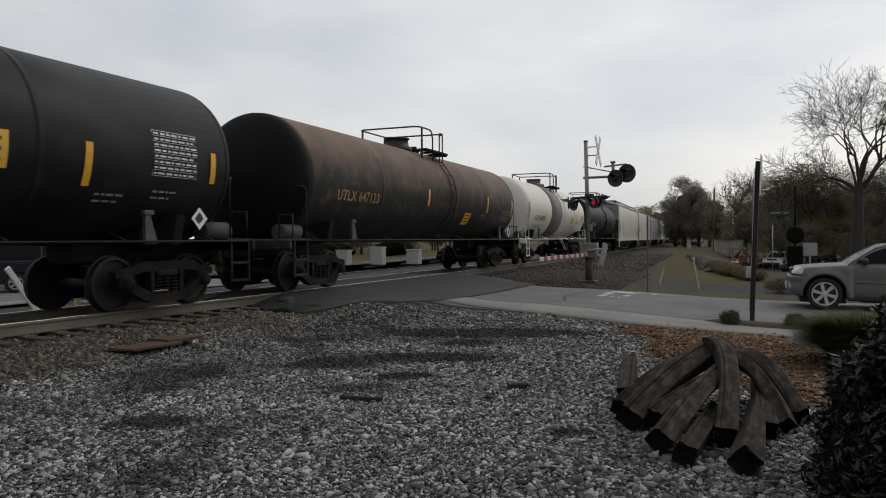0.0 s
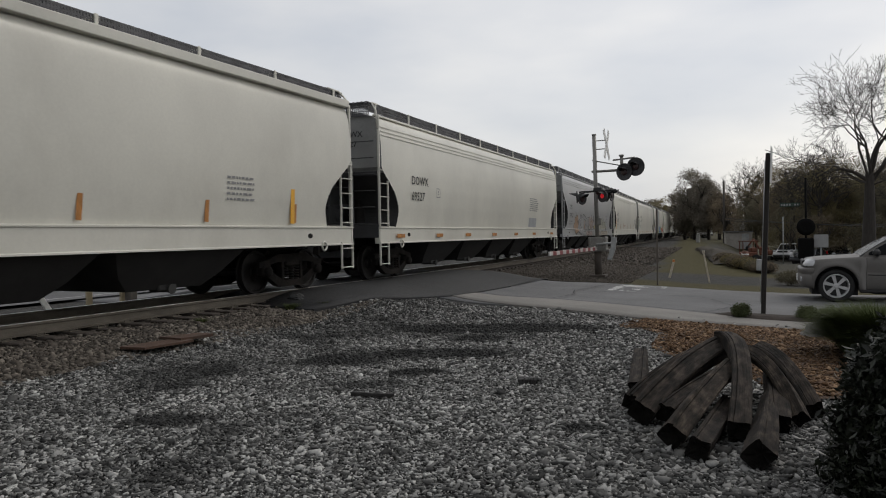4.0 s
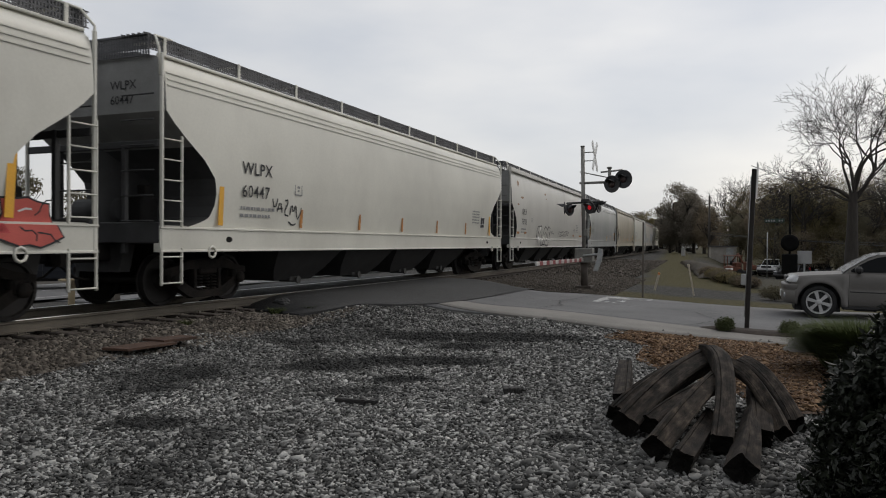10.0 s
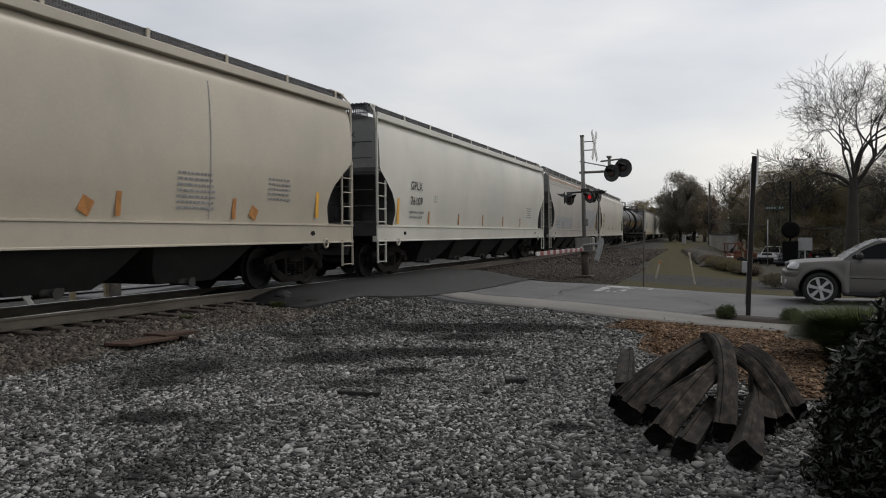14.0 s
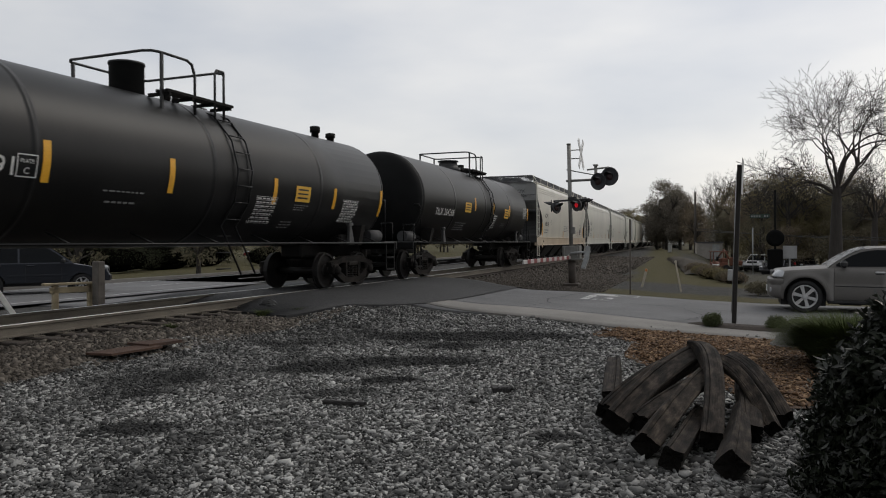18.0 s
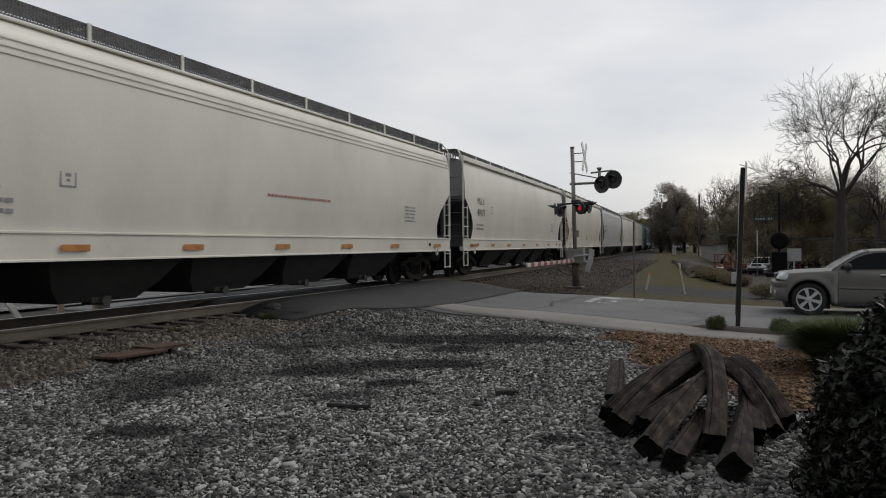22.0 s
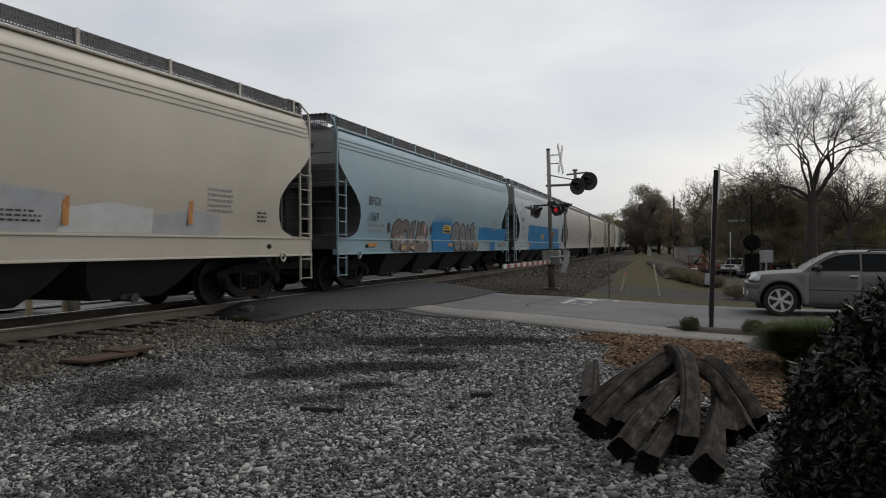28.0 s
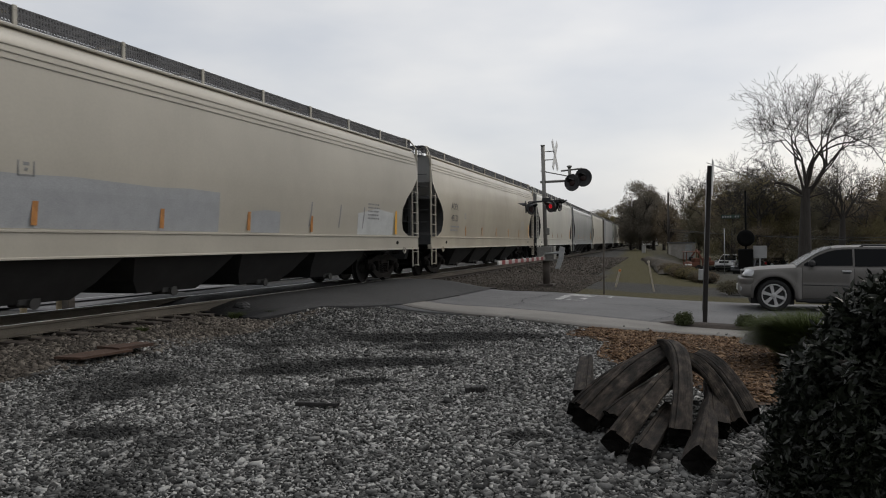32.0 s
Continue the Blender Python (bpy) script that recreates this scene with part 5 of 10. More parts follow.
def art_outline(car):
    graffiti(car, -6.0, -3.5, 1.0, 2.25, [(0.38, 0.25, 0.16), (0.30, 0.30, 0.31)], 3, 2, 0.5, line=0.06)
    th = part("graffiti", Mesh(), SPRAY_BLACK, car, "sprayed graffiti piece of outlined grey and gold letters")
    silver, rose, gold, pale, sand = (0.31, 0.31, 0.31), (0.34, 0.27, 0.235), (0.42, 0.36, 0.20), (0.38, 0.37, 0.30), (0.36, 0.32, 0.26)
    dee = [(-3.06, 1.38), (-3.27, 1.74), (-3.53, 2.09), (-3.51, 2.24), (-3.08, 2.26), (-2.6, 2.14), (-1.84, 2.0), (-1.83, 1.83), (-1.99, 1.55), (-2.08, 1.38)]
    bar = [(-1.82, 2.0), (-1.78, 2.12), (-1.31, 2.11), (-1.34, 2.0), (-1.15, 1.64), (-1.09, 1.38), (-1.87, 1.38)]
    ess = [(-1.34, 2.0), (-1.07, 2.16), (-0.71, 2.07), (-0.27, 1.67), (0.01, 1.64), (0.07, 1.79), (-0.42, 2.0), (-0.54, 2.12), (-0.29, 2.29), (-0.32, 2.15), (0.06, 1.99), (0.24, 1.95), (0.49, 2.15), (0.77, 2.03), (0.43, 1.72), (0.3, 1.48), (-0.12, 1.38), (-0.51, 1.47), (-0.72, 1.68), (-0.98, 1.59), (-1.15, 1.67)]
    spike = [(0.47, 1.51), (1.21, 1.71), (1.53, 1.69), (1.47, 1.94), (1.38, 2.38), (1.63, 2.4), (2.04, 2.03), (2.72, 2.37), (2.36, 1.78), (2.18, 1.38), (0.92, 1.38), (1.01, 1.45)]
    enn = [(2.78, 2.31), (3.18, 1.87), (3.83, 2.04), (4.18, 2.21), (4.3, 1.68), (4.67, 2.19), (4.96, 1.85), (5.83, 1.92), (5.74, 1.71), (6.37, 1.56), (5.89, 1.38), (2.23, 1.38), (2.59, 1.92)]
    star = [(-1.47 + (0.32 if i % 2 == 0 else 0.13) * math.sin(i * math.pi / 5), 1.49 + (0.17 if i % 2 == 0 else 0.07) * math.cos(i * math.pi / 5)) for i in range(10)]
    for i, (pts, c, keep) in enumerate(((dee, silver, 0.8), (bar, silver, 0.92), (ess, rose, 0.8), (spike, gold, 0.93), (enn, pale, 0.93), (star, silver, 0.96))):
        bubble(car, th, pts, c, 0.040, 0.002 * (i % 3), keep)
    for i, (y0, y1, c) in enumerate(((-3.4, -2.4, silver), (-2.3, -0.75, rose), (-0.75, -0.05, rose), (0.0, 0.4, silver), (0.88, 3.3, sand), (3.35, 6.6, sand))):
        bubble(car, th, [(y0 + 0.03, 1.0), (y0, 1.16), (y0 + 0.12, 1.27), (y1 - 0.15, 1.27), (y1, 1.14), (y1 - 0.12, 1.0)], c, 0.034, 0.002 * (i % 2), 0.85)
    for pts in ([(-3.0, 1.95), (-2.5, 1.95), (-2.25, 1.8), (-2.3, 1.65), (-2.6, 1.62)], [(-2.55, 1.65), (-2.5, 1.42)], [(-2.7, 1.45), (-2.35, 1.46)], [(-0.95, 1.85), (-0.7, 1.9), (-0.55, 1.75)], [(-0.5, 1.65), (-0.3, 1.5), (-0.1, 1.52)], [(1.5, 2.2), (1.75, 1.9), (1.9, 1.55)], [(1.1, 1.55), (1.6, 1.5), (2.1, 1.6)], [(2.1, 1.95), (2.45, 2.1)], [(2.9, 2.0), (3.1, 1.5)], [(3.4, 1.85), (3.5, 1.45)], [(3.9, 1.9), (3.75, 1.5)], [(4.5, 1.9), (4.45, 1.5)], [(5.1, 1.7), (5.2, 1.45)], [(5.5, 1.75), (5.6, 1.5)], [(-1.9, 1.08), (-1.2, 1.08), (-1.2, 1.2), (-1.9, 1.2)], [(1.3, 1.1), (1.9, 1.18), (2.4, 1.08)], [(3.8, 1.1), (4.5, 1.16), (5.2, 1.08)]):
        side_patch(th, "stroke", ribbon(soft_line(pts, False) if len(pts) > 2 else pts, 0.042), SPRAY_BLACK, 0.016)
    for pts, c in (([(0.36, 1.92), (0.40, 2.22), (0.56, 2.22), (0.50, 1.96)], silver), ([(0.54, 1.90), (0.66, 2.14), (0.86, 2.02), (0.66, 1.76)], silver), ([(1.10, 1.76), (1.06, 2.02), (1.34, 2.04), (1.26, 1.74)], silver), ([(-1.16, 1.40), (-1.10, 1.62), (-0.86, 1.62), (-0.84, 1.40)], pale)):
        bubble(car, th, pts, c, 0.034, 0.005, 0.92)
    for y in (-2.72, -0.35):
        side_patch(th, "field", rect(y, y + 0.14, 1.42, 1.9), spray((0.36, 0.20, 0.10)), 0.018)


SLAB = [(0.08, 0), (0.0, 0.5), (0.05, 1.0), (0.55, 1.0), (0.6, 0.62), (1.0, 0.64), (0.95, 0)]
STEP = [(0.0, 0), (0.05, 0.9), (0.3, 1.0), (0.8, 0.95), (0.75, 0.6), (1.0, 0.5), (0.95, 0)]
LOOP = [(0.1, 0), (0.0, 0.4), (0.08, 0.8), (0.4, 1.0), (0.8, 0.95), (1.0, 0.6), (0.95, 0.2), (0.85, 0)]
HORN = [(0.02, 0), (0.12, 0.5), (0.0, 0.9), (0.15, 1.0), (0.5, 0.88), (0.9, 1.0), (1.0, 0.7), (0.9, 0.35), (1.0, 0)]


def soft_line(pts, closed=True, k=0.75):
    out = []
    n = len(pts)
    for i in range(n if closed else n - 1):
        a, b = pts[i], pts[(i + 1) % n]
        out += [(a[0] * k + b[0] * (1 - k), a[1] * k + b[1] * (1 - k)), (a[0] * (1 - k) + b[0] * k, a[1] * (1 - k) + b[1] * k)]
    return out


def bubble(car, th, pts, color, line=0.05, lift=0.0, keep=0.75):
    """One fat sprayed letter: a soft-cornered field inside a black contour."""
    pts = [(y, max(1.0, z)) for y, z in soft_line(pts, True, keep)]
    side_patch(th, "field", pts, spray(color), 0.007 + lift)
    edge = soft_line(pts, True, keep)
    n = len(edge)
    vs = []
    for i, (y, z) in enumerate(edge):
        a, b = edge[i - 1], edge[(i + 1) % n]
        d = math.hypot(b[0] - a[0], b[1] - a[1]) or 1.0
        k = line * (0.45 + 0.12 * math.sin(i * 0.9))
        for s in (-1, 1):
            zz = max(0.985, z + s * k * (b[0] - a[0]) / d)
            vs.append((side_x(zz) + 0.011 + lift, y - s * k * (b[1] - a[1]) / d, zz))
    part("contour", Mesh().add(vs, [(2 * i, 2 * i + 1, (2 * i + 3) % (2 * n), (2 * i + 2) % (2 * n)) for i in range(n)]), SPRAY_BLACK, th)


def letter_row(car, row, line=0.045):
    th = part("graffiti", Mesh(), SPRAY_BLACK, car, "sprayed graffiti piece")
    for i, (y0, y1, zt, shape, color) in enumerate(row):
        bubble(car, th, [(y0 + (y1 - y0) * a, 1.0 + (zt - 1.0) * b) for a, b in shape], color, line, 0.002 * (i % 2), 0.9)
        m = (y0 + y1) / 2
        side_patch(th, "stroke", ribbon([(m - 0.02, 1.12), (m + 0.03, 1.3), (m - 0.02, 1.0 + (zt - 1.0) * 0.45)], line * 0.8), SPRAY_BLACK, 0.014)
        if i % 2 == 0:
            side_patch(th, "stroke", ribbon([(m + 0.05, 1.0 + (zt - 1.0) * 0.62), (m + (y1 - y0) * 0.3, 1.0 + (zt - 1.0) * 0.55)], line * 0.8), SPRAY_BLACK, 0.014)


def art_bright(car):
    lilac, violet = (0.40, 0.36, 0.56), (0.31, 0.27, 0.46)
    letter_row(car, [(-6.3, -5.8, 2.2, SLAB, lilac), (-5.85, -5.25, 2.15, STEP, violet), (-5.25, -4.85, 2.1, SLAB, lilac), (-4.85, -4.4, 2.0, STEP, violet), (-4.4, -3.85, 1.95, HORN, lilac), (-3.85, -3.3, 1.98, LOOP, violet)])
    letter_row(car, [(-6.6, -6.3, 1.36, LOOP, (0.36, 0.34, 0.36))])
    graffiti(car, -3.2, -2.6, 1.35, 1.75, [(0.5, 0.04, 0.05)], 5, 1, 0.8)
    lime, blue = (0.32, 0.36, 0.08), (0.09, 0.27, 0.52)
    letter_row(car, [(-2.75, -1.65, 2.15, HORN, lime), (-1.7, -1.15, 2.02, LOOP, lime), (-1.2, -0.3, 2.0, HORN, (0.44, 0.38, 0.22)), (-0.35, 0.85, 1.97, LOOP, blue), (0.85, 1.65, 1.92, HORN, blue), (1.6, 1.95, 1.85, STEP, (0.5, 0.05, 0.07)), (1.9, 3.2, 2.02, LOOP, blue), (3.2, 4.2, 1.92, HORN, (0.33, 0.35, 0.10)), (4.2, 5.4, 1.88, STEP, (0.40, 0.37, 0.15))])
    graffiti(car, 5.5, 8.4, 1.05, 1.75, [(0.5, 0.05, 0.06), (0.52, 0.10, 0.08)], 25, 4, 0.5, line=0.03)


def fat_letters(car, body, y, z, size, fill, seed, fat=0.045, line=0.04, shear=0.12, squeeze=1.0):
    """Swollen sprayed capitals: a black mass with the coloured letter laid over it, each letter tilted and swollen differently."""
    rnd = random.Random(seed)
    th = part("graffiti", Mesh(), SPRAY_BLACK, car, "sprayed graffiti piece of swollen outlined letters")
    for i, ch in enumerate(body):
        tilt, grow_, drop = rnd.uniform(-0.12, 0.12), rnd.uniform(0.9, 1.1), rnd.uniform(-0.06, 0.04) * size
        wide = 0.0
        for name, off, mat, lift in (("contour", fat + line, SPRAY_BLACK, 0.008), ("field", fat, fill, 0.012)):
            cu = bpy.data.curves.new("letter", "FONT")
            cu.body, cu.size, cu.offset, cu.resolution_u = ch, size * grow_, off * size, 3
            tmp = bpy.data.objects.new("letter", cu)
            me = bpy.data.meshes.new_from_object(tmp)
            bpy.data.objects.remove(tmp)
            bm = bmesh.new()
            bm.from_mesh(me)
            for v in bm.verts:
                u, w = v.co.x * squeeze, v.co.y
                w *= 1 + 0.10 * math.sin(u * 5 / size + seed + i)
                u += shear * w + 0.05 * size * math.sin(w * 6 / size + 2 * i + seed)
                wide = max(wide, u) if name == "contour" else wide
                v.co = (0.0, y + u - tilt * w, max(1.0, z + drop + w + tilt * u))
            for q in BANDS:
                bmesh.ops.bisect_plane(bm, geom=bm.verts[:] + bm.edges[:] + bm.faces[:], plane_co=(0, 0, q), plane_no=(0, 0, 1))
            for v in bm.verts:
                v.co.x = side_x(v.co.z) + lift + 0.001 * (i % 2)
            bm.to_mesh(me)
            bm.free()
            me.materials.clear()
            me.materials.append(mat)
            part(name, me, mat, th)
        y += wide * 0.90
    return th


def art_tag(car):
    fat_letters(car, "SROS", -4.75, 1.22, 1.12, P_STONE, 31, 0.05, 0.045, 0.05, 1.1)
    side_patch(car, "overspray", ribbon(soft_line([(-1.55, 1.62), (-1.3, 1.9), (-1.2, 1.6), (-1.0, 1.85), (-0.85, 1.65), (-0.6, 1.75)], False), 0.03), SPRAY_BLACK, 0.01)
    graffiti(car, 0.6, 3.4, 1.6, 1.85, [(0.4, 0.4, 0.4)], 32, 6, 0.4, False, 0.03)
    for i, (y, z, a, b) in enumerate(((-8.45, 3.77, 0.16, 0.14), (-7.75, 3.19, 0.30, 0.06), (-8.45, 2.86, 0.16, 0.05), (-3.0, 3.63, 0.25, 0.05), (-2.8, 3.4, 0.12, 0.05), (7.6, 3.05, 0.12, 0.2), (8.1, 2.85, 0.15, 0.06))):
        blotch(car, y, z, a, b, RUST, i)
    for i in range(4):
        # the owner's emblem as plain slanted bars
        y = 7.75 + 0.40 * i
        side_patch(car, "emblem", [(y, 3.55), (y + 0.22, 3.55), (y + 0.36, 3.97), (y + 0.14, 3.97)], INK_DULL, 0.006)


def art_small_tag(car):
    th = part("graffiti", Mesh(), SPRAY_BLACK, car, "quick black scrawled tag")
    for pts in ([(-6.22, 2.12), (-6.10, 1.80), (-5.98, 2.14)], [(-6.04, 1.70), (-5.92, 2.04), (-5.80, 1.68)], [(-6.02, 1.84), (-5.82, 1.86)], [(-5.80, 2.02), (-5.60, 2.05), (-5.78, 1.74), (-5.54, 1.70)], [(-5.56, 1.64), (-5.50, 2.00), (-5.42, 1.76), (-5.34, 2.00), (-5.27, 1.62), (-5.14, 1.78), (-5.12, 1.94)], [(-5.62, 1.62), (-5.42, 1.50), (-5.26, 1.58)]):
        side_patch(th, "stroke", ribbon(soft_line(pts, False) if len(pts) > 2 else pts, 0.036), SPRAY_BLACK, 0.010)


def art_rust(car):
    side_patch(car, "rust_stain", rect(-9.0, 9.0, 3.95, 4.12, 0.03), RUST, 0.004)
    side_patch(car, "overpaint", rect(1.2, 7.6, 1.5, 2.75, 0.04), PATCH_GREY, 0.004)
    side_patch(car, "overpaint", rect(-7.0, -2.0, 1.45, 2.1, 0.03), PATCH_GREY, 0.004)


def art_overpaint(car):
    for i, (a, b, z) in enumerate(((-5.6, -4.4, 2.15), (-4.6, -3.2, 1.95), (-3.3, -1.4, 2.1), (-1.6, 0.6, 1.95), (0.5, 2.6, 2.0), (2.5, 4.4, 1.85), (4.4, 6.2, 1.8))):
        side_patch(car, "overpaint", rect(a, b, 1.43, z, 0.08), (PATCH_GREY, PATCH_PALE)[i % 2], 0.004 + 0.001 * (i % 2))
    for y in (-4.1, -0.1):
        blotch(car, y, 1.9, 0.09, 0.3, RUST, int(y * 10 + 80), lift=0.008)


def art_teal(car):
    fat_letters(car, "SDUB", -5.5, 1.12, 1.12, spray((0.125, 0.10, 0.088)), 61, 0.075, 0.05, 0.06, 1.05)
    for y, z, c in ((-5.75, 1.75, (0.03, 0.03, 0.03)), (-2.05, 1.75, (0.03, 0.03, 0.03))):
        blotch(car, y, z, 0.16, 0.20, spray(c), int(z * 7 - y), "field", 0.006)
    for y, z, w, h in ((-2.75, 1.62, 0.16, 0.36), (-2.5, 1.25, 0.20, 0.14), (-4.9, 1.1, 0.4, 0.10), (-4.1, 1.1, 0.35, 0.10)):
        side_patch(car, "field", rect(y, y + w, z, z + h, 0.02), spray((0.42, 0.30, 0.33) if y > -3 else (0.35, 0.25, 0.10)), 0.017)
    side_patch(car, "overpaint", rect(3.85, 8.5, 1.45, 1.98, 0.03), P_BLUE, 0.004)
    side_patch(car, "overpaint", rect(-2.0, 0.3, 1.0, 2.05, 0.03), P_BLUE, 0.003)
    th = part("graffiti", Mesh(), SPRAY_BLACK, car, "sprayed graffiti piece of fat grey letters")
    grey, warm = (0.15, 0.155, 0.165), (0.17, 0.16, 0.15)
    big = [(0.14, 1.38), (0.26, 1.62), (0.28, 1.88), (0.5, 2.08), (0.85, 2.12), (1.14, 1.9), (1.18, 1.5), (1.14, 1.2), (1.06, 0.98), (0.45, 0.98), (0.42, 1.35)]
    ring = [(1.2, 1.5), (1.2, 1.9), (1.5, 2.09), (1.84, 1.95), (1.95, 1.6), (1.92, 1.2), (1.82, 0.98), (1.26, 0.98)]
    ell = [(1.98, 1.0), (1.96, 1.6), (2.0, 1.95), (2.3, 2.06), (2.36, 1.82), (2.74, 1.84), (2.72, 1.4), (2.64, 0.98)]
    kay = [(2.76, 1.0), (2.74, 1.5), (2.6, 1.9), (2.62, 2.06), (3.0, 2.16), (3.06, 1.96), (3.22, 1.97), (3.1, 1.72), (3.3, 1.62), (3.56, 1.3), (3.42, 0.98)]
    for i, (pts, c) in enumerate(((big, grey), (ring, warm), (ell, grey), (kay, warm))):
        bubble(car, th, pts, c, 0.075, 0.002 * (i % 2))
    for pts in ([(0.45, 1.72), (0.8, 1.78), (0.78, 1.62), (0.5, 1.6)], [(0.5, 1.32), (0.75, 1.22), (0.95, 1.3)], [(1.55, 1.8), (1.57, 1.62), (1.53, 1.5)], [(1.48, 1.24), (1.66, 1.24)], [(1.57, 1.32), (1.57, 1.16)], [(2.1, 1.1), (2.2, 1.3), (2.26, 1.1), (2.4, 1.28), (2.42, 1.1)], [(2.9, 1.7), (2.95, 1.45), (3.1, 1.55)], [(3.0, 1.2), (3.15, 1.12), (3.25, 1.25)]):
        side_patch(th, "stroke", ribbon(soft_line(pts, False) if len(pts) > 2 else pts, 0.045), SPRAY_BLACK, 0.015)
    side_patch(car, "notice_panel", rect(-0.75, 0.10, 1.66, 1.95), YELLOW_PANEL, 0.009)
    for y0, y1, z0, z1 in ((-0.68, 0.02, 1.69, 1.78), (-0.68, -0.1, 1.82, 1.86), (-0.68, -0.2, 1.88, 1.91)):
        side_patch(car, "small_print", rect(y0, y1, z0, z1), INK, 0.012)
    for k in range(6):
        side_patch(car, "overpaint", rect(-2.0 + 0.1 * k, 0.3, 2.05 + 0.05 * k, 2.1 + 0.05 * k, 0.02), material("faded_blue_overspray_%d" % k, tuple(0.245 * (k + 1) / 7 + a * (6 - k) / 7 if j == 0 else (0.32, 0.335)[j - 1] * (k + 1) / 7 + a * (6 - k) / 7 for j, a in enumerate((0.05, 0.18, 0.36))), 0.45, vary=0.1), 0.003)
    side_patch(car, "blue_panel", rect(5.56, 6.36, 0.99, 1.38), P_BLUE, 0.004)


def art_blue(car):
    side_patch(car, "blue_panel", rect(-5.3, 6.1, 1.43, 2.36, 0.012), P_BLUE, 0.004, "bright blue painted panel")
    side_patch(car, "blue_panel", [(-5.3, 0.99), (6.5, 0.99), (6.4, 1.37), (-5.3, 1.37)], P_BLUE, 0.004)
    side_patch(car, "notice_panel", rect(-0.95, -0.1, 1.58, 1.88), YELLOW_PANEL, 0.009)
    for y0, y1, z in ((-0.86, -0.42, 1.80), (-0.86, -0.25, 1.735), (-0.86, -0.34, 1.67), (-0.86, -0.22, 1.615)):
        side_patch(car, "small_print", rect(y0, y1, z, z + 0.028), INK, 0.012)
    for y, z in ((-7.3, 3.4), (-6.9, 3.1), (-7.6, 2.9)):
        blotch(car, y, z, 0.2, 0.12, INK_GREY, int(z * 10))


def art_patches(car):
    side_patch(car, "overpaint", rect(-6.2, -0.9, 1.43, 2.2, 0.02), PATCH_GREY, 0.004)
    side_patch(car, "overpaint", rect(0.2, 1.3, 1.43, 1.9, 0.03), PATCH_GREY, 0.004)
    side_patch(car, "overpaint", rect(5.2, 7.6, 1.43, 2.1, 0.1), PATCH_PALE, 0.004)
    for y in (2.6, 4.1, 5.5):
        side_patch(car, "strip_mark", ribbon([(y, 1.6), (y + 0.08, 2.2)], 0.06), INK_GREY, 0.008)


def art_decal(car):
    side_patch(car, "notice_panel", rect(4.45, 5.66, 1.46, 1.86), PATCH_GREY, 0.006)


W, CR, GY = P_WHITE, P_CREAM, P_GREY
hop = "covered hopper car with roof walkway, rolling on the track"
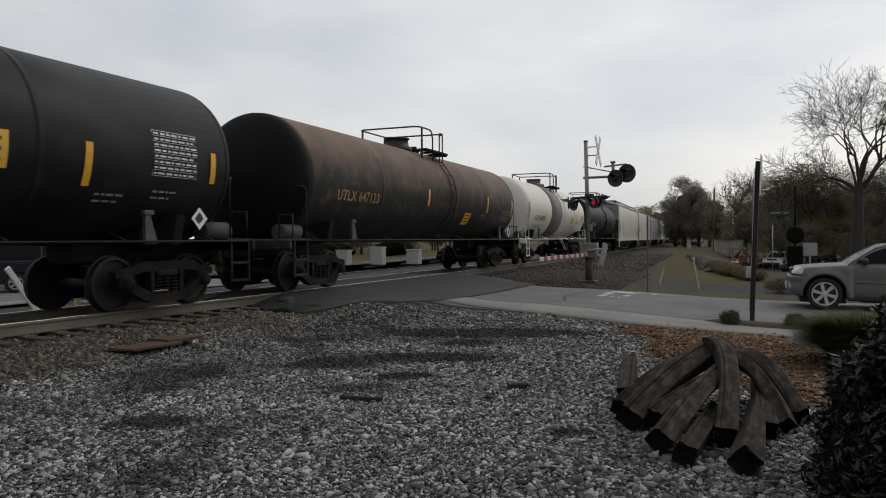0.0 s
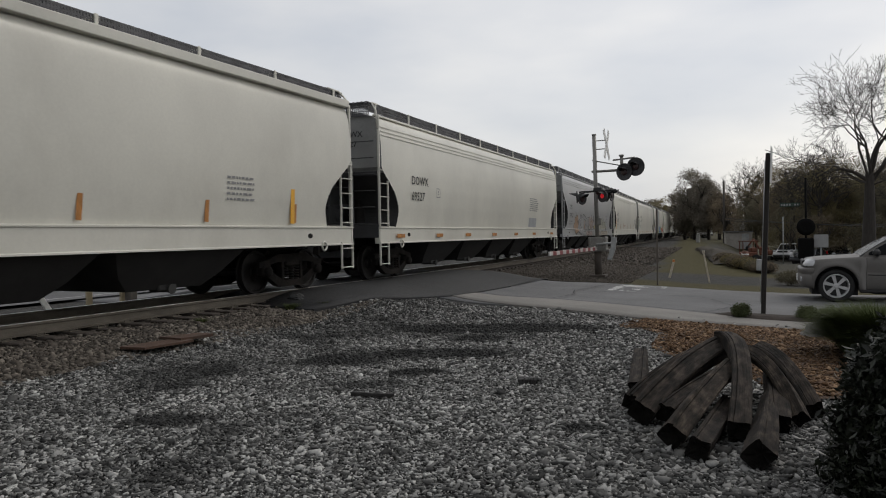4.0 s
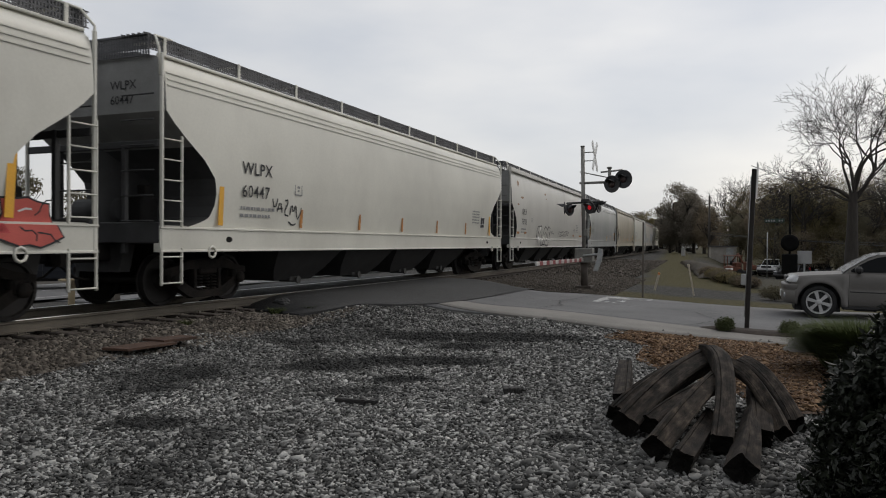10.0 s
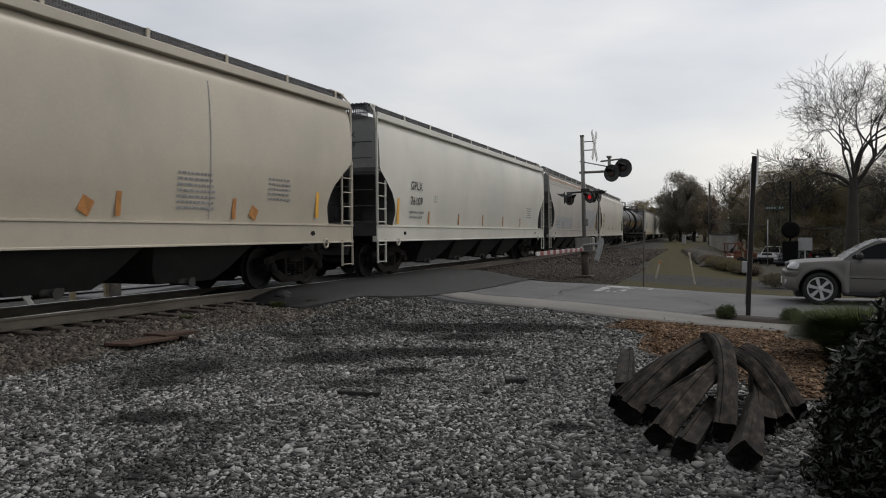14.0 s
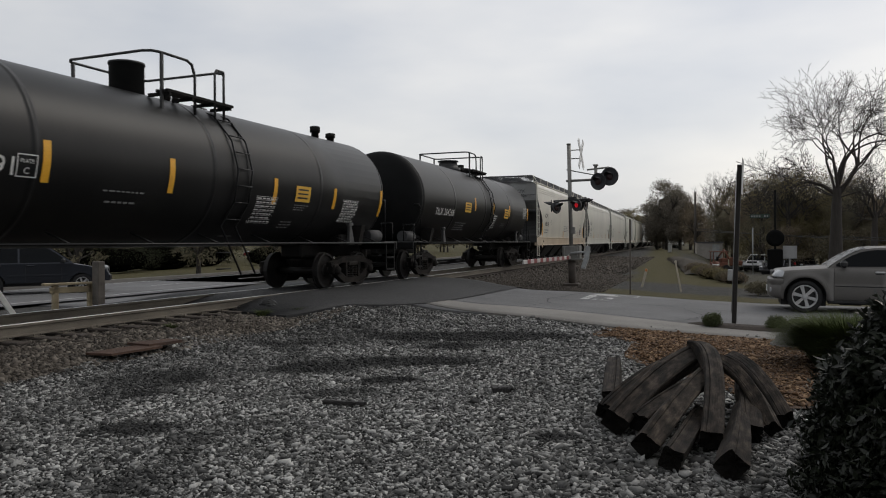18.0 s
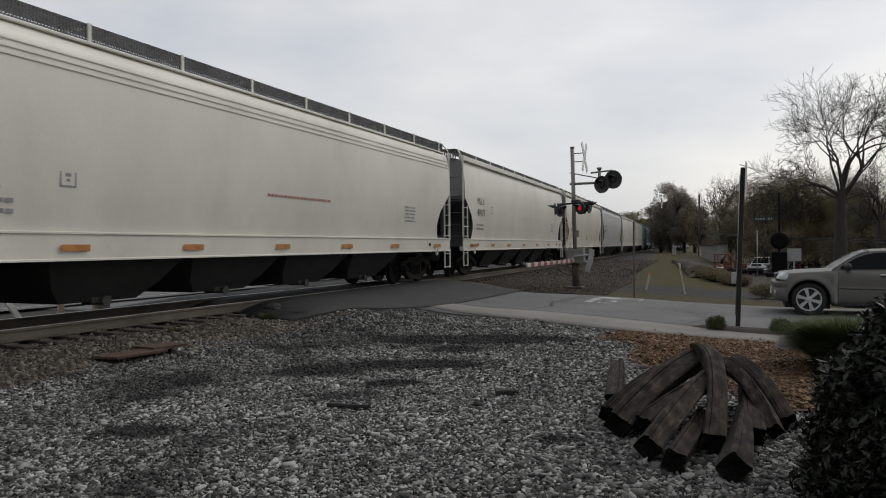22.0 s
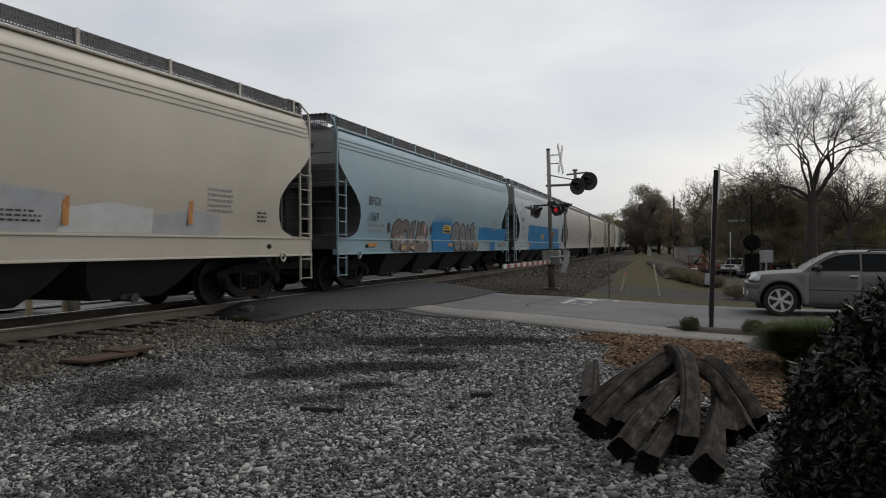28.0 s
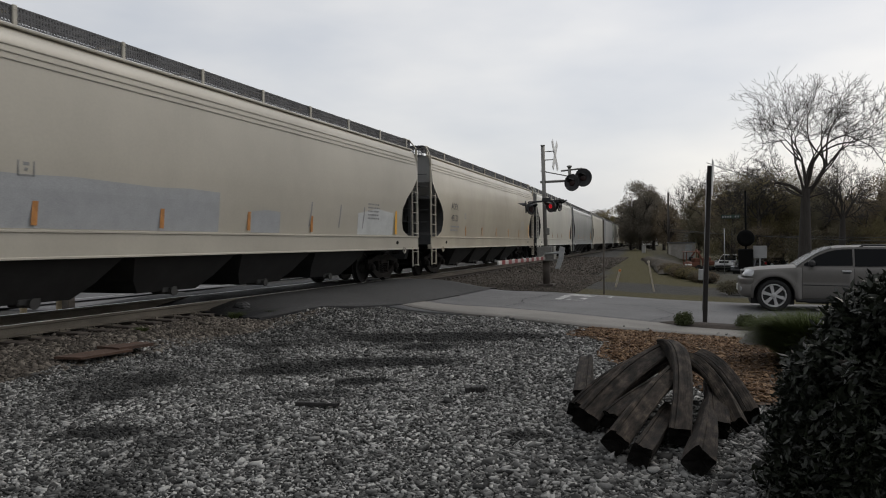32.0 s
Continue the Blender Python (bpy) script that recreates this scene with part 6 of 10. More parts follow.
# leading joint of each car at the clip's start, kind, paint, details
P_MID = car_paint("mid_grey_car_paint", (0.34, 0.345, 0.345), 0.25)
P_BEIGE = car_paint("beige_grey_car_paint", (0.43, 0.40, 0.335), 0.3)
P_DULL = car_paint("dull_grey_cream_paint", (0.385, 0.375, 0.34), 0.4)
TRAIN = [
    (-7.0, "tank", T_BLACK, dict(vents=(), label="black tank car with yellow strips and white placard", marks=[(-4, 2.0, 0.7), (0.5, 2.0, 0.7), (5.15, 2.0, 0.65), (7.8, 2.2, 0.55)], panels=[(3.45, 2.15, 0.5, 0.5)], bars=[(6.45, 2.25, 1.0, 0.75, 8), (5.4, 1.75, 0.7, 0.2, 2), (6.5, 1.85, 0.6, 0.2, 2)], diamonds=[(7.5, 1.56)])),
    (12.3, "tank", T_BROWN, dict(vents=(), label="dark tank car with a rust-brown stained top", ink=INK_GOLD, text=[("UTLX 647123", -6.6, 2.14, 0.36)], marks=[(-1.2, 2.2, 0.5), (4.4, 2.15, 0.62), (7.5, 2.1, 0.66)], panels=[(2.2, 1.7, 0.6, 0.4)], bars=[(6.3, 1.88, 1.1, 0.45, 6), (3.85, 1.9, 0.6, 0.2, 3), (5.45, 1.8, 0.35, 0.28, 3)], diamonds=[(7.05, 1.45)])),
    (30.6, "tank", T_WHITE, dict(vents=(), label="cream-white tank car with a stained grey middle band", band=(-2.5, 0.2), band_paint=T_BAND, frame=WHITE_PAINT, dome=T_BAND, ink=INK, text=[("GATX 218770", -6.1, 2.08, 0.33), ("FRA-AIP", 4.68, 2.1, 0.19)], marks=[(-7.35, 2.1, 0.75), (-3.9, 2.05, 0.5), (4.5, 2.1, 0.62), (6.98, 2.0, 0.72)], panels=[(2.95, 2.05, 0.6, 0.36)], bars=[(-5.6, 1.68, 1.6, 0.2, 2), (5.82, 2.08, 1.1, 0.5, 7), (3.2, 1.75, 1.3, 0.2, 2)], diamonds=[(6.65, 1.47)])),
    (47.8, "tank", T_BLACK, dict(vents=(), label="black tank car with white lettering and yellow strips", text=[("UTLX 678895", -6.63, 2.07, 0.35)], marks=[(-7.7, 2.1, 0.7), (-4.4, 2.15, 0.5), (-1.0, 2.1, 0.5), (5.6, 2.1, 0.5)], bars=[(6.3, 2.0, 0.9, 0.5, 5), (-3.2, 2.3, 0.5, 0.2, 2), (3.9, 1.7, 0.5, 0.3, 2)])),
    (65.6, "hopper", W, dict(label="off-white " + hop, style=1, text=id_text("DOWX", "67729", -7.4), bars=small_print(-7.4), strips=marks(6))),
    (87.2, "hopper", W, dict(art=art_decal, label="clean off-white " + hop, style=1, ribbed=True, text=id_text("DOWX", "69527", -7.6, 2.6), bars=[(4.5, 2.13, 1.4, 0.6, 7, INK_GREY)] + small_print(-7.6)[2:], strips=sill_marks())),
    (107.5, "hopper", P_MID, dict(label="grey hopper car sprayed with gold and black graffiti", art=art_outline, text=id_text("TIMX", "901821", -7.54), bars=small_print(-7.5))),
    (127.3, "hopper", W, dict(label="off-white " + hop, text=id_text("ACFX", "67527", -7.25), bars=small_print(-7.25) + [(-2.2, 1.6, 1.05, 0.2, 2, INK_RED), (7.0, 1.6, 0.5, 0.3, 4, INK_GREY)], strips=short(-4.67, -2.48, 0.23, 2.91, 5.49) + tall(-7.75))),
    (146.8, "hopper", W, dict(label="clean white " + hop, style=1, ribbed=True, text=id_text("DOWX", "69713", -7.65, 2.62, 0.36), bars=small_print(-7.6), strips=sill_marks())),
    (168.1, "hopper", W, dict(label="off-white hopper car with bright graffiti along its sill", art=art_bright, text=id_text("ACFX", "38776"), bars=small_print(), strips=tall(-7.8, 7.8))),
    (187.7, "hopper", W, dict(boxes=[(6.72, 7.15, 1.72, 2.12)], art=art_small_tag, label="off-white " + hop, text=id_text("WLPX", "60447"), bars=small_print(), strips=short(-5.1, -2.46, 0.03, 2.6, 5.2) + tall(-7.77, 7.75))),
    (207.4, "hopper", P_STONE, dict(label="grey rust-spotted hopper car with a black graffiti tag", art=art_tag, style=1, text=id_text("GPLX", "76702", -7.82), bars=small_print(-7.8) + [(4.95, 1.85, 0.6, 0.25, 3, INK_GREY)], strips=[(-8.3, 1.64, 0.4, 0.09, 0), (-7.0, 1.65, 0.3, 0.09, 0), (5.1, 1.66, 0.4, 0.09, 0), (7.6, 1.65, 0.95, 0.09, 0)])),
    (228.1, "hopper", P_SILVER, dict(label="silver-grey " + hop, text=id_text("WLPX", "58029", -7.35), bars=small_print(-7.35) + [(2.28, 1.7, 0.45, 0.18, 3, INK)], strips=[(2.0, 1.72, 0.14, 0.62, 0.08), (4.49, 1.70, 0.13, 0.5, 0.05)] + tall(-8.1, 7.35))),
    (247.3, "hopper", P_TAN, dict(label="tan-cream " + hop, style=1, welds=(-2.2, -0.2, 4.1), text=id_text("CBFX", "490228", -7.8, 2.38), bars=small_print(-7.8) + [(3.3, 1.6, 0.95, 0.7, 7, INK_GREY)], strips=short(-5.5, -3.2, -0.6, 2.06, 4.78) + [(1.46, 1.62, 0.22, 0.26, 0.5), (5.37, 1.6, 0.22, 0.24, 0.5), (7.6, 1.9, 0.12, 0.7, 0.08)])),
    (266.9, "hopper", W, dict(label="off-white " + hop, style=1, text=id_text("GPLX", "76109", -7.1), bars=small_print(-7.1), strips=short(-5.65, -3.0, -0.4, 2.2, 4.8) + tall(-7.9))),
    (286.5, "hopper", P_RUSTGREY, dict(art=art_rust, label="rust-streaked grey " + hop, bars=small_print(), strips=marks(5))),
    (305.8, "hopper", CR, dict(label="cream " + hop, text=id_text("UTCX", "49804"), bars=small_print() + [(-2.45, 1.48, 1.2, 0.2, 2, INK_GREY), (0.8, 1.5, 0.8, 0.14, 2, INK_GREY), (-4.4, 1.5, 0.5, 0.16, 2, INK_GREY)], strips=short(-3.09, -0.03, 2.9, 5.33) + tall(-7.7))),
    (325.15, "tank", T_SATIN, dict(tall_dome=True, barrel=(1.44, 2.54), dome_at=-0.4, vents=(5.7, 6.5), plates=[(-4.10, 2.10)], label="gloss black tank car with yellow panels", text=[("GATX 207191", -6.35, 2.12, 0.365)], marks=[(-3.7, 2.05, 0.6), (-1.2, 2.05, 0.6), (1.9, 2.0, 0.55), (4.4, 2.0, 0.5), (6.9, 1.9, 0.7)], panels=[(2.75, 2.1, 0.6, 0.35)], bars=[(-2.6, 1.98, 1.1, 0.07, 1), (-2.5, 1.80, 0.75, 0.09, 1), (1.35, 1.6, 0.75, 0.55, 7), (2.75, 1.9, 0.6, 0.15, 3), (4.9, 1.7, 0.8, 0.55, 9), (2.5, 1.5, 0.5, 0.18, 3)])),
    (342.0, "tank", T_SATIN, dict(vents=(0.95, 1.6), label="black tank car with yellow panels and white lettering", text=[("TILX 264268", -5.6, 2.1, 0.33)], marks=[(-1.45, 2.36, 0.5), (1.05, 2.32, 0.48), (3.55, 2.3, 0.48), (6.95, 2.2, 0.6)], panels=[(-2.6, 2.28, 0.7, 0.36), (2.8, 2.2, 0.66, 0.4)], bars=[(1.1, 1.75, 0.6, 0.55, 6), (6.1, 2.28, 0.66, 0.5, 7), (-3.3, 1.6, 1.4, 0.32, 4), (2.6, 1.8, 0.7, 0.2, 3)])),
    (358.4, "hopper", CR, dict(boxes=[(5.95, 6.5, 1.62, 2.05)], sill=P_RUSTSILL, label="cream " + hop, text=id_text("ACFX", "456308"), bars=small_print() + [(-0.87, 1.75, 1.5, 0.4, 4, INK_GREY), (-1.0, 1.1, 2.2, 0.2, 3, INK_GREY)], strips=[(-0.96, 1.67, 0.12, 0.6, 0.1), (2.31, 1.67, 0.12, 0.55, 0.08), (4.95, 1.66, 0.1, 0.42, 0.08)] + tall(-7.8, 7.5))),
    (377.9, "hopper", W, dict(label="off-white " + hop, text=id_text("WLPX", "60407", -7.25), bars=small_print(-7.25), strips=short(-1.48, 1.74, 4.7, 7.77) + [(-4.66, 1.72, 0.12, 0.6, 0.1)])),
    (397.3, "hopper", W, dict(label="white " + hop, style=1, ribbed=True, text=id_text("MLLX", "10996", -7.65, 2.35), bars=small_print(-7.6) + [(-0.9, 2.18, 2.8, 0.12, 1, INK_RED)], strips=sill_marks())),
    (417.5, "hopper", W, dict(label="clean white " + hop, style=1, text=id_text("MLLX", "97673", -7.7, 2.72, 0.36), bars=[(-7.7, 1.72, 1.0, 0.3, 2, INK_GREY)] + small_print(-7.7)[1:], strips=sill_marks() + [(-8.1, 1.17, 0.9, 0.10, 0.0)])),
    (437.4, "hopper", CR, dict(label="cream-white " + hop, style=1, bay_paint=P_DULL, text=id_text("CEFX", "54334", -7.43), bars=small_print(-7.4), strips=short(-5.43, -2.25, 0.17, 2.8, 5.4) + tall(-7.98, 7.98))),
    (457.4, "hopper", P_GREY, dict(label="light grey " + hop, text=id_text("WFRX", "884287", -7.71, 2.66, 0.40), bars=small_print(-7.7), strips=sill_marks())),
    (477.6, "hopper", W, dict(label="off-white " + hop, style=1, text=id_text("CEFX", "54312", -7.4), bars=small_print(-7.4), strips=marks(5) + tall(-7.9))),
    (496.9, "hopper", P_BEIGE, dict(art=art_overpaint, label="beige-grey hopper car with patches of overpainting", text=id_text("UTCX", "49755"), bars=small_print() + [(7.4, 1.7, 0.35, 0.25, 3, INK), (1.4, 1.55, 0.8, 0.2, 3, INK)], strips=[(2.61, 1.81, 0.12, 0.56, 0.08), (5.34, 1.86, 0.12, 0.5, 0.08), (-4.0, 1.8, 0.12, 0.5, 0.08)])),
    (517.3, "hopper", P_TEAL, dict(art=art_teal, label="faded teal hopper car with blue patches and graffiti", text=id_text("BFGX", "1569", -7.25, 2.36), bars=small_print(-7.2), strips=[(y, 1.24, 0.6, 0.1, 0) for y in (-7.0, -3.5, -0.05, 3.43, 7.96)])),
    (536.7, "hopper", P_PALE, dict(art=art_blue, label="pale hopper car with a large bright blue panel", text=id_text("BFGX", "1753", -7.35, 2.48), bars=small_print(-7.3), strips=[(y, 1.24, 0.6, 0.1, 0) for y in (-5.0, -1.0, 2.99, 7.09)])),
    (556.3, "hopper", P_DULL, dict(boxes=[(3.12, 3.52, 1.84, 2.22)], label="dull grey-cream " + hop, style=1, welds=(-6.0, -4.3, -2.65, -0.95, 0.75, 2.4, 4.1, 5.7), text=id_text("FMIX", "10964", -7.72, 2.44), bars=small_print(-7.7) + [(-1.1, 2.2, 1.7, 0.1, 1, INK_RED), (3.15, 1.85, 0.35, 0.32, 4, INK), (6.5, 1.95, 0.3, 0.4, 5, INK_GREY)], strips=[(-2.39, 1.82, 0.13, 0.58, 0.12), (1.61, 1.79, 0.11, 0.46, 0.1), (5.75, 1.75, 0.1, 0.42, 0.1)])),
    (575.7, "hopper", P_BEIGE, dict(art=art_patches, label="beige-grey hopper car with overpainted patches", text=id_text("HLTX", "6165"), bars=small_print(), strips=marks(4))),
    (596.3, "hopper", P_TAN, dict(label="tan-cream " + hop, text=id_text("ACFX", "48120"), bars=small_print(), strips=marks(5))),
]
for i in range(18):
    TRAIN.append((616.5 + 20.0 * i, "hopper", (P_WHITE, P_SILVER, P_CREAM, P_GREY, P_WHITE, P_TAN)[i % 6], dict(label=("off-white ", "silver-grey ", "cream ", "light grey ", "off-white ", "tan ")[i % 6] + hop, strips=marks(4))))

CARS = []
for (s0, kind, paint, spec), nxt in zip(TRAIN, [c[0] for c in TRAIN[1:]] + [TRAIN[-1][0] + 20.0]):
    length = nxt - s0
    length = round(length * 5) / 5
    ob = (build_tank if kind == "tank" else build_hopper)(kind, length, paint, spec)
    CARS.append((ob, (s0 + nxt) / 2, length, paint))


# ---- level crossing signal ----
RED_LENS = material("lit_red_signal_lens", (0.70, 0.02, 0.03), 0.3, emit=0.38)
DARK_LENS = material("dark_red_signal_lens", (0.035, 0.016, 0.016), 0.35)
LAMP_BLACK = material("weathered_lamp_black", (0.034, 0.034, 0.036), 0.6, vary=0.25)
RED_SHEET = material("red_reflective_sheet", (0.20, 0.025, 0.028), 0.45, vary=0.1)


def build_signal():
    """Mast with crossbuck, a cantilevered pair of lamps, two lower clusters, gate mechanism and lowered gate arm."""
    base = Vector((-5.43, 25.75, ground_height(-5.43, 25.75)))
    lean = Matrix.Rotation(radians(-1.2), 4, "Y") @ Matrix.Rotation(0, 4, "X")
    th = thing("crossing_signal", "grey level-crossing signal mast with lamps, crossbuck and lowered gate", "crossing signal", m=Matrix.Translation(base) @ lean)
    H = 5.0
    part("mast", Mesh().tube((0, 0, 0.8), (0, 0, H), 0.07, 14).tube((0, 0, H), (0, 0, H + 0.04), 0.08, 14), ALUM_DULL, th)
    foot = Mesh().tube((0, 0, 0), (0, 0, 0.95), 0.13, 14).box((0, 0, 0.04), (0.55, 0.55, 0.08), 0.01)
    for a in range(4):
        foot.tube((0.2 * math.cos(a * 1.57 + 0.78), 0.2 * math.sin(a * 1.57 + 0.78), 0.05), (0.2 * math.cos(a * 1.57 + 0.78), 0.2 * math.sin(a * 1.57 + 0.78), 0.15), 0.02, 6)
    part("base", foot, material("rust_stained_mast_base", (0.075, 0.062, 0.052), 0.8, vary=0.3, grime=0.5, grime_color=(0.035, 0.028, 0.022)), th, "rust-stained mast base")
    # crossbuck faces the street traffic
    cross = Mesh()
    for a in (55, -55):
        cross.box((0.42, 0.05, H - 0.35), (0.02, 0.2, 1.2), 0.004, Matrix.Rotation(radians(-3), 3, "Z") @ Matrix.Rotation(radians(a - 90 if a < 0 else a - 90), 3, "X") @ Matrix.Rotation(0, 3, "Z"))
    part("crossbuck", cross, WHITE_PAINT, th, "white crossbuck boards seen nearly edge-on")
    for zz in (H - 0.2, H - 0.5):
        part("bracket", Mesh().tube((0, 0, zz), (0.42, 0.05, zz), 0.018, 6), ALUM_DULL, th)
    # upper pair on a short cantilever
    up = Mesh().tube((-0.12, 0, 3.72), (1.05, -0.1, 3.70), 0.045, 10).tube((-0.1, 0, 4.12), (0.95, -0.1, 3.85), 0.02, 8)
    up.tube((0.95, -0.1, 3.62), (0.95, -0.1, 4.2), 0.055, 10).tube((0.65, -0.1, 4.06), (1.4, -0.12, 4.1), 0.03, 8)
    up.box((0.95, -0.1, 4.2), (0.16, 0.16, 0.06), 0.01)
    part("cantilever", up, ALUM_DULL, th)

    def lamp(c, facing, lit, rad, name="lamp"):
        m = Vector(facing).to_track_quat("Z", "Y").to_matrix().to_4x4()
        b = Mesh().lathe([(-0.20, 0.05), (-0.19, 0.10), (-0.04, 0.12), (-0.02, rad), (0.0, rad), (0.015, rad - 0.012), (0.0, rad - 0.03), (0.0, 0.13)], 2, n=28)
        n = 12
        for i in range(n):
            a0, a1 = math.pi * (0.1 + 0.8 * i / n), math.pi * (0.1 + 0.8 * (i + 1) / n)
            for r, o in ((0.155, 0), (0.148, 1)):
                q = [(r * math.cos(a0), r * math.sin(a0), 0), (r * math.cos(a1), r * math.sin(a1), 0), (r * math.cos(a1), r * math.sin(a1), 0.28 * math.sin(a1)), (r * math.cos(a0), r * math.sin(a0), 0.28 * math.sin(a0))]
                b.add(q if o else q[::-1], [(0, 1, 2, 3)])
        ob = part(name, b, LAMP_BLACK, th, "black signal lamp with hood")
        ob.matrix_basis = Matrix.Translation(c) @ m
        part("lens", Mesh().lathe([(0.006, 0.125 if not lit else 0.085), (0.02, 0.09 if not lit else 0.06), (0.028, 0.02)], 2, n=20), RED_LENS if lit else DARK_LENS, ob, "lit red lens" if lit else "dark red lens")
    lamp((1.04, -0.22, 3.62), (-0.35, -1, -0.05), False, 0.30)
    lamp((1.44, -0.25, 3.77), (-0.25, -1, -0.05), False, 0.32)
    lamp((0.28, -0.30, 2.83), (-0.55, -0.85, -0.05), True, 0.22)
    lamp((0.50, 0.25, 2.9), (1, -0.15, 0), False, 0.24)
    lamp((0.34, 0.1, 2.86), (1, -0.3, 0), False, 0.22)
    lamp((-0.66, -0.1, 2.85), (-1, -0.2, 0), False, 0.22)
    lamp((-0.42, -0.3, 2.78), (0.9, -0.5, 0), False, 0.22)
    low = Mesh().tube((-0.6, 0, 3.02), (0.7, 0, 3.04), 0.035, 8).tube((-0.45, -0.1, 3.0), (-0.45, -0.1, 2.85), 0.03, 8).tube((0.5, 0, 3.03), (0.5, 0, 2.85), 0.03, 8)
    low.box((0.08, 0, 3.08), (0.3, 0.2, 0.14), 0.02)
    part("lamp_arm", low, BLACK_PAINT, th)
    box = Mesh().box((0.02, 0, 1.18), (0.62, 0.42, 0.46), 0.02).box((0.02, 0, 0.93), (0.85, 0.5, 0.06), 0.01)
    for x in (-0.22, 0.24):
        box.box((x, -0.23, 1.2), (0.05, 0.06, 0.34), 0.01)
    part("gate_mechanism", box, ALUM_DULL, th, "grey gate mechanism box")
    part("junction_box", Mesh().box((0.1, -0.06, 1.95), (0.12, 0.12, 0.24), 0.01), ALUM_DULL, th)
    cw = Mesh().prism([(0.62, 0.05), (0.60, 0.20), (0.95, 0.34), (1.36, 0.40), (1.40, 0.24), (1.0, 0.18)], 1, -0.34, -0.24)
    part("counterweight_arm", Mesh().tube((0.03, -0.3, 1.15), (0.73, -0.3, 1.2), 0.04, 8), GALV, th)
    o = part("counterweight", cw, GALV, th)
    o.location = (0.33, 0, 0)
    # the lowered arm lies along the track over the near lane
    arm = part("gate_arm", Mesh().box((0, -3.2, 1.0), (0.05, 6.2, 0.115), 0.008), material("dull_white_arm_paint", (0.46, 0.45, 0.43), 0.6, vary=0.2, grime=0.4), th, "white gate arm with red bands")
    for i in range(8):
        part("red_band", Mesh().box((0, -0.75 - 0.72 * i, 1.0), (0.056, 0.34, 0.121), 0.004), RED_SHEET, arm)
    part("gate_support", Mesh().path([(0, 0.1, 1.25), (0, -0.3, 1.1), (0, -1.0, 1.0)], 0.03), ALUM_DULL, th)


WOOD_POST = material("dark_weathered_post_wood", (0.020, 0.017, 0.015), 0.85, 0.0, 0.35, 3.0, 0.5, (0.012, 0.010, 0.009), 4.0, 0.5, 40, (6, 6, 0.6))


def build_posts():
    # tall wooden post with a street sign plate seen on edge
    z0 = ground_height(-0.06, 16.75)
    th = thing("sign_post", "tall dark wooden post with an edge-on sign plate and conduit", "post", m=Matrix.Translation((-0.06, 16.75, z0)) @ Matrix.Rotation(radians(2.0), 4, "Y") @ Matrix.Rotation(radians(-6), 4, "Z"))
    part("post", Mesh().box((0, 0, 1.72), (0.088, 0.088, 3.46), 0.010), WOOD_POST, th)
    part("sign_plate", Mesh().box((0.055, 0.1, 3.2), (0.010, 0.62, 0.75), 0.003, Matrix.Rotation(radians(3), 3, "Z")), GALV, th, "bare metal sign plate seen on edge")
    part("conduit", Mesh().tube((-0.054, -0.02, 0.3), (-0.054, -0.02, 3.3), 0.008, 8), GALV, th)
    part("meter_box", Mesh().box((-0.105, -0.04, 1.1), (0.10, 0.09, 0.24), 0.012), GALV, th, "small grey meter box")
    # slim post with an edge-on sign beyond the street
    x, y = -3.15, 23.75
    th = thing("sign_post", "slim rusty metal sign post seen on edge beyond the street", "post", m=Matrix.Translation((x, y, ground_height(x, y))))
    part("post", Mesh().box((0, 0, 1.2), (0.05, 0.03, 2.4), 0.004), material("rusty_post_steel", (0.10, 0.085, 0.07), 0.8, grime=0.5), th)
    part("sign_plate", Mesh().box((0, 0.25, 2.05), (0.014, 0.5, 0.62), 0.003), GALV, th)
    # leaning utility markers in the grass
    orange = material("faded_orange_marker_plastic", (0.55, 0.20, 0.06), 0.6)
    tan = material("sun_bleached_marker_plastic", (0.48, 0.42, 0.34), 0.6, vary=0.1)
    for x, y, lean, h, top in ((-3.28, 27.9, 14, 0.62, orange), (-1.8, 26.6, -10, 1.05, tan)):
        th = thing("utility_marker", "leaning plastic utility marker stake in the grass", "marker", "utility markers", m=Matrix.Translation((x, y, ground_height(x, y) - 0.03)) @ Matrix.Rotation(radians(lean), 4, "Y"))
        part("stake", Mesh().box((0, 0, h / 2), (0.075 if top is orange else 0.05, 0.03, h), 0.006), tan, th)
        part("cap", Mesh().box((0, 0, h + 0.03), (0.085, 0.04, 0.09), 0.01), top, th)


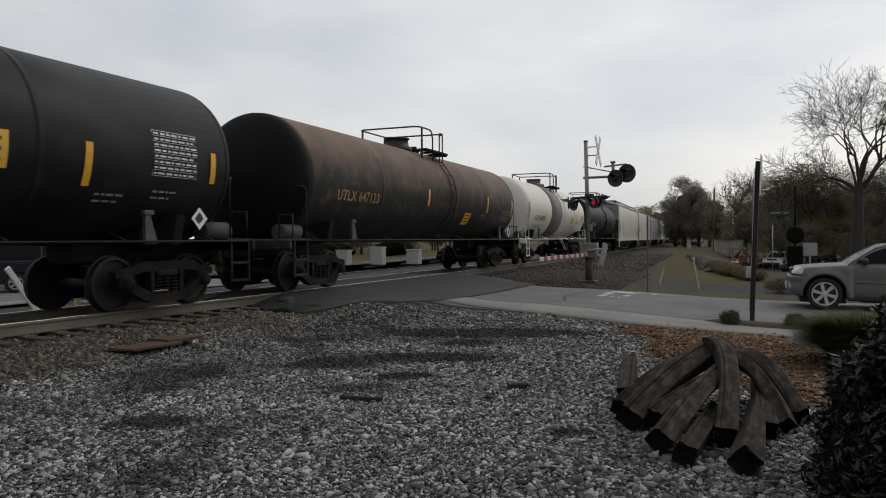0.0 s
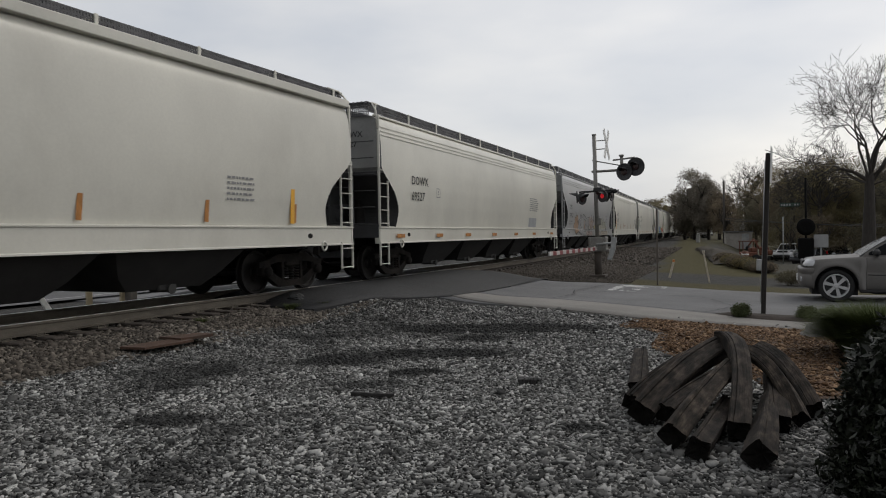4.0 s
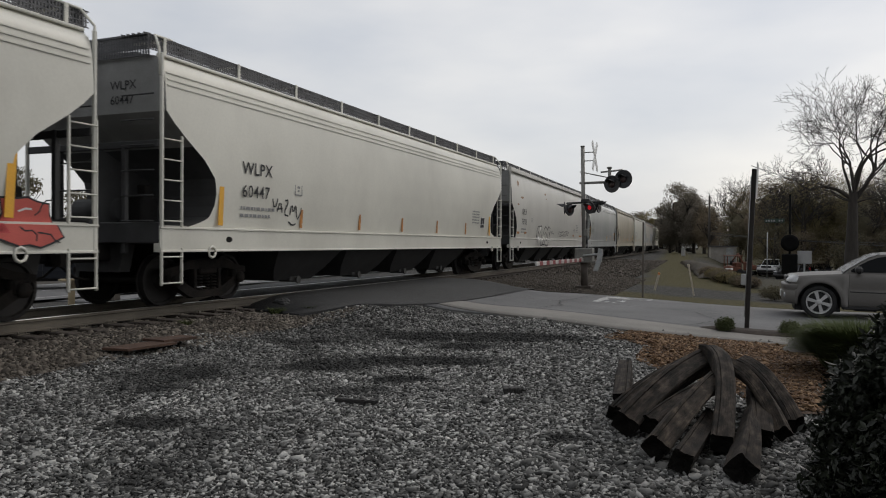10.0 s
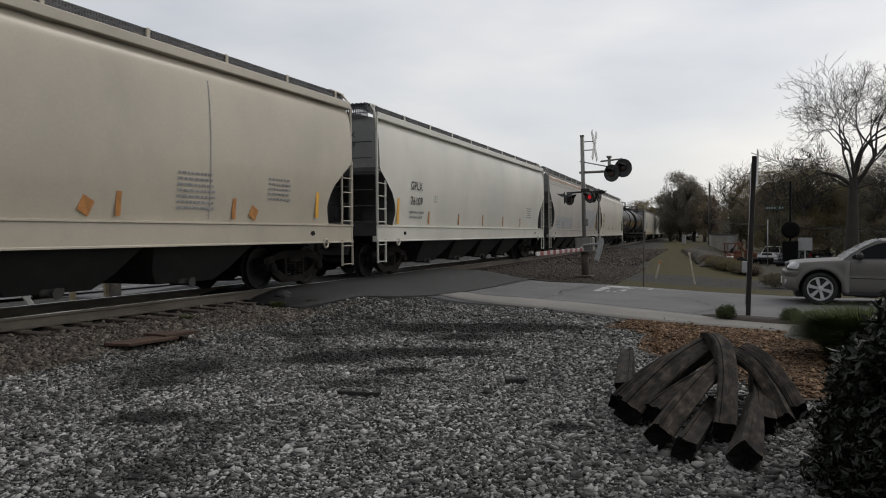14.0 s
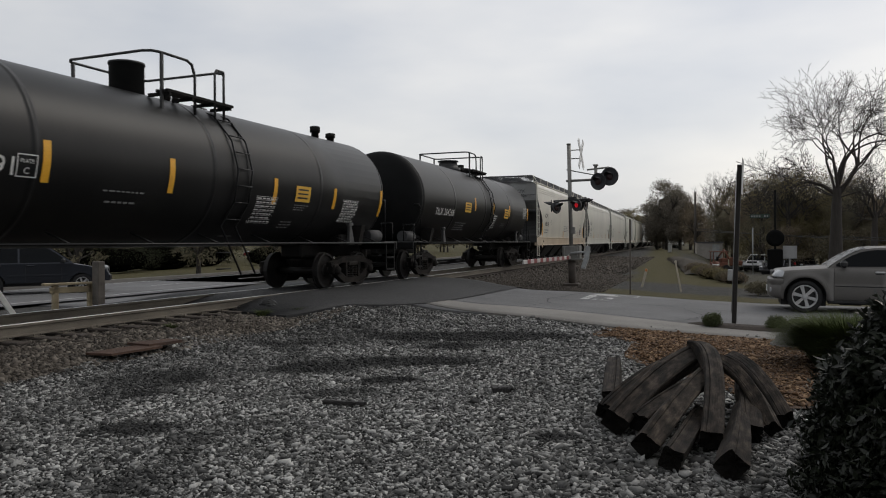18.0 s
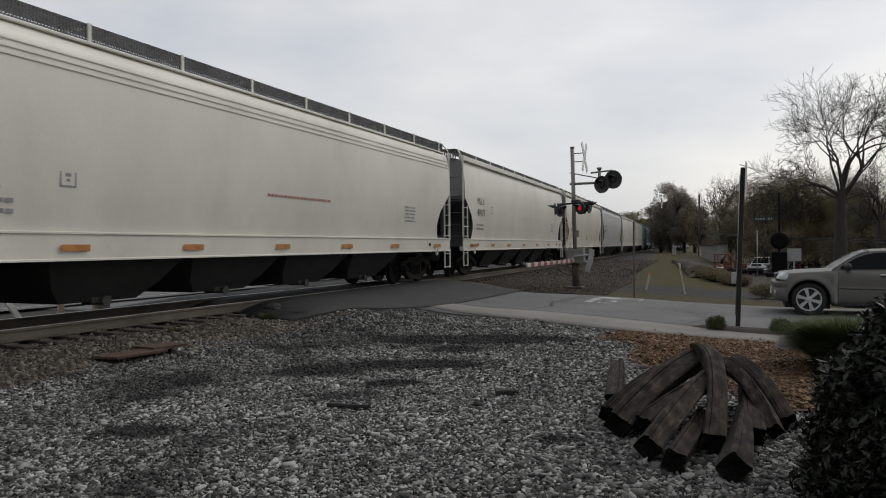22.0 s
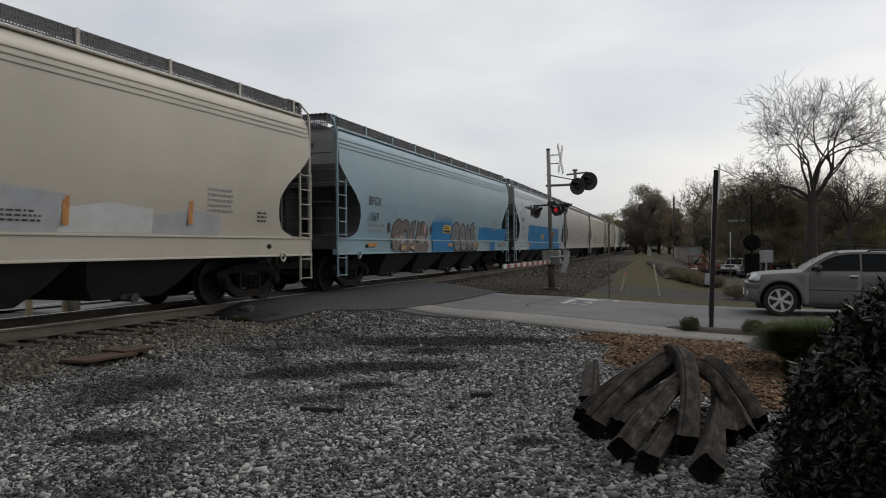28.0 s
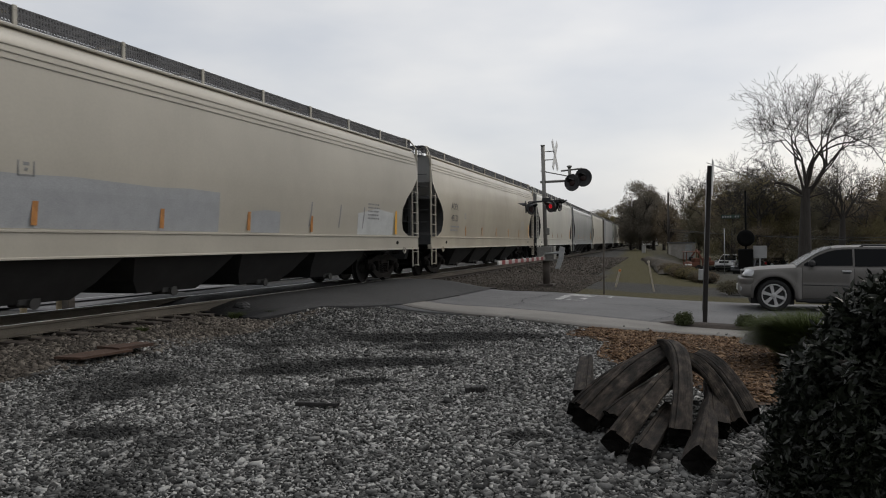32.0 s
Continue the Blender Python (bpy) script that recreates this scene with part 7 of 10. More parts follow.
def curved_beam(pts, w, h, seed, twist=0.0):
    """A bowed length of heavy timber: square section with worn edges, swept through pts."""
    rnd = random.Random(seed)
    ms = Mesh()
    ps = [Vector(p) for p in pts]
    sec = [(-0.5, -0.38), (-0.38, -0.5), (0.38, -0.5), (0.5, -0.38), (0.5, 0.36), (0.36, 0.5), (0.05, 0.46), (-0.34, 0.5), (-0.5, 0.38)]
    rows = []
    n = 12
    for i in range(n + 1):
        t = i / n
        if len(ps) == 3:
            c = ps[0] * (1 - t) ** 2 + ps[1] * 2 * t * (1 - t) + ps[2] * t * t
            d = (ps[1] - ps[0]) * (1 - t) + (ps[2] - ps[1]) * t
        else:
            c, d = ps[0].lerp(ps[1], t), ps[1] - ps[0]
        d.normalize()
        side = d.cross(Vector((0, 0, 1))).normalized()
        up = side.cross(d)
        a = twist * t
        s2, u2 = side * math.cos(a) + up * math.sin(a), up * math.cos(a) - side * math.sin(a)
        rows.append([c + s2 * (x * w + rnd.uniform(-0.006, 0.006)) + u2 * (z * h + rnd.uniform(-0.006, 0.006)) for x, z in sec])
    k = len(sec)
    o = [p for r in rows for p in r]
    fs = [(i * k + j, i * k + (j + 1) % k, (i + 1) * k + (j + 1) % k, (i + 1) * k + j) for i in range(n) for j in range(k)]
    ms.add(o, fs)
    caps = []
    for row, inner, flip in ((rows[0], rows[1], True), (rows[-1], rows[-2], False)):
        c = sum(row, Vector()) / k
        d = (row[0] - inner[0]).normalized()
        cap = Mesh()
        cap.add([p for p in row] + [c - d * 0.02], [((j, (j + 1) % k, k) if not flip else (k, (j + 1) % k, j)) for j in range(k)])
        caps.append(cap)
    for cap in caps:
        ms.add(cap.v, cap.f)
    return ms


# end faces of the timbers, much darker than their sides
END_GRAIN = material("near_black_end_grain", (0.0075, 0.0068, 0.006), 0.95, vary=0.4, scale=12, bump=0.6, bump_scale=60, spec=0.1)


def timber_material(name, dark, mid, pale):
    """Split, weathered wood: the grain runs along each beam by its own lengthwise coordinate."""
    m = bpy.data.materials.new(name)
    m.use_nodes = True
    N, L = m.node_tree.nodes, m.node_tree.links
    bsdf = N["Principled BSDF"]
    bsdf.inputs["Roughness"].default_value = 0.88
    bsdf.inputs["Specular IOR Level"].default_value = 0.2
    at = N.new("ShaderNodeAttribute")
    at.attribute_name = "grain"

    def layer(scale, detail):
        mp = N.new("ShaderNodeMapping")
        mp.inputs["Scale"].default_value = scale
        nz = N.new("ShaderNodeTexNoise")
        nz.inputs["Scale"].default_value, nz.inputs["Detail"].default_value, nz.inputs["Roughness"].default_value = 1.0, detail, 0.65
        L.new(at.outputs["Vector"], mp.inputs[0])
        L.new(mp.outputs[0], nz.inputs["Vector"])
        return nz.outputs[0]
    fibre, stain = layer((3.5, 60, 60), 5), layer((4.5, 11, 11), 7)
    mixv = N.new("ShaderNodeMath")
    mixv.operation = "MULTIPLY_ADD"
    L.new(stain, mixv.inputs[0])
    mixv.inputs[1].default_value = 0.95
    half_ = N.new("ShaderNodeMath")
    half_.operation = "MULTIPLY"
    L.new(fibre, half_.inputs[0])
    half_.inputs[1].default_value = 0.24
    L.new(half_.outputs[0], mixv.inputs[2])
    ramp = N.new("ShaderNodeValToRGB")
    e = ramp.color_ramp.elements
    e.new(0.5)
    for el, (p, c) in zip(e, ((0.47, dark), (0.61, mid), (0.77, pale))):
        el.position, el.color = p, (*c, 1)
    L.new(mixv.outputs[0], ramp.inputs[0])
    L.new(ramp.outputs[0], bsdf.inputs["Base Color"])
    bp = N.new("ShaderNodeBump")
    bp.inputs["Strength"].default_value, bp.inputs["Distance"].default_value = 0.9, 0.012
    L.new(fibre, bp.inputs["Height"])
    L.new(bp.outputs[0], bsdf.inputs["Normal"])
    return m


TIMBER = timber_material("weathered_grey_brown_timber", (0.006, 0.0052, 0.0045), (0.023, 0.0182, 0.0148), (0.072, 0.057, 0.046))
TIMBER_PALE = timber_material("pale_worn_timber", (0.008, 0.0068, 0.0056), (0.034, 0.0268, 0.021), (0.110, 0.087, 0.068))


def old_timber(pts, w, h, seed, turn=0.0, twist=0.0, wedge=0.0):
    """A long, bowed, split timber: checked faces, a crack along one edge, worn arrises and broken ends. Returns body and two ends."""
    rnd = random.Random(seed)
    ps = [Vector(p) for p in pts]
    sec = [(-0.5, -0.42), (-0.42, -0.5), (0.0, -0.5), (0.43, -0.5), (0.5, -0.42), (0.5, 0.0), (0.5, 0.40), (0.42, 0.5), (0.28, 0.5), (0.245, 0.43), (0.21, 0.49), (0.0, 0.47), (-0.25, 0.5), (-0.44, 0.5), (-0.5, 0.43), (-0.5, 0.12), (-0.44, 0.06), (-0.5, 0.0)]
    k, n = len(sec), 22
    rows, along, length = [], [], 0.0
    offs = [rnd.uniform(-0.03, 0.03) for _ in sec]
    last = None
    for i in range(n + 1):
        t = i / n
        if len(ps) == 3:
            c = ps[0] * (1 - t) ** 2 + ps[1] * 2 * t * (1 - t) + ps[2] * t * t
            d = (ps[1] - ps[0]) * (1 - t) + (ps[2] - ps[1]) * t
        else:
            c, d = ps[0].lerp(ps[1], t), ps[1] - ps[0]
        length += (c - last).length if last else 0.0
        last = c
        d = d.normalized()
        side = d.cross(Vector((0, 0, 1))).normalized()
        up = side.cross(d)
        a = turn + twist * t
        s2, u2 = side * math.cos(a) + up * math.sin(a), up * math.cos(a) - side * math.sin(a)
        row = []
        grow_ = (1 - wedge * (1 - t)) * (1 + 0.04 * math.sin(3.1 * t + seed))
        for j, (x, z) in enumerate(sec):
            q = noise.noise((t * 5 + seed * 3.1, j * 0.9, seed * 1.7)) * 0.05 + offs[j]
            e = (rnd.uniform(-0.012, 0.012) if i in (0, n) else 0.0)
            row.append(c + s2 * (x * w * grow_ * (1 + q)) + u2 * (z * h * grow_ * (1 + q)) + d * e)
        rows.append(row)
        along.append(length)
    me = Mesh()
    me.add([p for r in rows for p in r], [(i * k + j, i * k + (j + 1) % k, (i + 1) * k + (j + 1) % k, (i + 1) * k + j)[::-1] for i in range(n) for j in range(k)])
    grain = [v for i in range(n + 1) for j in range(k) for v in (along[i] + seed * 3.3, sec[j][0] * w + seed, sec[j][1] * h)]
    caps = []
    for row, inner, flip in ((rows[0], rows[1], True), (rows[-1], rows[-2], False)):
        c = sum(row, Vector()) / k
        d = (c - sum(inner, Vector()) / k).normalized()
        mid = [c + (p - c) * 0.55 - d * rnd.uniform(0.0, 0.03) for p in row]
        cap = Mesh()
        fs = [(j, (j + 1) % k, k + (j + 1) % k, k + j) for j in range(k)] + [(k + j, k + (j + 1) % k, 2 * k) for j in range(k)]
        cap.add(row + mid + [c - d * 0.035], [f if flip else f[::-1] for f in fs])
        caps.append(cap)
    return me, grain, caps


def build_timbers():
    beams = [
        ([(-0.40, 7.80, 0.53), (-0.13, 7.40, 0.60), (-0.17, 5.80, 0.12)], 0.165, 0.15, TIMBER, 0.12, -0.1, 0.12),
        ([(-0.40, 7.75, 0.44), (-0.66, 6.95, 0.41), (-0.93, 6.10, 0.12)], 0.20, 0.19, TIMBER, 0.45, 0.15, 0.05),
        ([(-0.58, 7.95, 0.34), (-0.86, 7.25, 0.33), (-1.08, 6.50, 0.10)], 0.15, 0.14, TIMBER, 0.3, 0.0, 0.1),
        ([(-0.45, 7.80, 0.50), (-0.74, 7.05, 0.475), (-1.02, 6.30, 0.19)], 0.07, 0.05, TIMBER, 0.2, 0.3, 0.2),
        ([(-0.32, 7.35, 0.26), (-0.52, 6.75, 0.25), (-0.74, 6.15, 0.12)], 0.14, 0.14, TIMBER, 0.2, 0.0, 0.0),
        ([(-0.29, 7.00, 0.37), (-0.44, 6.25, 0.31), (-0.62, 5.50, 0.115)], 0.165, 0.165, TIMBER_PALE, 0.6, 0.15, 0.1),
        ([(-0.29, 6.65, 0.12), (-0.35, 5.95, 0.11), (-0.42, 5.30, 0.09)], 0.15, 0.16, TIMBER, 0.35, 0.0, 0.15),
        ([(-0.20, 7.70, 0.42), (0.08, 7.25, 0.44), (0.27, 6.45, 0.09)], 0.125, 0.12, TIMBER_PALE, -0.5, -0.2, 0.1),
        ([(-0.05, 8.15, 0.39), (0.20, 7.60, 0.40), (0.39, 6.80, 0.09)], 0.14, 0.14, TIMBER, -0.45, 0.1, 0.15),
        ([(0.10, 8.00, 0.22), (0.24, 7.45, 0.20), (0.34, 6.95, 0.08)], 0.11, 0.10, TIMBER, -0.2, 0.0, 0.1),
        ([(0.04, 6.85, 0.17), (0.02, 6.10, 0.15), (-0.03, 5.25, 0.10)], 0.165, 0.175, TIMBER, 0.62, 0.1, 0.35),
        ([(0.06, 7.75, 0.20), (0.09, 7.05, 0.21), (0.10, 6.25, 0.085)], 0.17, 0.16, TIMBER, 0.2, 0.0, 0.1),
        ([(-1.13, 7.20, 0.08), (-1.42, 9.30, 0.09)], 0.16, 0.15, TIMBER, 0.15, 0.0, 0.0),
    ]
    for i, (pts, w, h, mat, turn, tw, wedge) in enumerate(beams):
        th = thing("timber", "weathered split timber offcut bowed over the heap on the gravel" if mat is TIMBER else "paler worn timber offcut leaning on the heap", "timber", "heap of timbers")
        beam, grain, caps = old_timber(pts, w, h, i + 1, turn, tw, wedge)
        me = beam.data("beam", mat)
        a = me.attributes.new("grain", "FLOAT_VECTOR", "POINT")
        a.data.foreach_set("vector", grain)
        part("beam", me, mat, th)
        for cap in caps:
            part("end_grain", cap, END_GRAIN, th, "blackened end grain")


# ---- loose stone, chips, litter on the lot ----
DAMP = [(-4.13, 8.95, 0.6, 0.32, 1), (-4.95, 8.08, 0.45, 0.42, 0.8), (-3.75, 7.64, 0.25, 0.19, 0.9), (-4.02, 11.82, 1.4, 0.47, 0.9), (-4.1, 10.48, 0.42, 0.3, 0.7), (-6.37, 10.79, 1.6, 0.84, 0.3), (-6.35, 8.06, 0.8, 1.39, 0.28), (-6.38, 6.53, 0.51, 0.84, 0.35), (-4.85, 4.87, 0.31, 0.19, 0.75), (-4.06, 4.61, 0.18, 0.49, 0.35), (-3.69, 3.73, 0.24, 0.26, 0.45), (-3.35, 9.26, 0.38, 0.33, 0.5), (-1.41, 5.88, 0.13, 0.11, 0.7), (-3.95, 6.84, 0.38, 0.21, 0.5)]          # x, y, half length, half width, strength


def damp(x, y):
    """How dark the stone is at (x, y), in damp patches and beyond them: 0 to 1."""
    v = 0.22 * smooth(8.8, 11.5, y)
    ragged = 0.5 * noise.noise((x * 1.6, y * 1.6, 0.0)) + 0.4 * noise.noise((x * 5, y * 5, 2.0))
    for cx, cy, a, b, k in DAMP:
        u, w = ((x - cx) * 0.92 + (y - cy) * 0.38) / a, ((y - cy) * 0.92 - (x - cx) * 0.38) / b
        q = u * u + w * w + 0.7 * ragged
        v += k * 1.35 * (1 - smooth(0.0, 2.8, q))
    v += 0.45 * max(0.0, noise.noise((x * 0.7, y * 0.7, 3.1)) + 0.05)
    # stone gets darker towards the timbers and the bush
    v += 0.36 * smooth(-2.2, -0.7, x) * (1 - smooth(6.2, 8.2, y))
    v += 0.55 * smooth(-2.8, -4.6, x) * max(0.0, noise.noise((x * 1.7, y * 2.6, 8.3)) + 0.12)
    return min(1.0, v)


def stone_material(name, dark, mid, light, damp_color):
    m = bpy.data.materials.new(name)
    m.use_nodes = True
    nt = m.node_tree
    N, L = nt.nodes, nt.links
    bsdf = N["Principled BSDF"]
    bsdf.inputs["Roughness"].default_value = 0.85
    bsdf.inputs["Specular IOR Level"].default_value = 0.3
    g = N.new("ShaderNodeNewGeometry")
    r = N.new("ShaderNodeValToRGB")
    e = r.color_ramp.elements
    e.new(0.5)
    for el, (p, c) in zip(e, ((0.0, dark), (0.55, mid), (1.0, light))):
        el.position, el.color = p, (*c, 1)
    L.new(g.outputs["Random Per Island"], r.inputs[0])
    a = N.new("ShaderNodeAttribute")
    a.attribute_name = "damp"
    mx = N.new("ShaderNodeMix")
    mx.data_type = "RGBA"
    L.new(a.outputs["Fac"], mx.inputs["Factor"])
    L.new(r.outputs[0], mx.inputs["A"])
    mx.inputs["B"].default_value = (*damp_color, 1)
    tc = N.new("ShaderNodeTexCoord")
    nz = N.new("ShaderNodeTexNoise")
    nz.inputs["Scale"].default_value = 70
    L.new(tc.outputs["Object"], nz.inputs["Vector"])
    mr = N.new("ShaderNodeMapRange")
    mr.inputs[3].default_value, mr.inputs[4].default_value = 0.6, 1.4
    L.new(nz.outputs[0], mr.inputs[0])
    mu = N.new("ShaderNodeVectorMath")
    mu.operation = "SCALE"
    L.new(mx.outputs["Result"], mu.inputs[0])
    L.new(mr.outputs[0], mu.inputs["Scale"])
    L.new(mu.outputs[0], bsdf.inputs["Base Color"])
    return m


def scatter_stones(name, spots, sizes, mat, label, seed, flat=0.42, damp_fn=None):
    """Many angular stones as one piece of ground cover."""
    rng = np.random.default_rng(seed)
    spots = np.asarray(spots)
    n = len(spots)
    cube = np.array([(x, y, z) for x in (-1, 1) for y in (-1, 1) for z in (-1, 1)], float)
    quads = np.array([(0, 1, 3, 2), (4, 6, 7, 5), (0, 4, 5, 1), (2, 3, 7, 6), (0, 2, 6, 4), (1, 5, 7, 3)])
    v = cube[None] * (1 + rng.uniform(-0.55, 0.22, (n, 8, 3)))
    scale = np.stack([sizes * rng.uniform(0.75, 1.5, n), sizes * rng.uniform(0.5, 0.95, n), sizes * flat * rng.uniform(0.6, 1.2, n)], 1)
    v *= scale[:, None]
    ax, az = rng.normal(0, 0.34, (n, 2)), rng.uniform(0, 6.283, n)
    c, s = np.cos(ax[:, 0])[:, None], np.sin(ax[:, 0])[:, None]
    y, z = v[..., 1] * c - v[..., 2] * s, v[..., 1] * s + v[..., 2] * c
    v[..., 1], v[..., 2] = y, z
    c, s = np.cos(ax[:, 1])[:, None], np.sin(ax[:, 1])[:, None]
    x, z = v[..., 0] * c + v[..., 2] * s, -v[..., 0] * s + v[..., 2] * c
    v[..., 0], v[..., 2] = x, z
    c, s = np.cos(az)[:, None], np.sin(az)[:, None]
    x, y = v[..., 0] * c - v[..., 1] * s, v[..., 0] * s + v[..., 1] * c
    v[..., 0], v[..., 1] = x, y
    v += spots[:, None]
    me = bpy.data.meshes.new(name)
    me.vertices.add(n * 8)
    me.vertices.foreach_set("co", v.reshape(-1))
    faces = (quads[None] + (np.arange(n) * 8)[:, None, None]).reshape(-1)
    me.loops.add(n * 24)
    me.loops.foreach_set("vertex_index", faces)
    me.polygons.add(n * 6)
    me.polygons.foreach_set("loop_start", np.arange(0, n * 24, 4))
    me.polygons.foreach_set("loop_total", np.full(n * 6, 4))
    me.update(calc_edges=True)
    a = me.attributes.new("damp", "FLOAT", "POINT")
    d = np.array([damp_fn(p[0], p[1]) for p in spots]) if damp_fn else np.zeros(n)
    a.data.foreach_set("value", np.repeat(d, 8))
    me.materials.append(mat)
    return tagged(new(name, me), label, "gravel", kind="stuff")


def mulch_edge(y):
    """Left edge of the bark bed at y."""
    return -0.2 - 0.42 * (y - 8.3) + 0.25 * math.sin(y * 1.7) if y < 12.5 else -2.0 - 0.2 * (y - 12.5) + 0.15 * math.sin(y * 2.3)


def in_mulch(x, y):
    return y > 7.6 and x > mulch_edge(y) and y < 14.8


def build_stone():
    rng = np.random.default_rng(11)
    spots, sizes = [], []
    for y0, y1, step, size in ((2.7, 5.0, 0.0222, 0.0124), (5.0, 8.0, 0.0242, 0.0130), (8.0, 11.0, 0.0295, 0.0142), (11.0, 15.3, 0.039, 0.0162)):
        y = y0
        while y < y1:
            xl = max(-1.45 * y - 0.3, -9.0)
            xr = 0.22 * y + 0.5
            n = int((xr - xl) / step)
            xs = xl + (np.arange(n) + rng.uniform(0, 1, n)) * step
            ys = y + rng.uniform(-0.6, 0.6, n) * step
            for x, yy in zip(xs, ys):
                d = x - TRACK_X
                if d < 2.75 + 0.3 * math.sin(yy * 1.3) or (in_mulch(x, yy) and rng.random() < 0.93):
                    continue
                if x < -7.0 and yy > crossing_near(x) - 0.03:
                    continue
                s = size * rng.lognormal(0.0, 0.36) * (1 + 0.22 * smooth(-2.2, -0.6, x) * (1 - smooth(6.0, 8.5, yy)))
                spots.append((x, yy, ground_height(x, yy) + 0.001 + s * rng.uniform(-0.1, 0.35)))
                sizes.append(s)
            y += step
    # coarser cover for the rest of the lot
    y = -4.0
    while y < 14.5:
        x = -8.0
        while x < 3.4:
            if not (y > 2.7 and max(-1.45 * y - 0.3, -9.0) < x < 0.22 * y + 0.5) and not in_mulch(x, y):
                xx, yy = x + rng.uniform(-0.5, 0.5) * 0.075, y + rng.uniform(-0.5, 0.5) * 0.075
                k = 0.024 * rng.lognormal(0.0, 0.3)
                spots.append((xx, yy, ground_height(xx, yy) + k * 0.1))
                sizes.append(k)
            x += 0.075
        y += 0.075
    LOT = stone_material("crushed_limestone", (0.018, 0.018, 0.0175), (0.142, 0.141, 0.135), (0.52, 0.515, 0.492), (0.013, 0.013, 0.013))
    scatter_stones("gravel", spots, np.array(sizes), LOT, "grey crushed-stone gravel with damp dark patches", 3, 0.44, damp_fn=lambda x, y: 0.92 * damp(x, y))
    # ballast by the track
    spots, sizes = [], []
    for (s0, s1, lo, hi, step, size) in ((-1.0, 14.2, 0.9, 3.0, 0.040, 0.025), (-1.0, 14.2, -2.6, 0.9, 0.085, 0.042), (23.6, 34.0, 0.9, 6.6, 0.060, 0.021), (34.0, 70.0, 0.9, 6.0, 0.17, 0.045)):
        s = s0
        while s < s1:
            d = lo
            while d < hi:
                x, y, h = track(s + rng.uniform(-0.5, 0.5) * step, d + rng.uniform(-0.5, 0.5) * step)
                if not (abs(abs(d) - 0.753) < 0.09) and not (y > crossing_near(x) - 0.03 and y < 24):
                    k = size * rng.lognormal(0.0, 0.28)
                    spots.append((x, y, ground_height(x, y) - 0.012 + k * rng.uniform(-0.3, 0.3)))
                    sizes.append(k)
                d += step
            s += step
    BALLAST = stone_material("brownish_ballast", (0.030, 0.026, 0.022), (0.085, 0.072, 0.059), (0.21, 0.185, 0.155), (0.055, 0.046, 0.037))
    scatter_stones("ballast", spots, np.array(sizes), BALLAST, "dusty brown railway ballast along the rails", 4, 0.75, damp_fn=lambda x, y: 0.5 * max(0, noise.noise((x, y, 0.0))) + (0.45 if y > 22 else 0.0))


BARK = stone_material("bark_mulch", (0.038, 0.021, 0.011), (0.125, 0.070, 0.036), (0.27, 0.175, 0.10), (0.022, 0.016, 0.012))


def build_mulch():
    rng = np.random.default_rng(21)
    bed = Mesh()
    ys = [7.6 + 0.2 * i for i in range(36)]
    pts = []
    for y in ys:
        e = mulch_edge(y)
        for k in range(13):
            x = e + (5.0 - e) * k / 12
            pts.append((x, y, ground_height(x, y) + 0.004 + (0.03 if 0 < k else 0)))
    bed.add(pts, [(j * 13 + i, j * 13 + i + 1, (j + 1) * 13 + i + 1, (j + 1) * 13 + i) for j in range(len(ys) - 1) for i in range(12)], True)
    whole("mulch_bed", bed, material("mulch_soil", (0.06, 0.036, 0.022), 0.95, vary=0.4, scale=6, fine=0.5, fine_scale=60, bump=0.6, bump_scale=70), "reddish-brown bark mulch bed beside the gravel", "planting bed", kind="structure")
    spots, sizes = [], []
    for _ in range(52000):
        y = rng.uniform(7.7, 14.65)
        e = mulch_edge(y)
        x = e - 0.12 + (rng.random() ** 1.1) * (3.2 - e)
        s = 0.0098 * rng.lognormal(0, 0.5)
        spots.append((x, y, ground_height(x, y) + 0.034 + s * 0.2 if x > e + 0.05 else ground_height(x, y) + 0.012))
        sizes.append(s)
    o = scatter_stones("bark_chips", spots, np.array(sizes), BARK, "reddish bark chips and dead leaves", 7, 0.3, damp_fn=lambda x, y: 0.6 * max(0, noise.noise((x * 0.8, y * 0.8, 5.0))))
    o["category"] = "mulch"


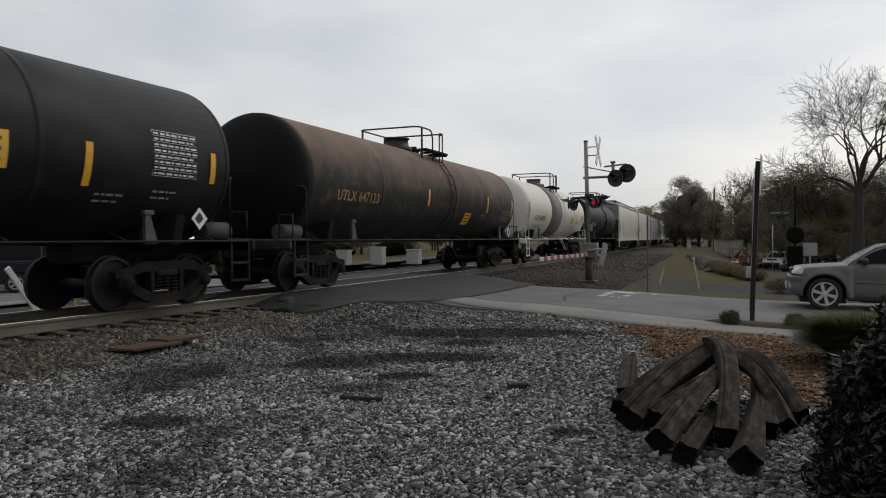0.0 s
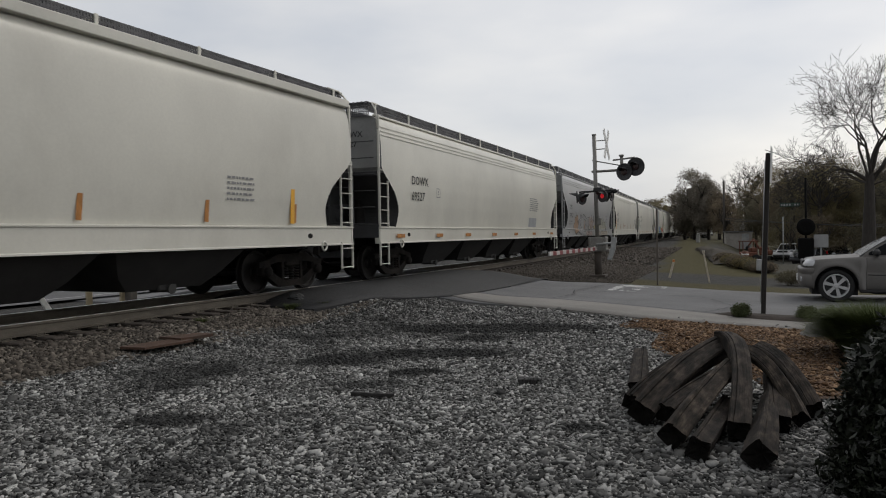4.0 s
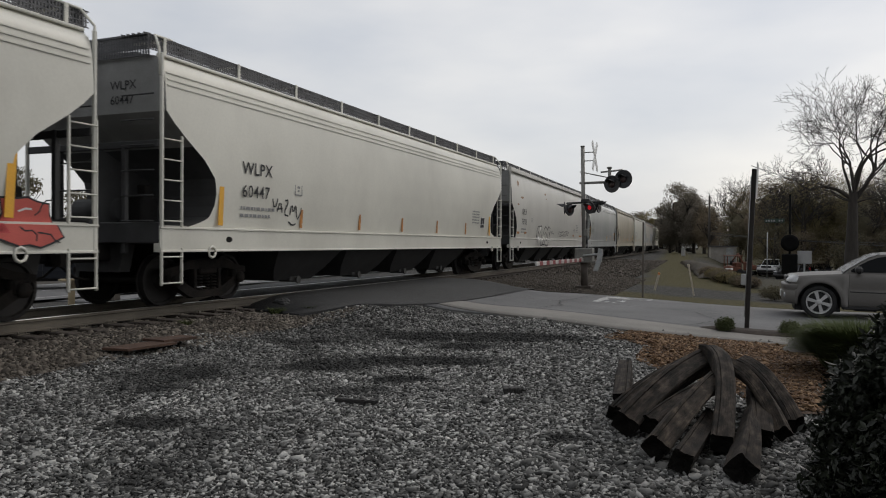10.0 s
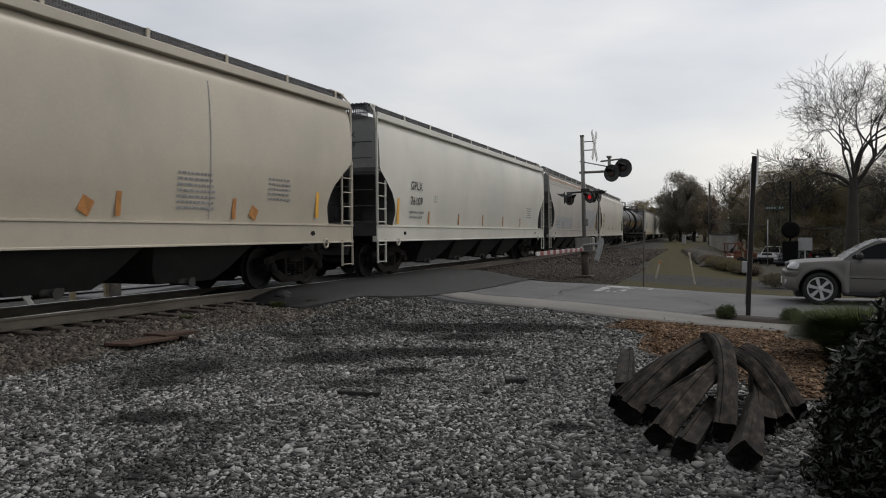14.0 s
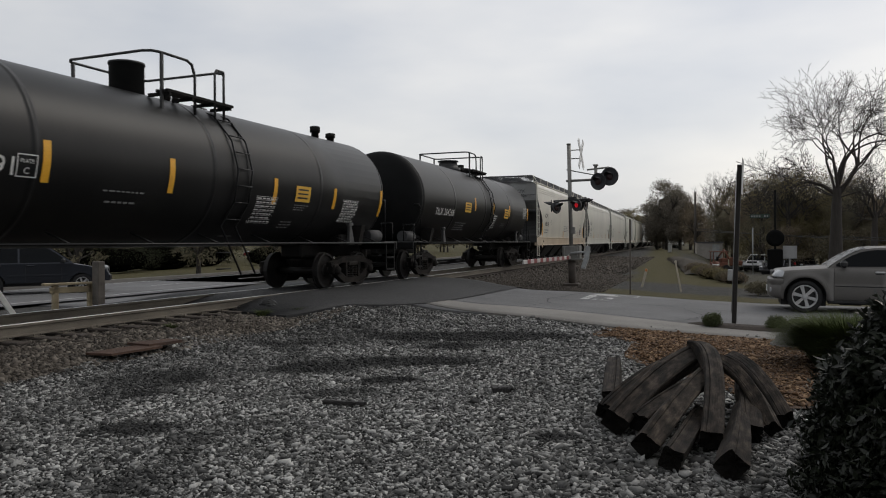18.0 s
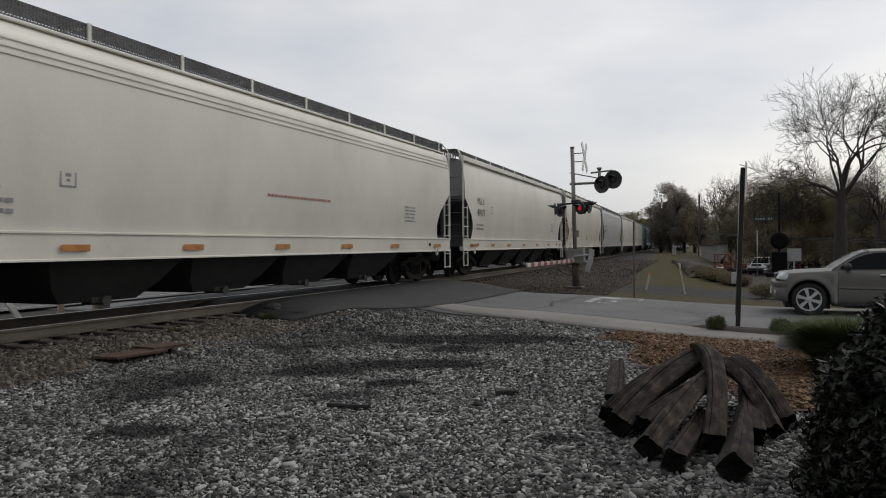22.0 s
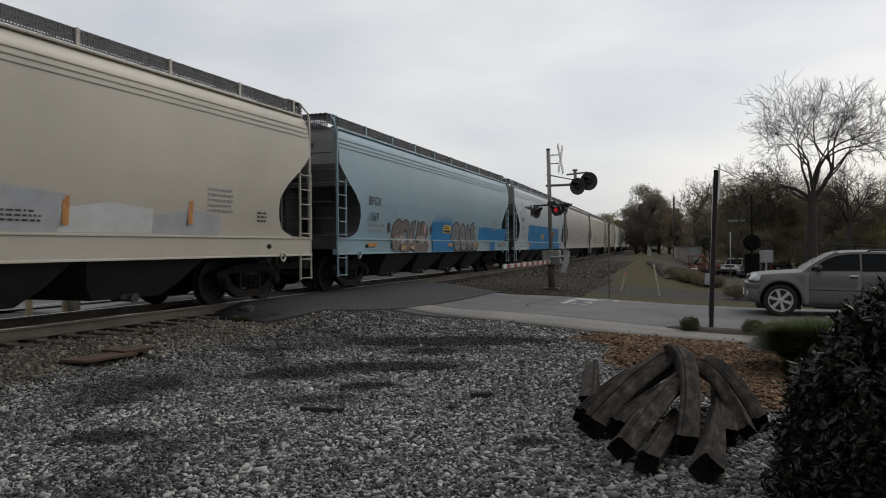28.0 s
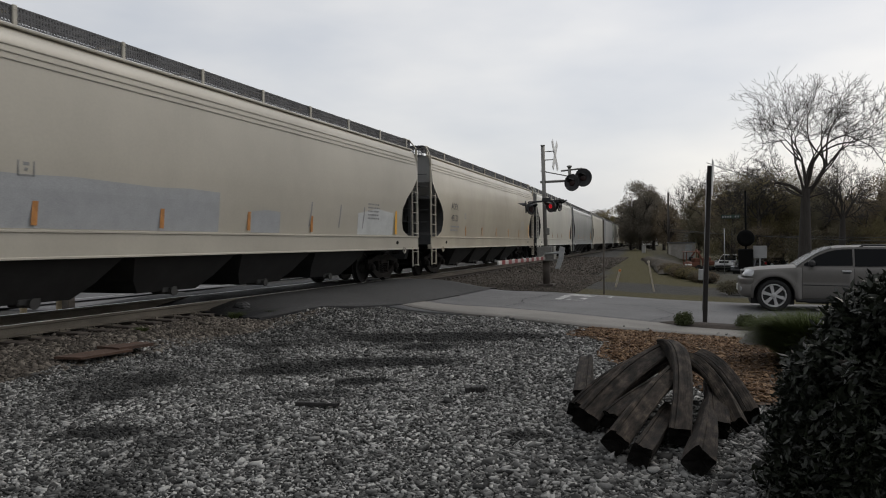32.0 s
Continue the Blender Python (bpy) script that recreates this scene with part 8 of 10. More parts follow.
def build_litter():
    rust = material("rusted_plate_steel", (0.075, 0.042, 0.028), 0.9, vary=0.3, grime=0.6, grime_color=(0.03, 0.022, 0.018), grime_scale=4, bump=0.4)
    for pts, lab in (([(-7.95, 7.15), (-7.55, 7.2), (-7.45, 8.0), (-7.85, 8.1)], 0.03), ([(-8.05, 7.95), (-7.6, 7.9), (-7.5, 8.45), (-7.8, 8.5)], 0.04)):
        zg = max(ground_height(x, y) for x, y in pts) + 0.025
        ms = Mesh().prism(pts, 2, zg, zg + lab)
        whole("rusty_plate", ms, rust, "flat rusty metal plate lying on the gravel", "scrap", "rusty plates")
    dark = material("wet_black_wood", (0.022, 0.02, 0.019), 0.7, vary=0.3, bump=0.4)
    whole("stick", curved_beam([(-3.8, 6.27, 0.035), (-3.35, 6.32, 0.04)], 0.05, 0.035, 3), dark, "dark stick lying on the gravel", "stick")
    whole("clod", curved_beam([(-2.42, 7.42, 0.03), (-2.24, 7.5, 0.03)], 0.12, 0.08, 4), dark, "dark clod on the gravel", "clod")
    whole("board", curved_beam([(-9.0, 12.98, 0.12), (-8.35, 13.75, 0.13)], 0.16, 0.05, 5), dark, "dark broken board by the crossing", "board")
    stone = material("black_lump_stone", (0.02, 0.02, 0.02), 0.7, vary=0.3, bump=0.5, bump_scale=15)
    for x, y, r in ((-9.15, 12.85, 0.15), (-8.95, 12.7, 0.10)):
        whole("lump", rock_mesh((x, y, ground_height(x, y) + r * 0.4), (r * 1.3, r, r * 0.7), int(r * 100)), stone, "black lump of asphalt beside the crossing", "rubble", "asphalt lumps")


def rock_mesh(c, size, seed, n=10, m=14):
    ms = Mesh()
    rows = []
    for i in range(n + 1):
        a = math.pi * i / n
        for j in range(m):
            b = 2 * math.pi * j / m
            p = Vector((math.sin(a) * math.cos(b), math.sin(a) * math.sin(b), math.cos(a)))
            k = 1 + 0.32 * noise.noise(p * 1.4 + Vector((seed, 0, 0))) + 0.12 * noise.noise(p * 4 + Vector((0, seed, 0)))
            rows.append((c[0] + p.x * size[0] * k, c[1] + p.y * size[1] * k, c[2] + p.z * size[2] * k))
    ms.add(rows, [(i * m + j, (i + 1) * m + j, (i + 1) * m + (j + 1) % m, i * m + (j + 1) % m) for i in range(n) for j in range(m)])
    return ms


# ---- plants ----
def leaf_cloud(name, centres, leaf, count, seed, mat, parent=None, label="", droop=0.3, slim=0.45):
    """A crown of many small leaves: centres are (x, y, z, rx, ry, rz) clumps. Each leaf is a folded pair of triangles."""
    rng = np.random.default_rng(seed)
    cs = np.asarray(centres, float)
    vol = cs[:, 3] * cs[:, 4] * cs[:, 5]
    pick = rng.choice(len(cs), count, p=vol / vol.sum())
    d = rng.normal(0, 1, (count, 3))
    d /= np.linalg.norm(d, axis=1)[:, None]
    r = rng.random(count) ** 0.33 * rng.uniform(0.75, 1.08, count)
    p = cs[pick, :3] + d * r[:, None] * cs[pick, 3:]
    u = rng.normal(0, 1, (count, 3))
    u[:, 2] -= droop
    u /= np.linalg.norm(u, axis=1)[:, None]
    w = np.cross(u, rng.normal(0, 1, (count, 3)))
    w /= np.linalg.norm(w, axis=1)[:, None] + 1e-9
    nrm = np.cross(u, w)
    L = leaf * rng.uniform(0.6, 1.35, count)[:, None]
    v = np.stack([p, p + u * L * 0.5 + w * L * slim * 0.5 + nrm * L * 0.06, p + u * L, p + u * L * 0.5 - w * L * slim * 0.5 + nrm * L * 0.06], 1)
    me = bpy.data.meshes.new(name)
    me.vertices.add(count * 4)
    me.vertices.foreach_set("co", v.reshape(-1))
    me.loops.add(count * 6)
    f = (np.array([0, 1, 2, 0, 2, 3])[None] + (np.arange(count) * 4)[:, None]).reshape(-1)
    me.loops.foreach_set("vertex_index", f)
    me.polygons.add(count * 2)
    me.polygons.foreach_set("loop_start", np.arange(0, count * 6, 3))
    me.polygons.foreach_set("loop_total", np.full(count * 2, 3))
    me.update(calc_edges=True)
    me.materials.append(mat)
    ob = new(name, me)
    ob.parent = parent
    return tagged(ob, label, kind="stuff")


def leaf_material(name, color, rough=0.55, island=0.5, spec=0.4, through_=0.0):
    m = material(name, color, rough, 0.0, 0.2, 0.5, island=island, fine=0.0, spec=spec)
    N, L = m.node_tree.nodes, m.node_tree.links
    if through_ and "leaf_glow" not in N:
        bsdf, out = N["Principled BSDF"], N["Material Output"]
        tr, mx = N.new("ShaderNodeBsdfTranslucent"), N.new("ShaderNodeMixShader")
        tr.name = "leaf_glow"
        L.new(bsdf.inputs["Base Color"].links[0].from_socket, tr.inputs["Color"])
        mx.inputs[0].default_value = through_
        L.new(bsdf.outputs[0], mx.inputs[1])
        L.new(tr.outputs[0], mx.inputs[2])
        L.new(mx.outputs[0], out.inputs["Surface"])
    return m


HOLLY = leaf_material("dark_glossy_leaf", (0.0135, 0.017, 0.010), 0.42, 0.6, 0.33)
SPRING = leaf_material("olive_spring_leaf", (0.185, 0.156, 0.084), 0.8, 0.25, 0.15, 0.35)
DARKLEAF = leaf_material("dark_evergreen_leaf", (0.145, 0.130, 0.088), 0.8, 0.25, 0.15, 0.35)
# far foliage made paler and greyer, with distance haze in its colour
FARLEAF = leaf_material("haze_pale_far_leaf", (0.205, 0.182, 0.148), 0.85, 0.2, 0.1, 0.35)
BROWNLEAF = leaf_material("reddish_budding_leaf", (0.185, 0.150, 0.106), 0.8, 0.25, 0.15, 0.35)
GRASSBLADE = leaf_material("ornamental_grass_blade", (0.074, 0.090, 0.038), 0.9, 0.5, 0.04)
SHRUBLEAF = leaf_material("small_green_shrub_leaf", (0.075, 0.088, 0.040), 0.8, 0.3, 0.15, 0.2)
HEDGELEAF = leaf_material("dull_hedge_leaf", (0.042, 0.045, 0.028), 0.85, 0.3, 0.1, 0.2)
BARKWOOD = material("grey_brown_tree_bark", (0.042, 0.036, 0.031), 0.9, 0.0, 0.3, 3.0, 0.4, (0.03, 0.026, 0.022), 2.0, 0.5, 12, (3, 3, 0.6))


def grow(ms, p, d, length, r, depth, rng, spread, twigs, up=0.12, seg=3, bend=0.13):
    """A limb that wanders, tapers and forks."""
    pts = [p]
    for i in range(seg):
        d = (d + Vector(rng.normal(0, bend, 3)) + Vector((0, 0, up * 0.35))).normalized()
        p = p + d * length / seg
        pts.append(p)
    sides = 8 if r > 0.12 else (5 if r > 0.04 else 3)
    r1 = max(0.009, r * 0.72)
    for i in range(seg):
        ms.tube(pts[i], pts[i + 1], r + (r1 - r) * i / seg, sides, r + (r1 - r) * (i + 1) / seg, cap=False)
    if depth == 0:
        twigs.append(p)
        return
    n = 2 if depth > 4 else 3
    for k in range(n):
        axis = d.orthogonal().normalized()
        axis.rotate(Matrix.Rotation(rng.uniform(0, 6.28), 3, d))
        dd = d.copy()
        dd.rotate(Matrix.Rotation(rng.uniform(0.25, 1.0) * spread, 3, axis))
        grow(ms, pts[-1] if k < 2 else pts[1], dd, length * rng.uniform(0.66, 0.86), max(0.009, r1 * rng.uniform(0.66, 0.88)), depth - 1, rng, spread, twigs, up, seg, bend)


def build_bare_tree(x, y, height, seed, label, depth=7, fork=0.40, width=1.0):
    """A forked trunk with limbs that fan out; height is to the topmost twigs, fork the share below the first limbs."""
    rng = np.random.default_rng(seed)
    z = ground_height(x, y)
    th = thing("bare_tree", label, "tree", m=Matrix.Translation((x, y, z - 0.1)))
    ms, twigs = Mesh(), []
    h0 = height * fork
    k = height / 34
    ms.tube((0, 0, 0), (0.05, 0, h0 * 0.5), 1.25 * k, 12, 0.95 * k, cap=False).tube((0.05, 0, h0 * 0.5), (0.1, 0, h0), 0.95 * k, 12, 0.66 * k, cap=False)
    part("trunk", ms, BARKWOOD, th)
    limbs = Mesh()
    reach = (height - h0) * 1.12
    for a, tilt, l, r in ((180, 38, 0.26, 0.40), (172, 18, 0.31, 0.30), (188, 66, 0.17, 0.20), (20, 8, 0.34, 0.42), (10, 26, 0.33, 0.42), (2, 44, 0.29, 0.36), (355, 66, 0.23, 0.26), (90, 30, 0.27, 0.30), (265, 32, 0.27, 0.30), (215, 78, 0.17, 0.18), (330, 84, 0.17, 0.18), (240, 15, 0.28, 0.26)):
        d = Vector((math.sin(radians(tilt)) * math.cos(radians(a)) * width, math.sin(radians(tilt)) * math.sin(radians(a)) * width, math.cos(radians(tilt)))).normalized()
        grow(limbs, Vector((0.1, 0, h0 - rng.uniform(0.0, 0.12) * h0)), d, reach * l, r * k * 0.86, depth - 1, rng, 0.85, twigs, 0.05, 5, 0.13)
    part("limb", limbs, BARKWOOD, th, "spreading bare limbs and twigs")
    return th, twigs


def crown_core(width, height, seed):
    """Uneven inner mass of twigs and shaded leaves."""
    ms = Mesh()
    n, m = 9, 13
    rows = []
    for i in range(n + 1):
        a = math.pi * i / n
        for j in range(m):
            b = 2 * math.pi * j / m
            p = Vector((math.sin(a) * math.cos(b), math.sin(a) * math.sin(b), math.cos(a)))
            k = 1 + 0.5 * noise.noise(p * 1.7 + Vector((seed * 1.7, 0, 0))) + 0.25 * noise.noise(p * 4 + Vector((0, seed, 0)))
            rows.append((p.x * width * 0.24 * k, p.y * width * 0.24 * k, height * 0.52 + p.z * height * 0.24 * k))
    ms.add(rows, [(i * m + j, (i + 1) * m + j, (i + 1) * m + (j + 1) % m, i * m + (j + 1) % m) for i in range(n) for j in range(m)], True)
    return ms


def build_leafy_tree(x, y, height, width, seed, leaf_mat, label, leaf=0.5, count=2600, trunk=0.25, lump=1.0):
    rng = np.random.default_rng(seed)
    z = ground_height(x, y)
    th = thing("tree", label, "tree", "trees behind the street", m=Matrix.Translation((x, y, z)))
    ms, twigs = Mesh(), []
    ms.tube((0, 0, -0.1), (0, 0, height * 0.3), trunk, 8, trunk * 0.75, cap=False)
    for k in range(5):
        a = k * 1.3 + rng.uniform(0, 1)
        grow(ms, Vector((0, 0, height * 0.28)), Vector((0.5 * math.cos(a), 0.5 * math.sin(a), 0.9)).normalized(), height * 0.25, trunk * 0.5, 2, rng, 0.7, twigs)
    part("trunk", ms, BARKWOOD, th)
    cl = []
    for k in range(34):
        a, b = rng.uniform(0, 6.28), rng.uniform(-1.0, 1.0)
        f = math.sqrt(max(0.05, 1 - b * b)) * rng.uniform(0.55, 0.95)
        cl.append((math.cos(a) * f * width * 0.5, math.sin(a) * f * width * 0.5, height * (0.56 + 0.38 * b), width * rng.uniform(0.09, 0.17) * lump, width * rng.uniform(0.09, 0.17) * lump, height * rng.uniform(0.05, 0.09) * lump))
    leaf_cloud("crown", cl, leaf, count, seed, leaf_mat, th)
    if height > 6.5:
        part("inner_crown", crown_core(width, height, seed), leaf_mat, th)
    return th


def build_plants():
    # dark bush in the near corner
    z = 0.0
    rng = np.random.default_rng(2)
    th = thing("holly_bush", "dense dark glossy-leaved bush beside the gravel", "bush", m=Matrix.Translation((1.47, 5.2, z)))
    cl = []
    for k in range(340):
        a, h = rng.uniform(0, 6.28), rng.uniform(0.02, 1.28)
        f = 1.04 * math.sqrt(max(0.03, 1 - (h / 1.37) ** 2.2)) * rng.uniform(0.84, 1.0)
        cl.append((math.cos(a) * f, math.sin(a) * f, h, 0.15, 0.15, 0.13))
    leaf_cloud("foliage", cl, 0.066, 70000, 5, HOLLY, th, droop=0.1, slim=0.36)
    # near-black solid core stands for the shade between the leaves
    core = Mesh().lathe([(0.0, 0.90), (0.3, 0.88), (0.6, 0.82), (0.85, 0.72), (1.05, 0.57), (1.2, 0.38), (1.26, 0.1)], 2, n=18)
    part("inner_shade", core, material("near_black_inner_shade", (0.002, 0.002, 0.0015), 0.98, vary=0.3, spec=0.0), th)
    stems = Mesh()
    for k in range(14):
        a = rng.uniform(0, 6.28)
        stems.tube((0.3 * math.cos(a), 0.3 * math.sin(a), 0), (0.8 * math.cos(a), 0.8 * math.sin(a), 0.9), 0.012, 5)
    part("stems", stems, BARKWOOD, th)
    # ornamental grass clumps
    for x, y, r, h, n, sd in ((1.30, 10.3, 0.80, 0.66, 24000, 1), (2.1, 10.4, 0.7, 0.62, 11000, 2), (1.75, 9.7, 0.55, 0.5, 7000, 3)):
        grass_clump(x, y, r, h, n, sd, "grass_clump", "soft dark green ornamental grass clump")
    # small shrubs at the street edge
    for x, y, r, sd in ((-0.48, 16.2, 0.21, 1), (0.74, 16.25, 0.22, 2), (1.1, 16.2, 0.2, 4)):
        th = thing("shrub", "small round green shrub in the soil strip", "shrub", "small shrubs", m=Matrix.Translation((x, y, ground_height(x, y))))
        leaf_cloud("foliage", [(0, 0, r * 0.8, r, r, r * 0.8), (r * 0.4, 0, r, r * 0.6, r * 0.6, r * 0.6), (-r * 0.5, 0, r * 0.7, r * 0.5, r * 0.5, r * 0.5)], 0.036, 2600, sd, SHRUBLEAF, th)
        part("stem", Mesh().tube((0, 0, 0), (0, 0, r), 0.015, 6), BARKWOOD, th)
    soil = Mesh()
    n = 20
    for x0, x1, y0, y1 in ((-0.95, 1.7, 16.0, 16.75),):
        ring = []
        for i in range(n):
            a = 2 * math.pi * i / n
            k = 1 + 0.12 * math.sin(3 * a)
            x, y = (x0 + x1) / 2 + (x1 - x0) / 2 * math.cos(a) * k, (y0 + y1) / 2 + (y1 - y0) / 2 * math.sin(a) * k
            ring.append((x, y, ground_height(x, y) + 0.034))
        inner = [((x0 + x1) / 2 + (p[0] - (x0 + x1) / 2) * 0.8, (y0 + y1) / 2 + (p[1] - (y0 + y1) / 2) * 0.7) for p in ring]
        soil.add(ring + [(x, y, ground_height(x, y) + 0.085) for x, y in inner], [(i, (i + 1) % n, n + (i + 1) % n, n + i) for i in range(n)] + [tuple(range(n, 2 * n))], True)
    whole("soil_strip", soil, material("dark_bed_soil", (0.035, 0.026, 0.02), 0.95, vary=0.4, scale=5, bump=0.6), "dark soil strip cut into the street edge", "planting bed", kind="structure")
    # boulders
    pale = material("pale_lichen_boulder", (0.19, 0.184, 0.172), 0.9, vary=0.3, scale=4, grime=0.6, grime_color=(0.11, 0.10, 0.085), grime_scale=5, bump=0.8, bump_scale=14)
    for x, y, s, sd in ((1.02, 12.7, (0.36, 0.30, 0.26), 4), (0.70, 12.1, (0.22, 0.24, 0.15), 8), (1.55, 13.0, (0.25, 0.25, 0.15), 6)):
        whole("boulder", rock_mesh((x, y, ground_height(x, y) + s[2] * 0.45), s, sd), pale, "pale weathered boulder edging the mulch bed", "boulder", "edging boulders")
    weeds = []
    for x, y, r, h, n, sd in ((-8.5, 5.3, 0.28, 0.16, 260, 11), (-8.0, 4.2, 0.25, 0.14, 240, 12), (-7.6, 5.0, 0.2, 0.12, 160, 13), (-8.6, 11.9, 0.25, 0.14, 240, 14), (-8.75, 9.6, 0.2, 0.1, 140, 15), (-8.3, 12.6, 0.2, 0.12, 140, 16)):
        grass_clump(x, y, r, h, n, sd, "weed_tuft", "low green weed tuft at the ballast edge")


def grass_clump(x, y, r, h, n, seed, name, label):
    rng = np.random.default_rng(seed)
    vs, fs = [], []
    for i in range(n):
        a, q = rng.uniform(0, 6.28), r * math.sqrt(rng.random()) * 0.45
        b = np.array((q * math.cos(a), q * math.sin(a), 0.0))
        out = np.array((math.cos(a), math.sin(a), 0)) * rng.uniform(0.2, 1.0) * r * 0.9
        L = h * rng.uniform(0.55, 1.1)
        w = np.array((-math.sin(a), math.cos(a), 0)) * 0.0032 * rng.uniform(0.7, 1.5) * (1 + r)
        m, t = b + out * 0.35 + (0, 0, L * 0.65), b + out + (0, 0, L * rng.uniform(0.6, 1.0))
        o = len(vs)
        vs += [b - w, b + w, m + w * 0.8, m - w * 0.8, t]
        fs += [(o, o + 1, o + 2, o + 3), (o + 3, o + 2, o + 4)]
    ms = Mesh()
    ms.add(vs, fs)
    ob = whole(name, ms, GRASSBLADE, label, "grass", kind="stuff")
    ob.location = (x, y, ground_height(x, y))


# ---- vehicles ----
CAR_SILVER = material("silver_grey_car_paint_gloss", (0.132, 0.125, 0.117), 0.42, 0.2, 0.08, 1.0, spec=0.3)
CAR_DARK = material("dark_blue_grey_car_paint", (0.022, 0.025, 0.032), 0.25, 0.3, 0.05, 1.0)
CAR_WHITE = material("white_car_paint", (0.62, 0.62, 0.62), 0.3, 0.0, 0.05, 1.0)
CAR_RED = material("dark_red_car_paint", (0.16, 0.02, 0.02), 0.3, 0.1, 0.05, 1.0)
TYRE = material("black_rubber", (0.014, 0.014, 0.014), 0.85, vary=0.2)
ALLOY = material("alloy_wheel", (0.50, 0.50, 0.50), 0.35, 0.25, 0.05, 1.0)
PLASTIC = material("black_trim_plastic", (0.016, 0.016, 0.017), 0.55)
GLASS_DARK = material("tinted_window_glass", (0.006, 0.007, 0.008), 0.2, 0.0, 0.02, 1.0, spec=0.1)
LAMP_CLEAR = material("clear_headlamp", (0.45, 0.46, 0.47), 0.12, 0.3)
LAMP_RED = material("red_tail_lamp", (0.25, 0.01, 0.01), 0.2)


def offset_poly(poly, k):
    cx, cz = sum(p[0] for p in poly) / len(poly), sum(p[1] for p in poly) / len(poly)
    return [(cx + (x - cx) * (1 - k), cz + (z - cz) * (1 - k)) for x, z in poly]


def side_body(ms, poly, half, round_=0.05, shrink=0.03):
    """A shell from a side outline in (x, z), with softened flanks."""
    n = len(poly)
    ring = [(0.0, shrink), (round_ * 0.35, shrink * 0.42), (round_, shrink * 0.12), (round_ * 2.2, 0.0)]
    slices = [(-half + a, offset_poly(poly, k)) for a, k in ring] + [(half - a, offset_poly(poly, k)) for a, k in ring[::-1]]
    vs = [(x, y, z) for y, pl in slices for x, z in pl]
    fs = [(k * n + i, k * n + (i + 1) % n, (k + 1) * n + (i + 1) % n, (k + 1) * n + i) for k in range(7) for i in range(n)]
    fs += [tuple(range(n))[::-1], tuple(range(7 * n, 8 * n))]
    ms.add(vs, [f[::-1] for f in fs])


def arch(cx, r, z0, n=9, up=True):
    return [(cx + r * math.cos(math.pi * (1 - i / (n - 1)) if up else math.pi * i / (n - 1)), z0 + r * math.sin(math.pi * i / (n - 1))) for i in range(n)]


def wheel_thing(parent, c, r, side, spokes=6, rim_share=0.70):
    q = r * rim_share
    w = part("wheel", Mesh().lathe([(-0.11, q), (-0.125, r * 0.92), (-0.09, r), (0.09, r), (0.125, r * 0.92), (0.11, q), (-0.11, q)], 1, n=32, caps=False), TYRE, parent, "black tyre on an alloy rim")
    w.location = c
    rim = Mesh().lathe([(-0.1, q), (0.09, q), (0.118, q * 0.99), (0.115, q * 0.93), (0.06, q * 0.88), (-0.1, q * 0.86)], 1, n=32, caps=False)
    part("rim", rim, ALLOY, w)
    for k in range(spokes):
        a = 2 * math.pi * (k + 0.25) / spokes
        sp = Mesh().prism([(q * 0.12, -q * 0.10), (q * 0.92, -q * 0.15), (q * 0.92, q * 0.15), (q * 0.12, q * 0.10)], 1, 0.055, 0.09)
        o = part("spoke", sp, ALLOY, w)
        o.rotation_euler = (0, a, 0)
    part("hub_cap", Mesh().lathe([(0.05, q * 0.24), (0.10, q * 0.22), (0.108, q * 0.1)], 1, n=16), ALLOY, w)
    part("brake_disc", Mesh().lathe([(0.0, q * 0.84), (0.02, q * 0.84)], 1, n=20), PLASTIC, w)
    if side < 0:
        w.rotation_euler = (0, 0, math.pi)
    return w


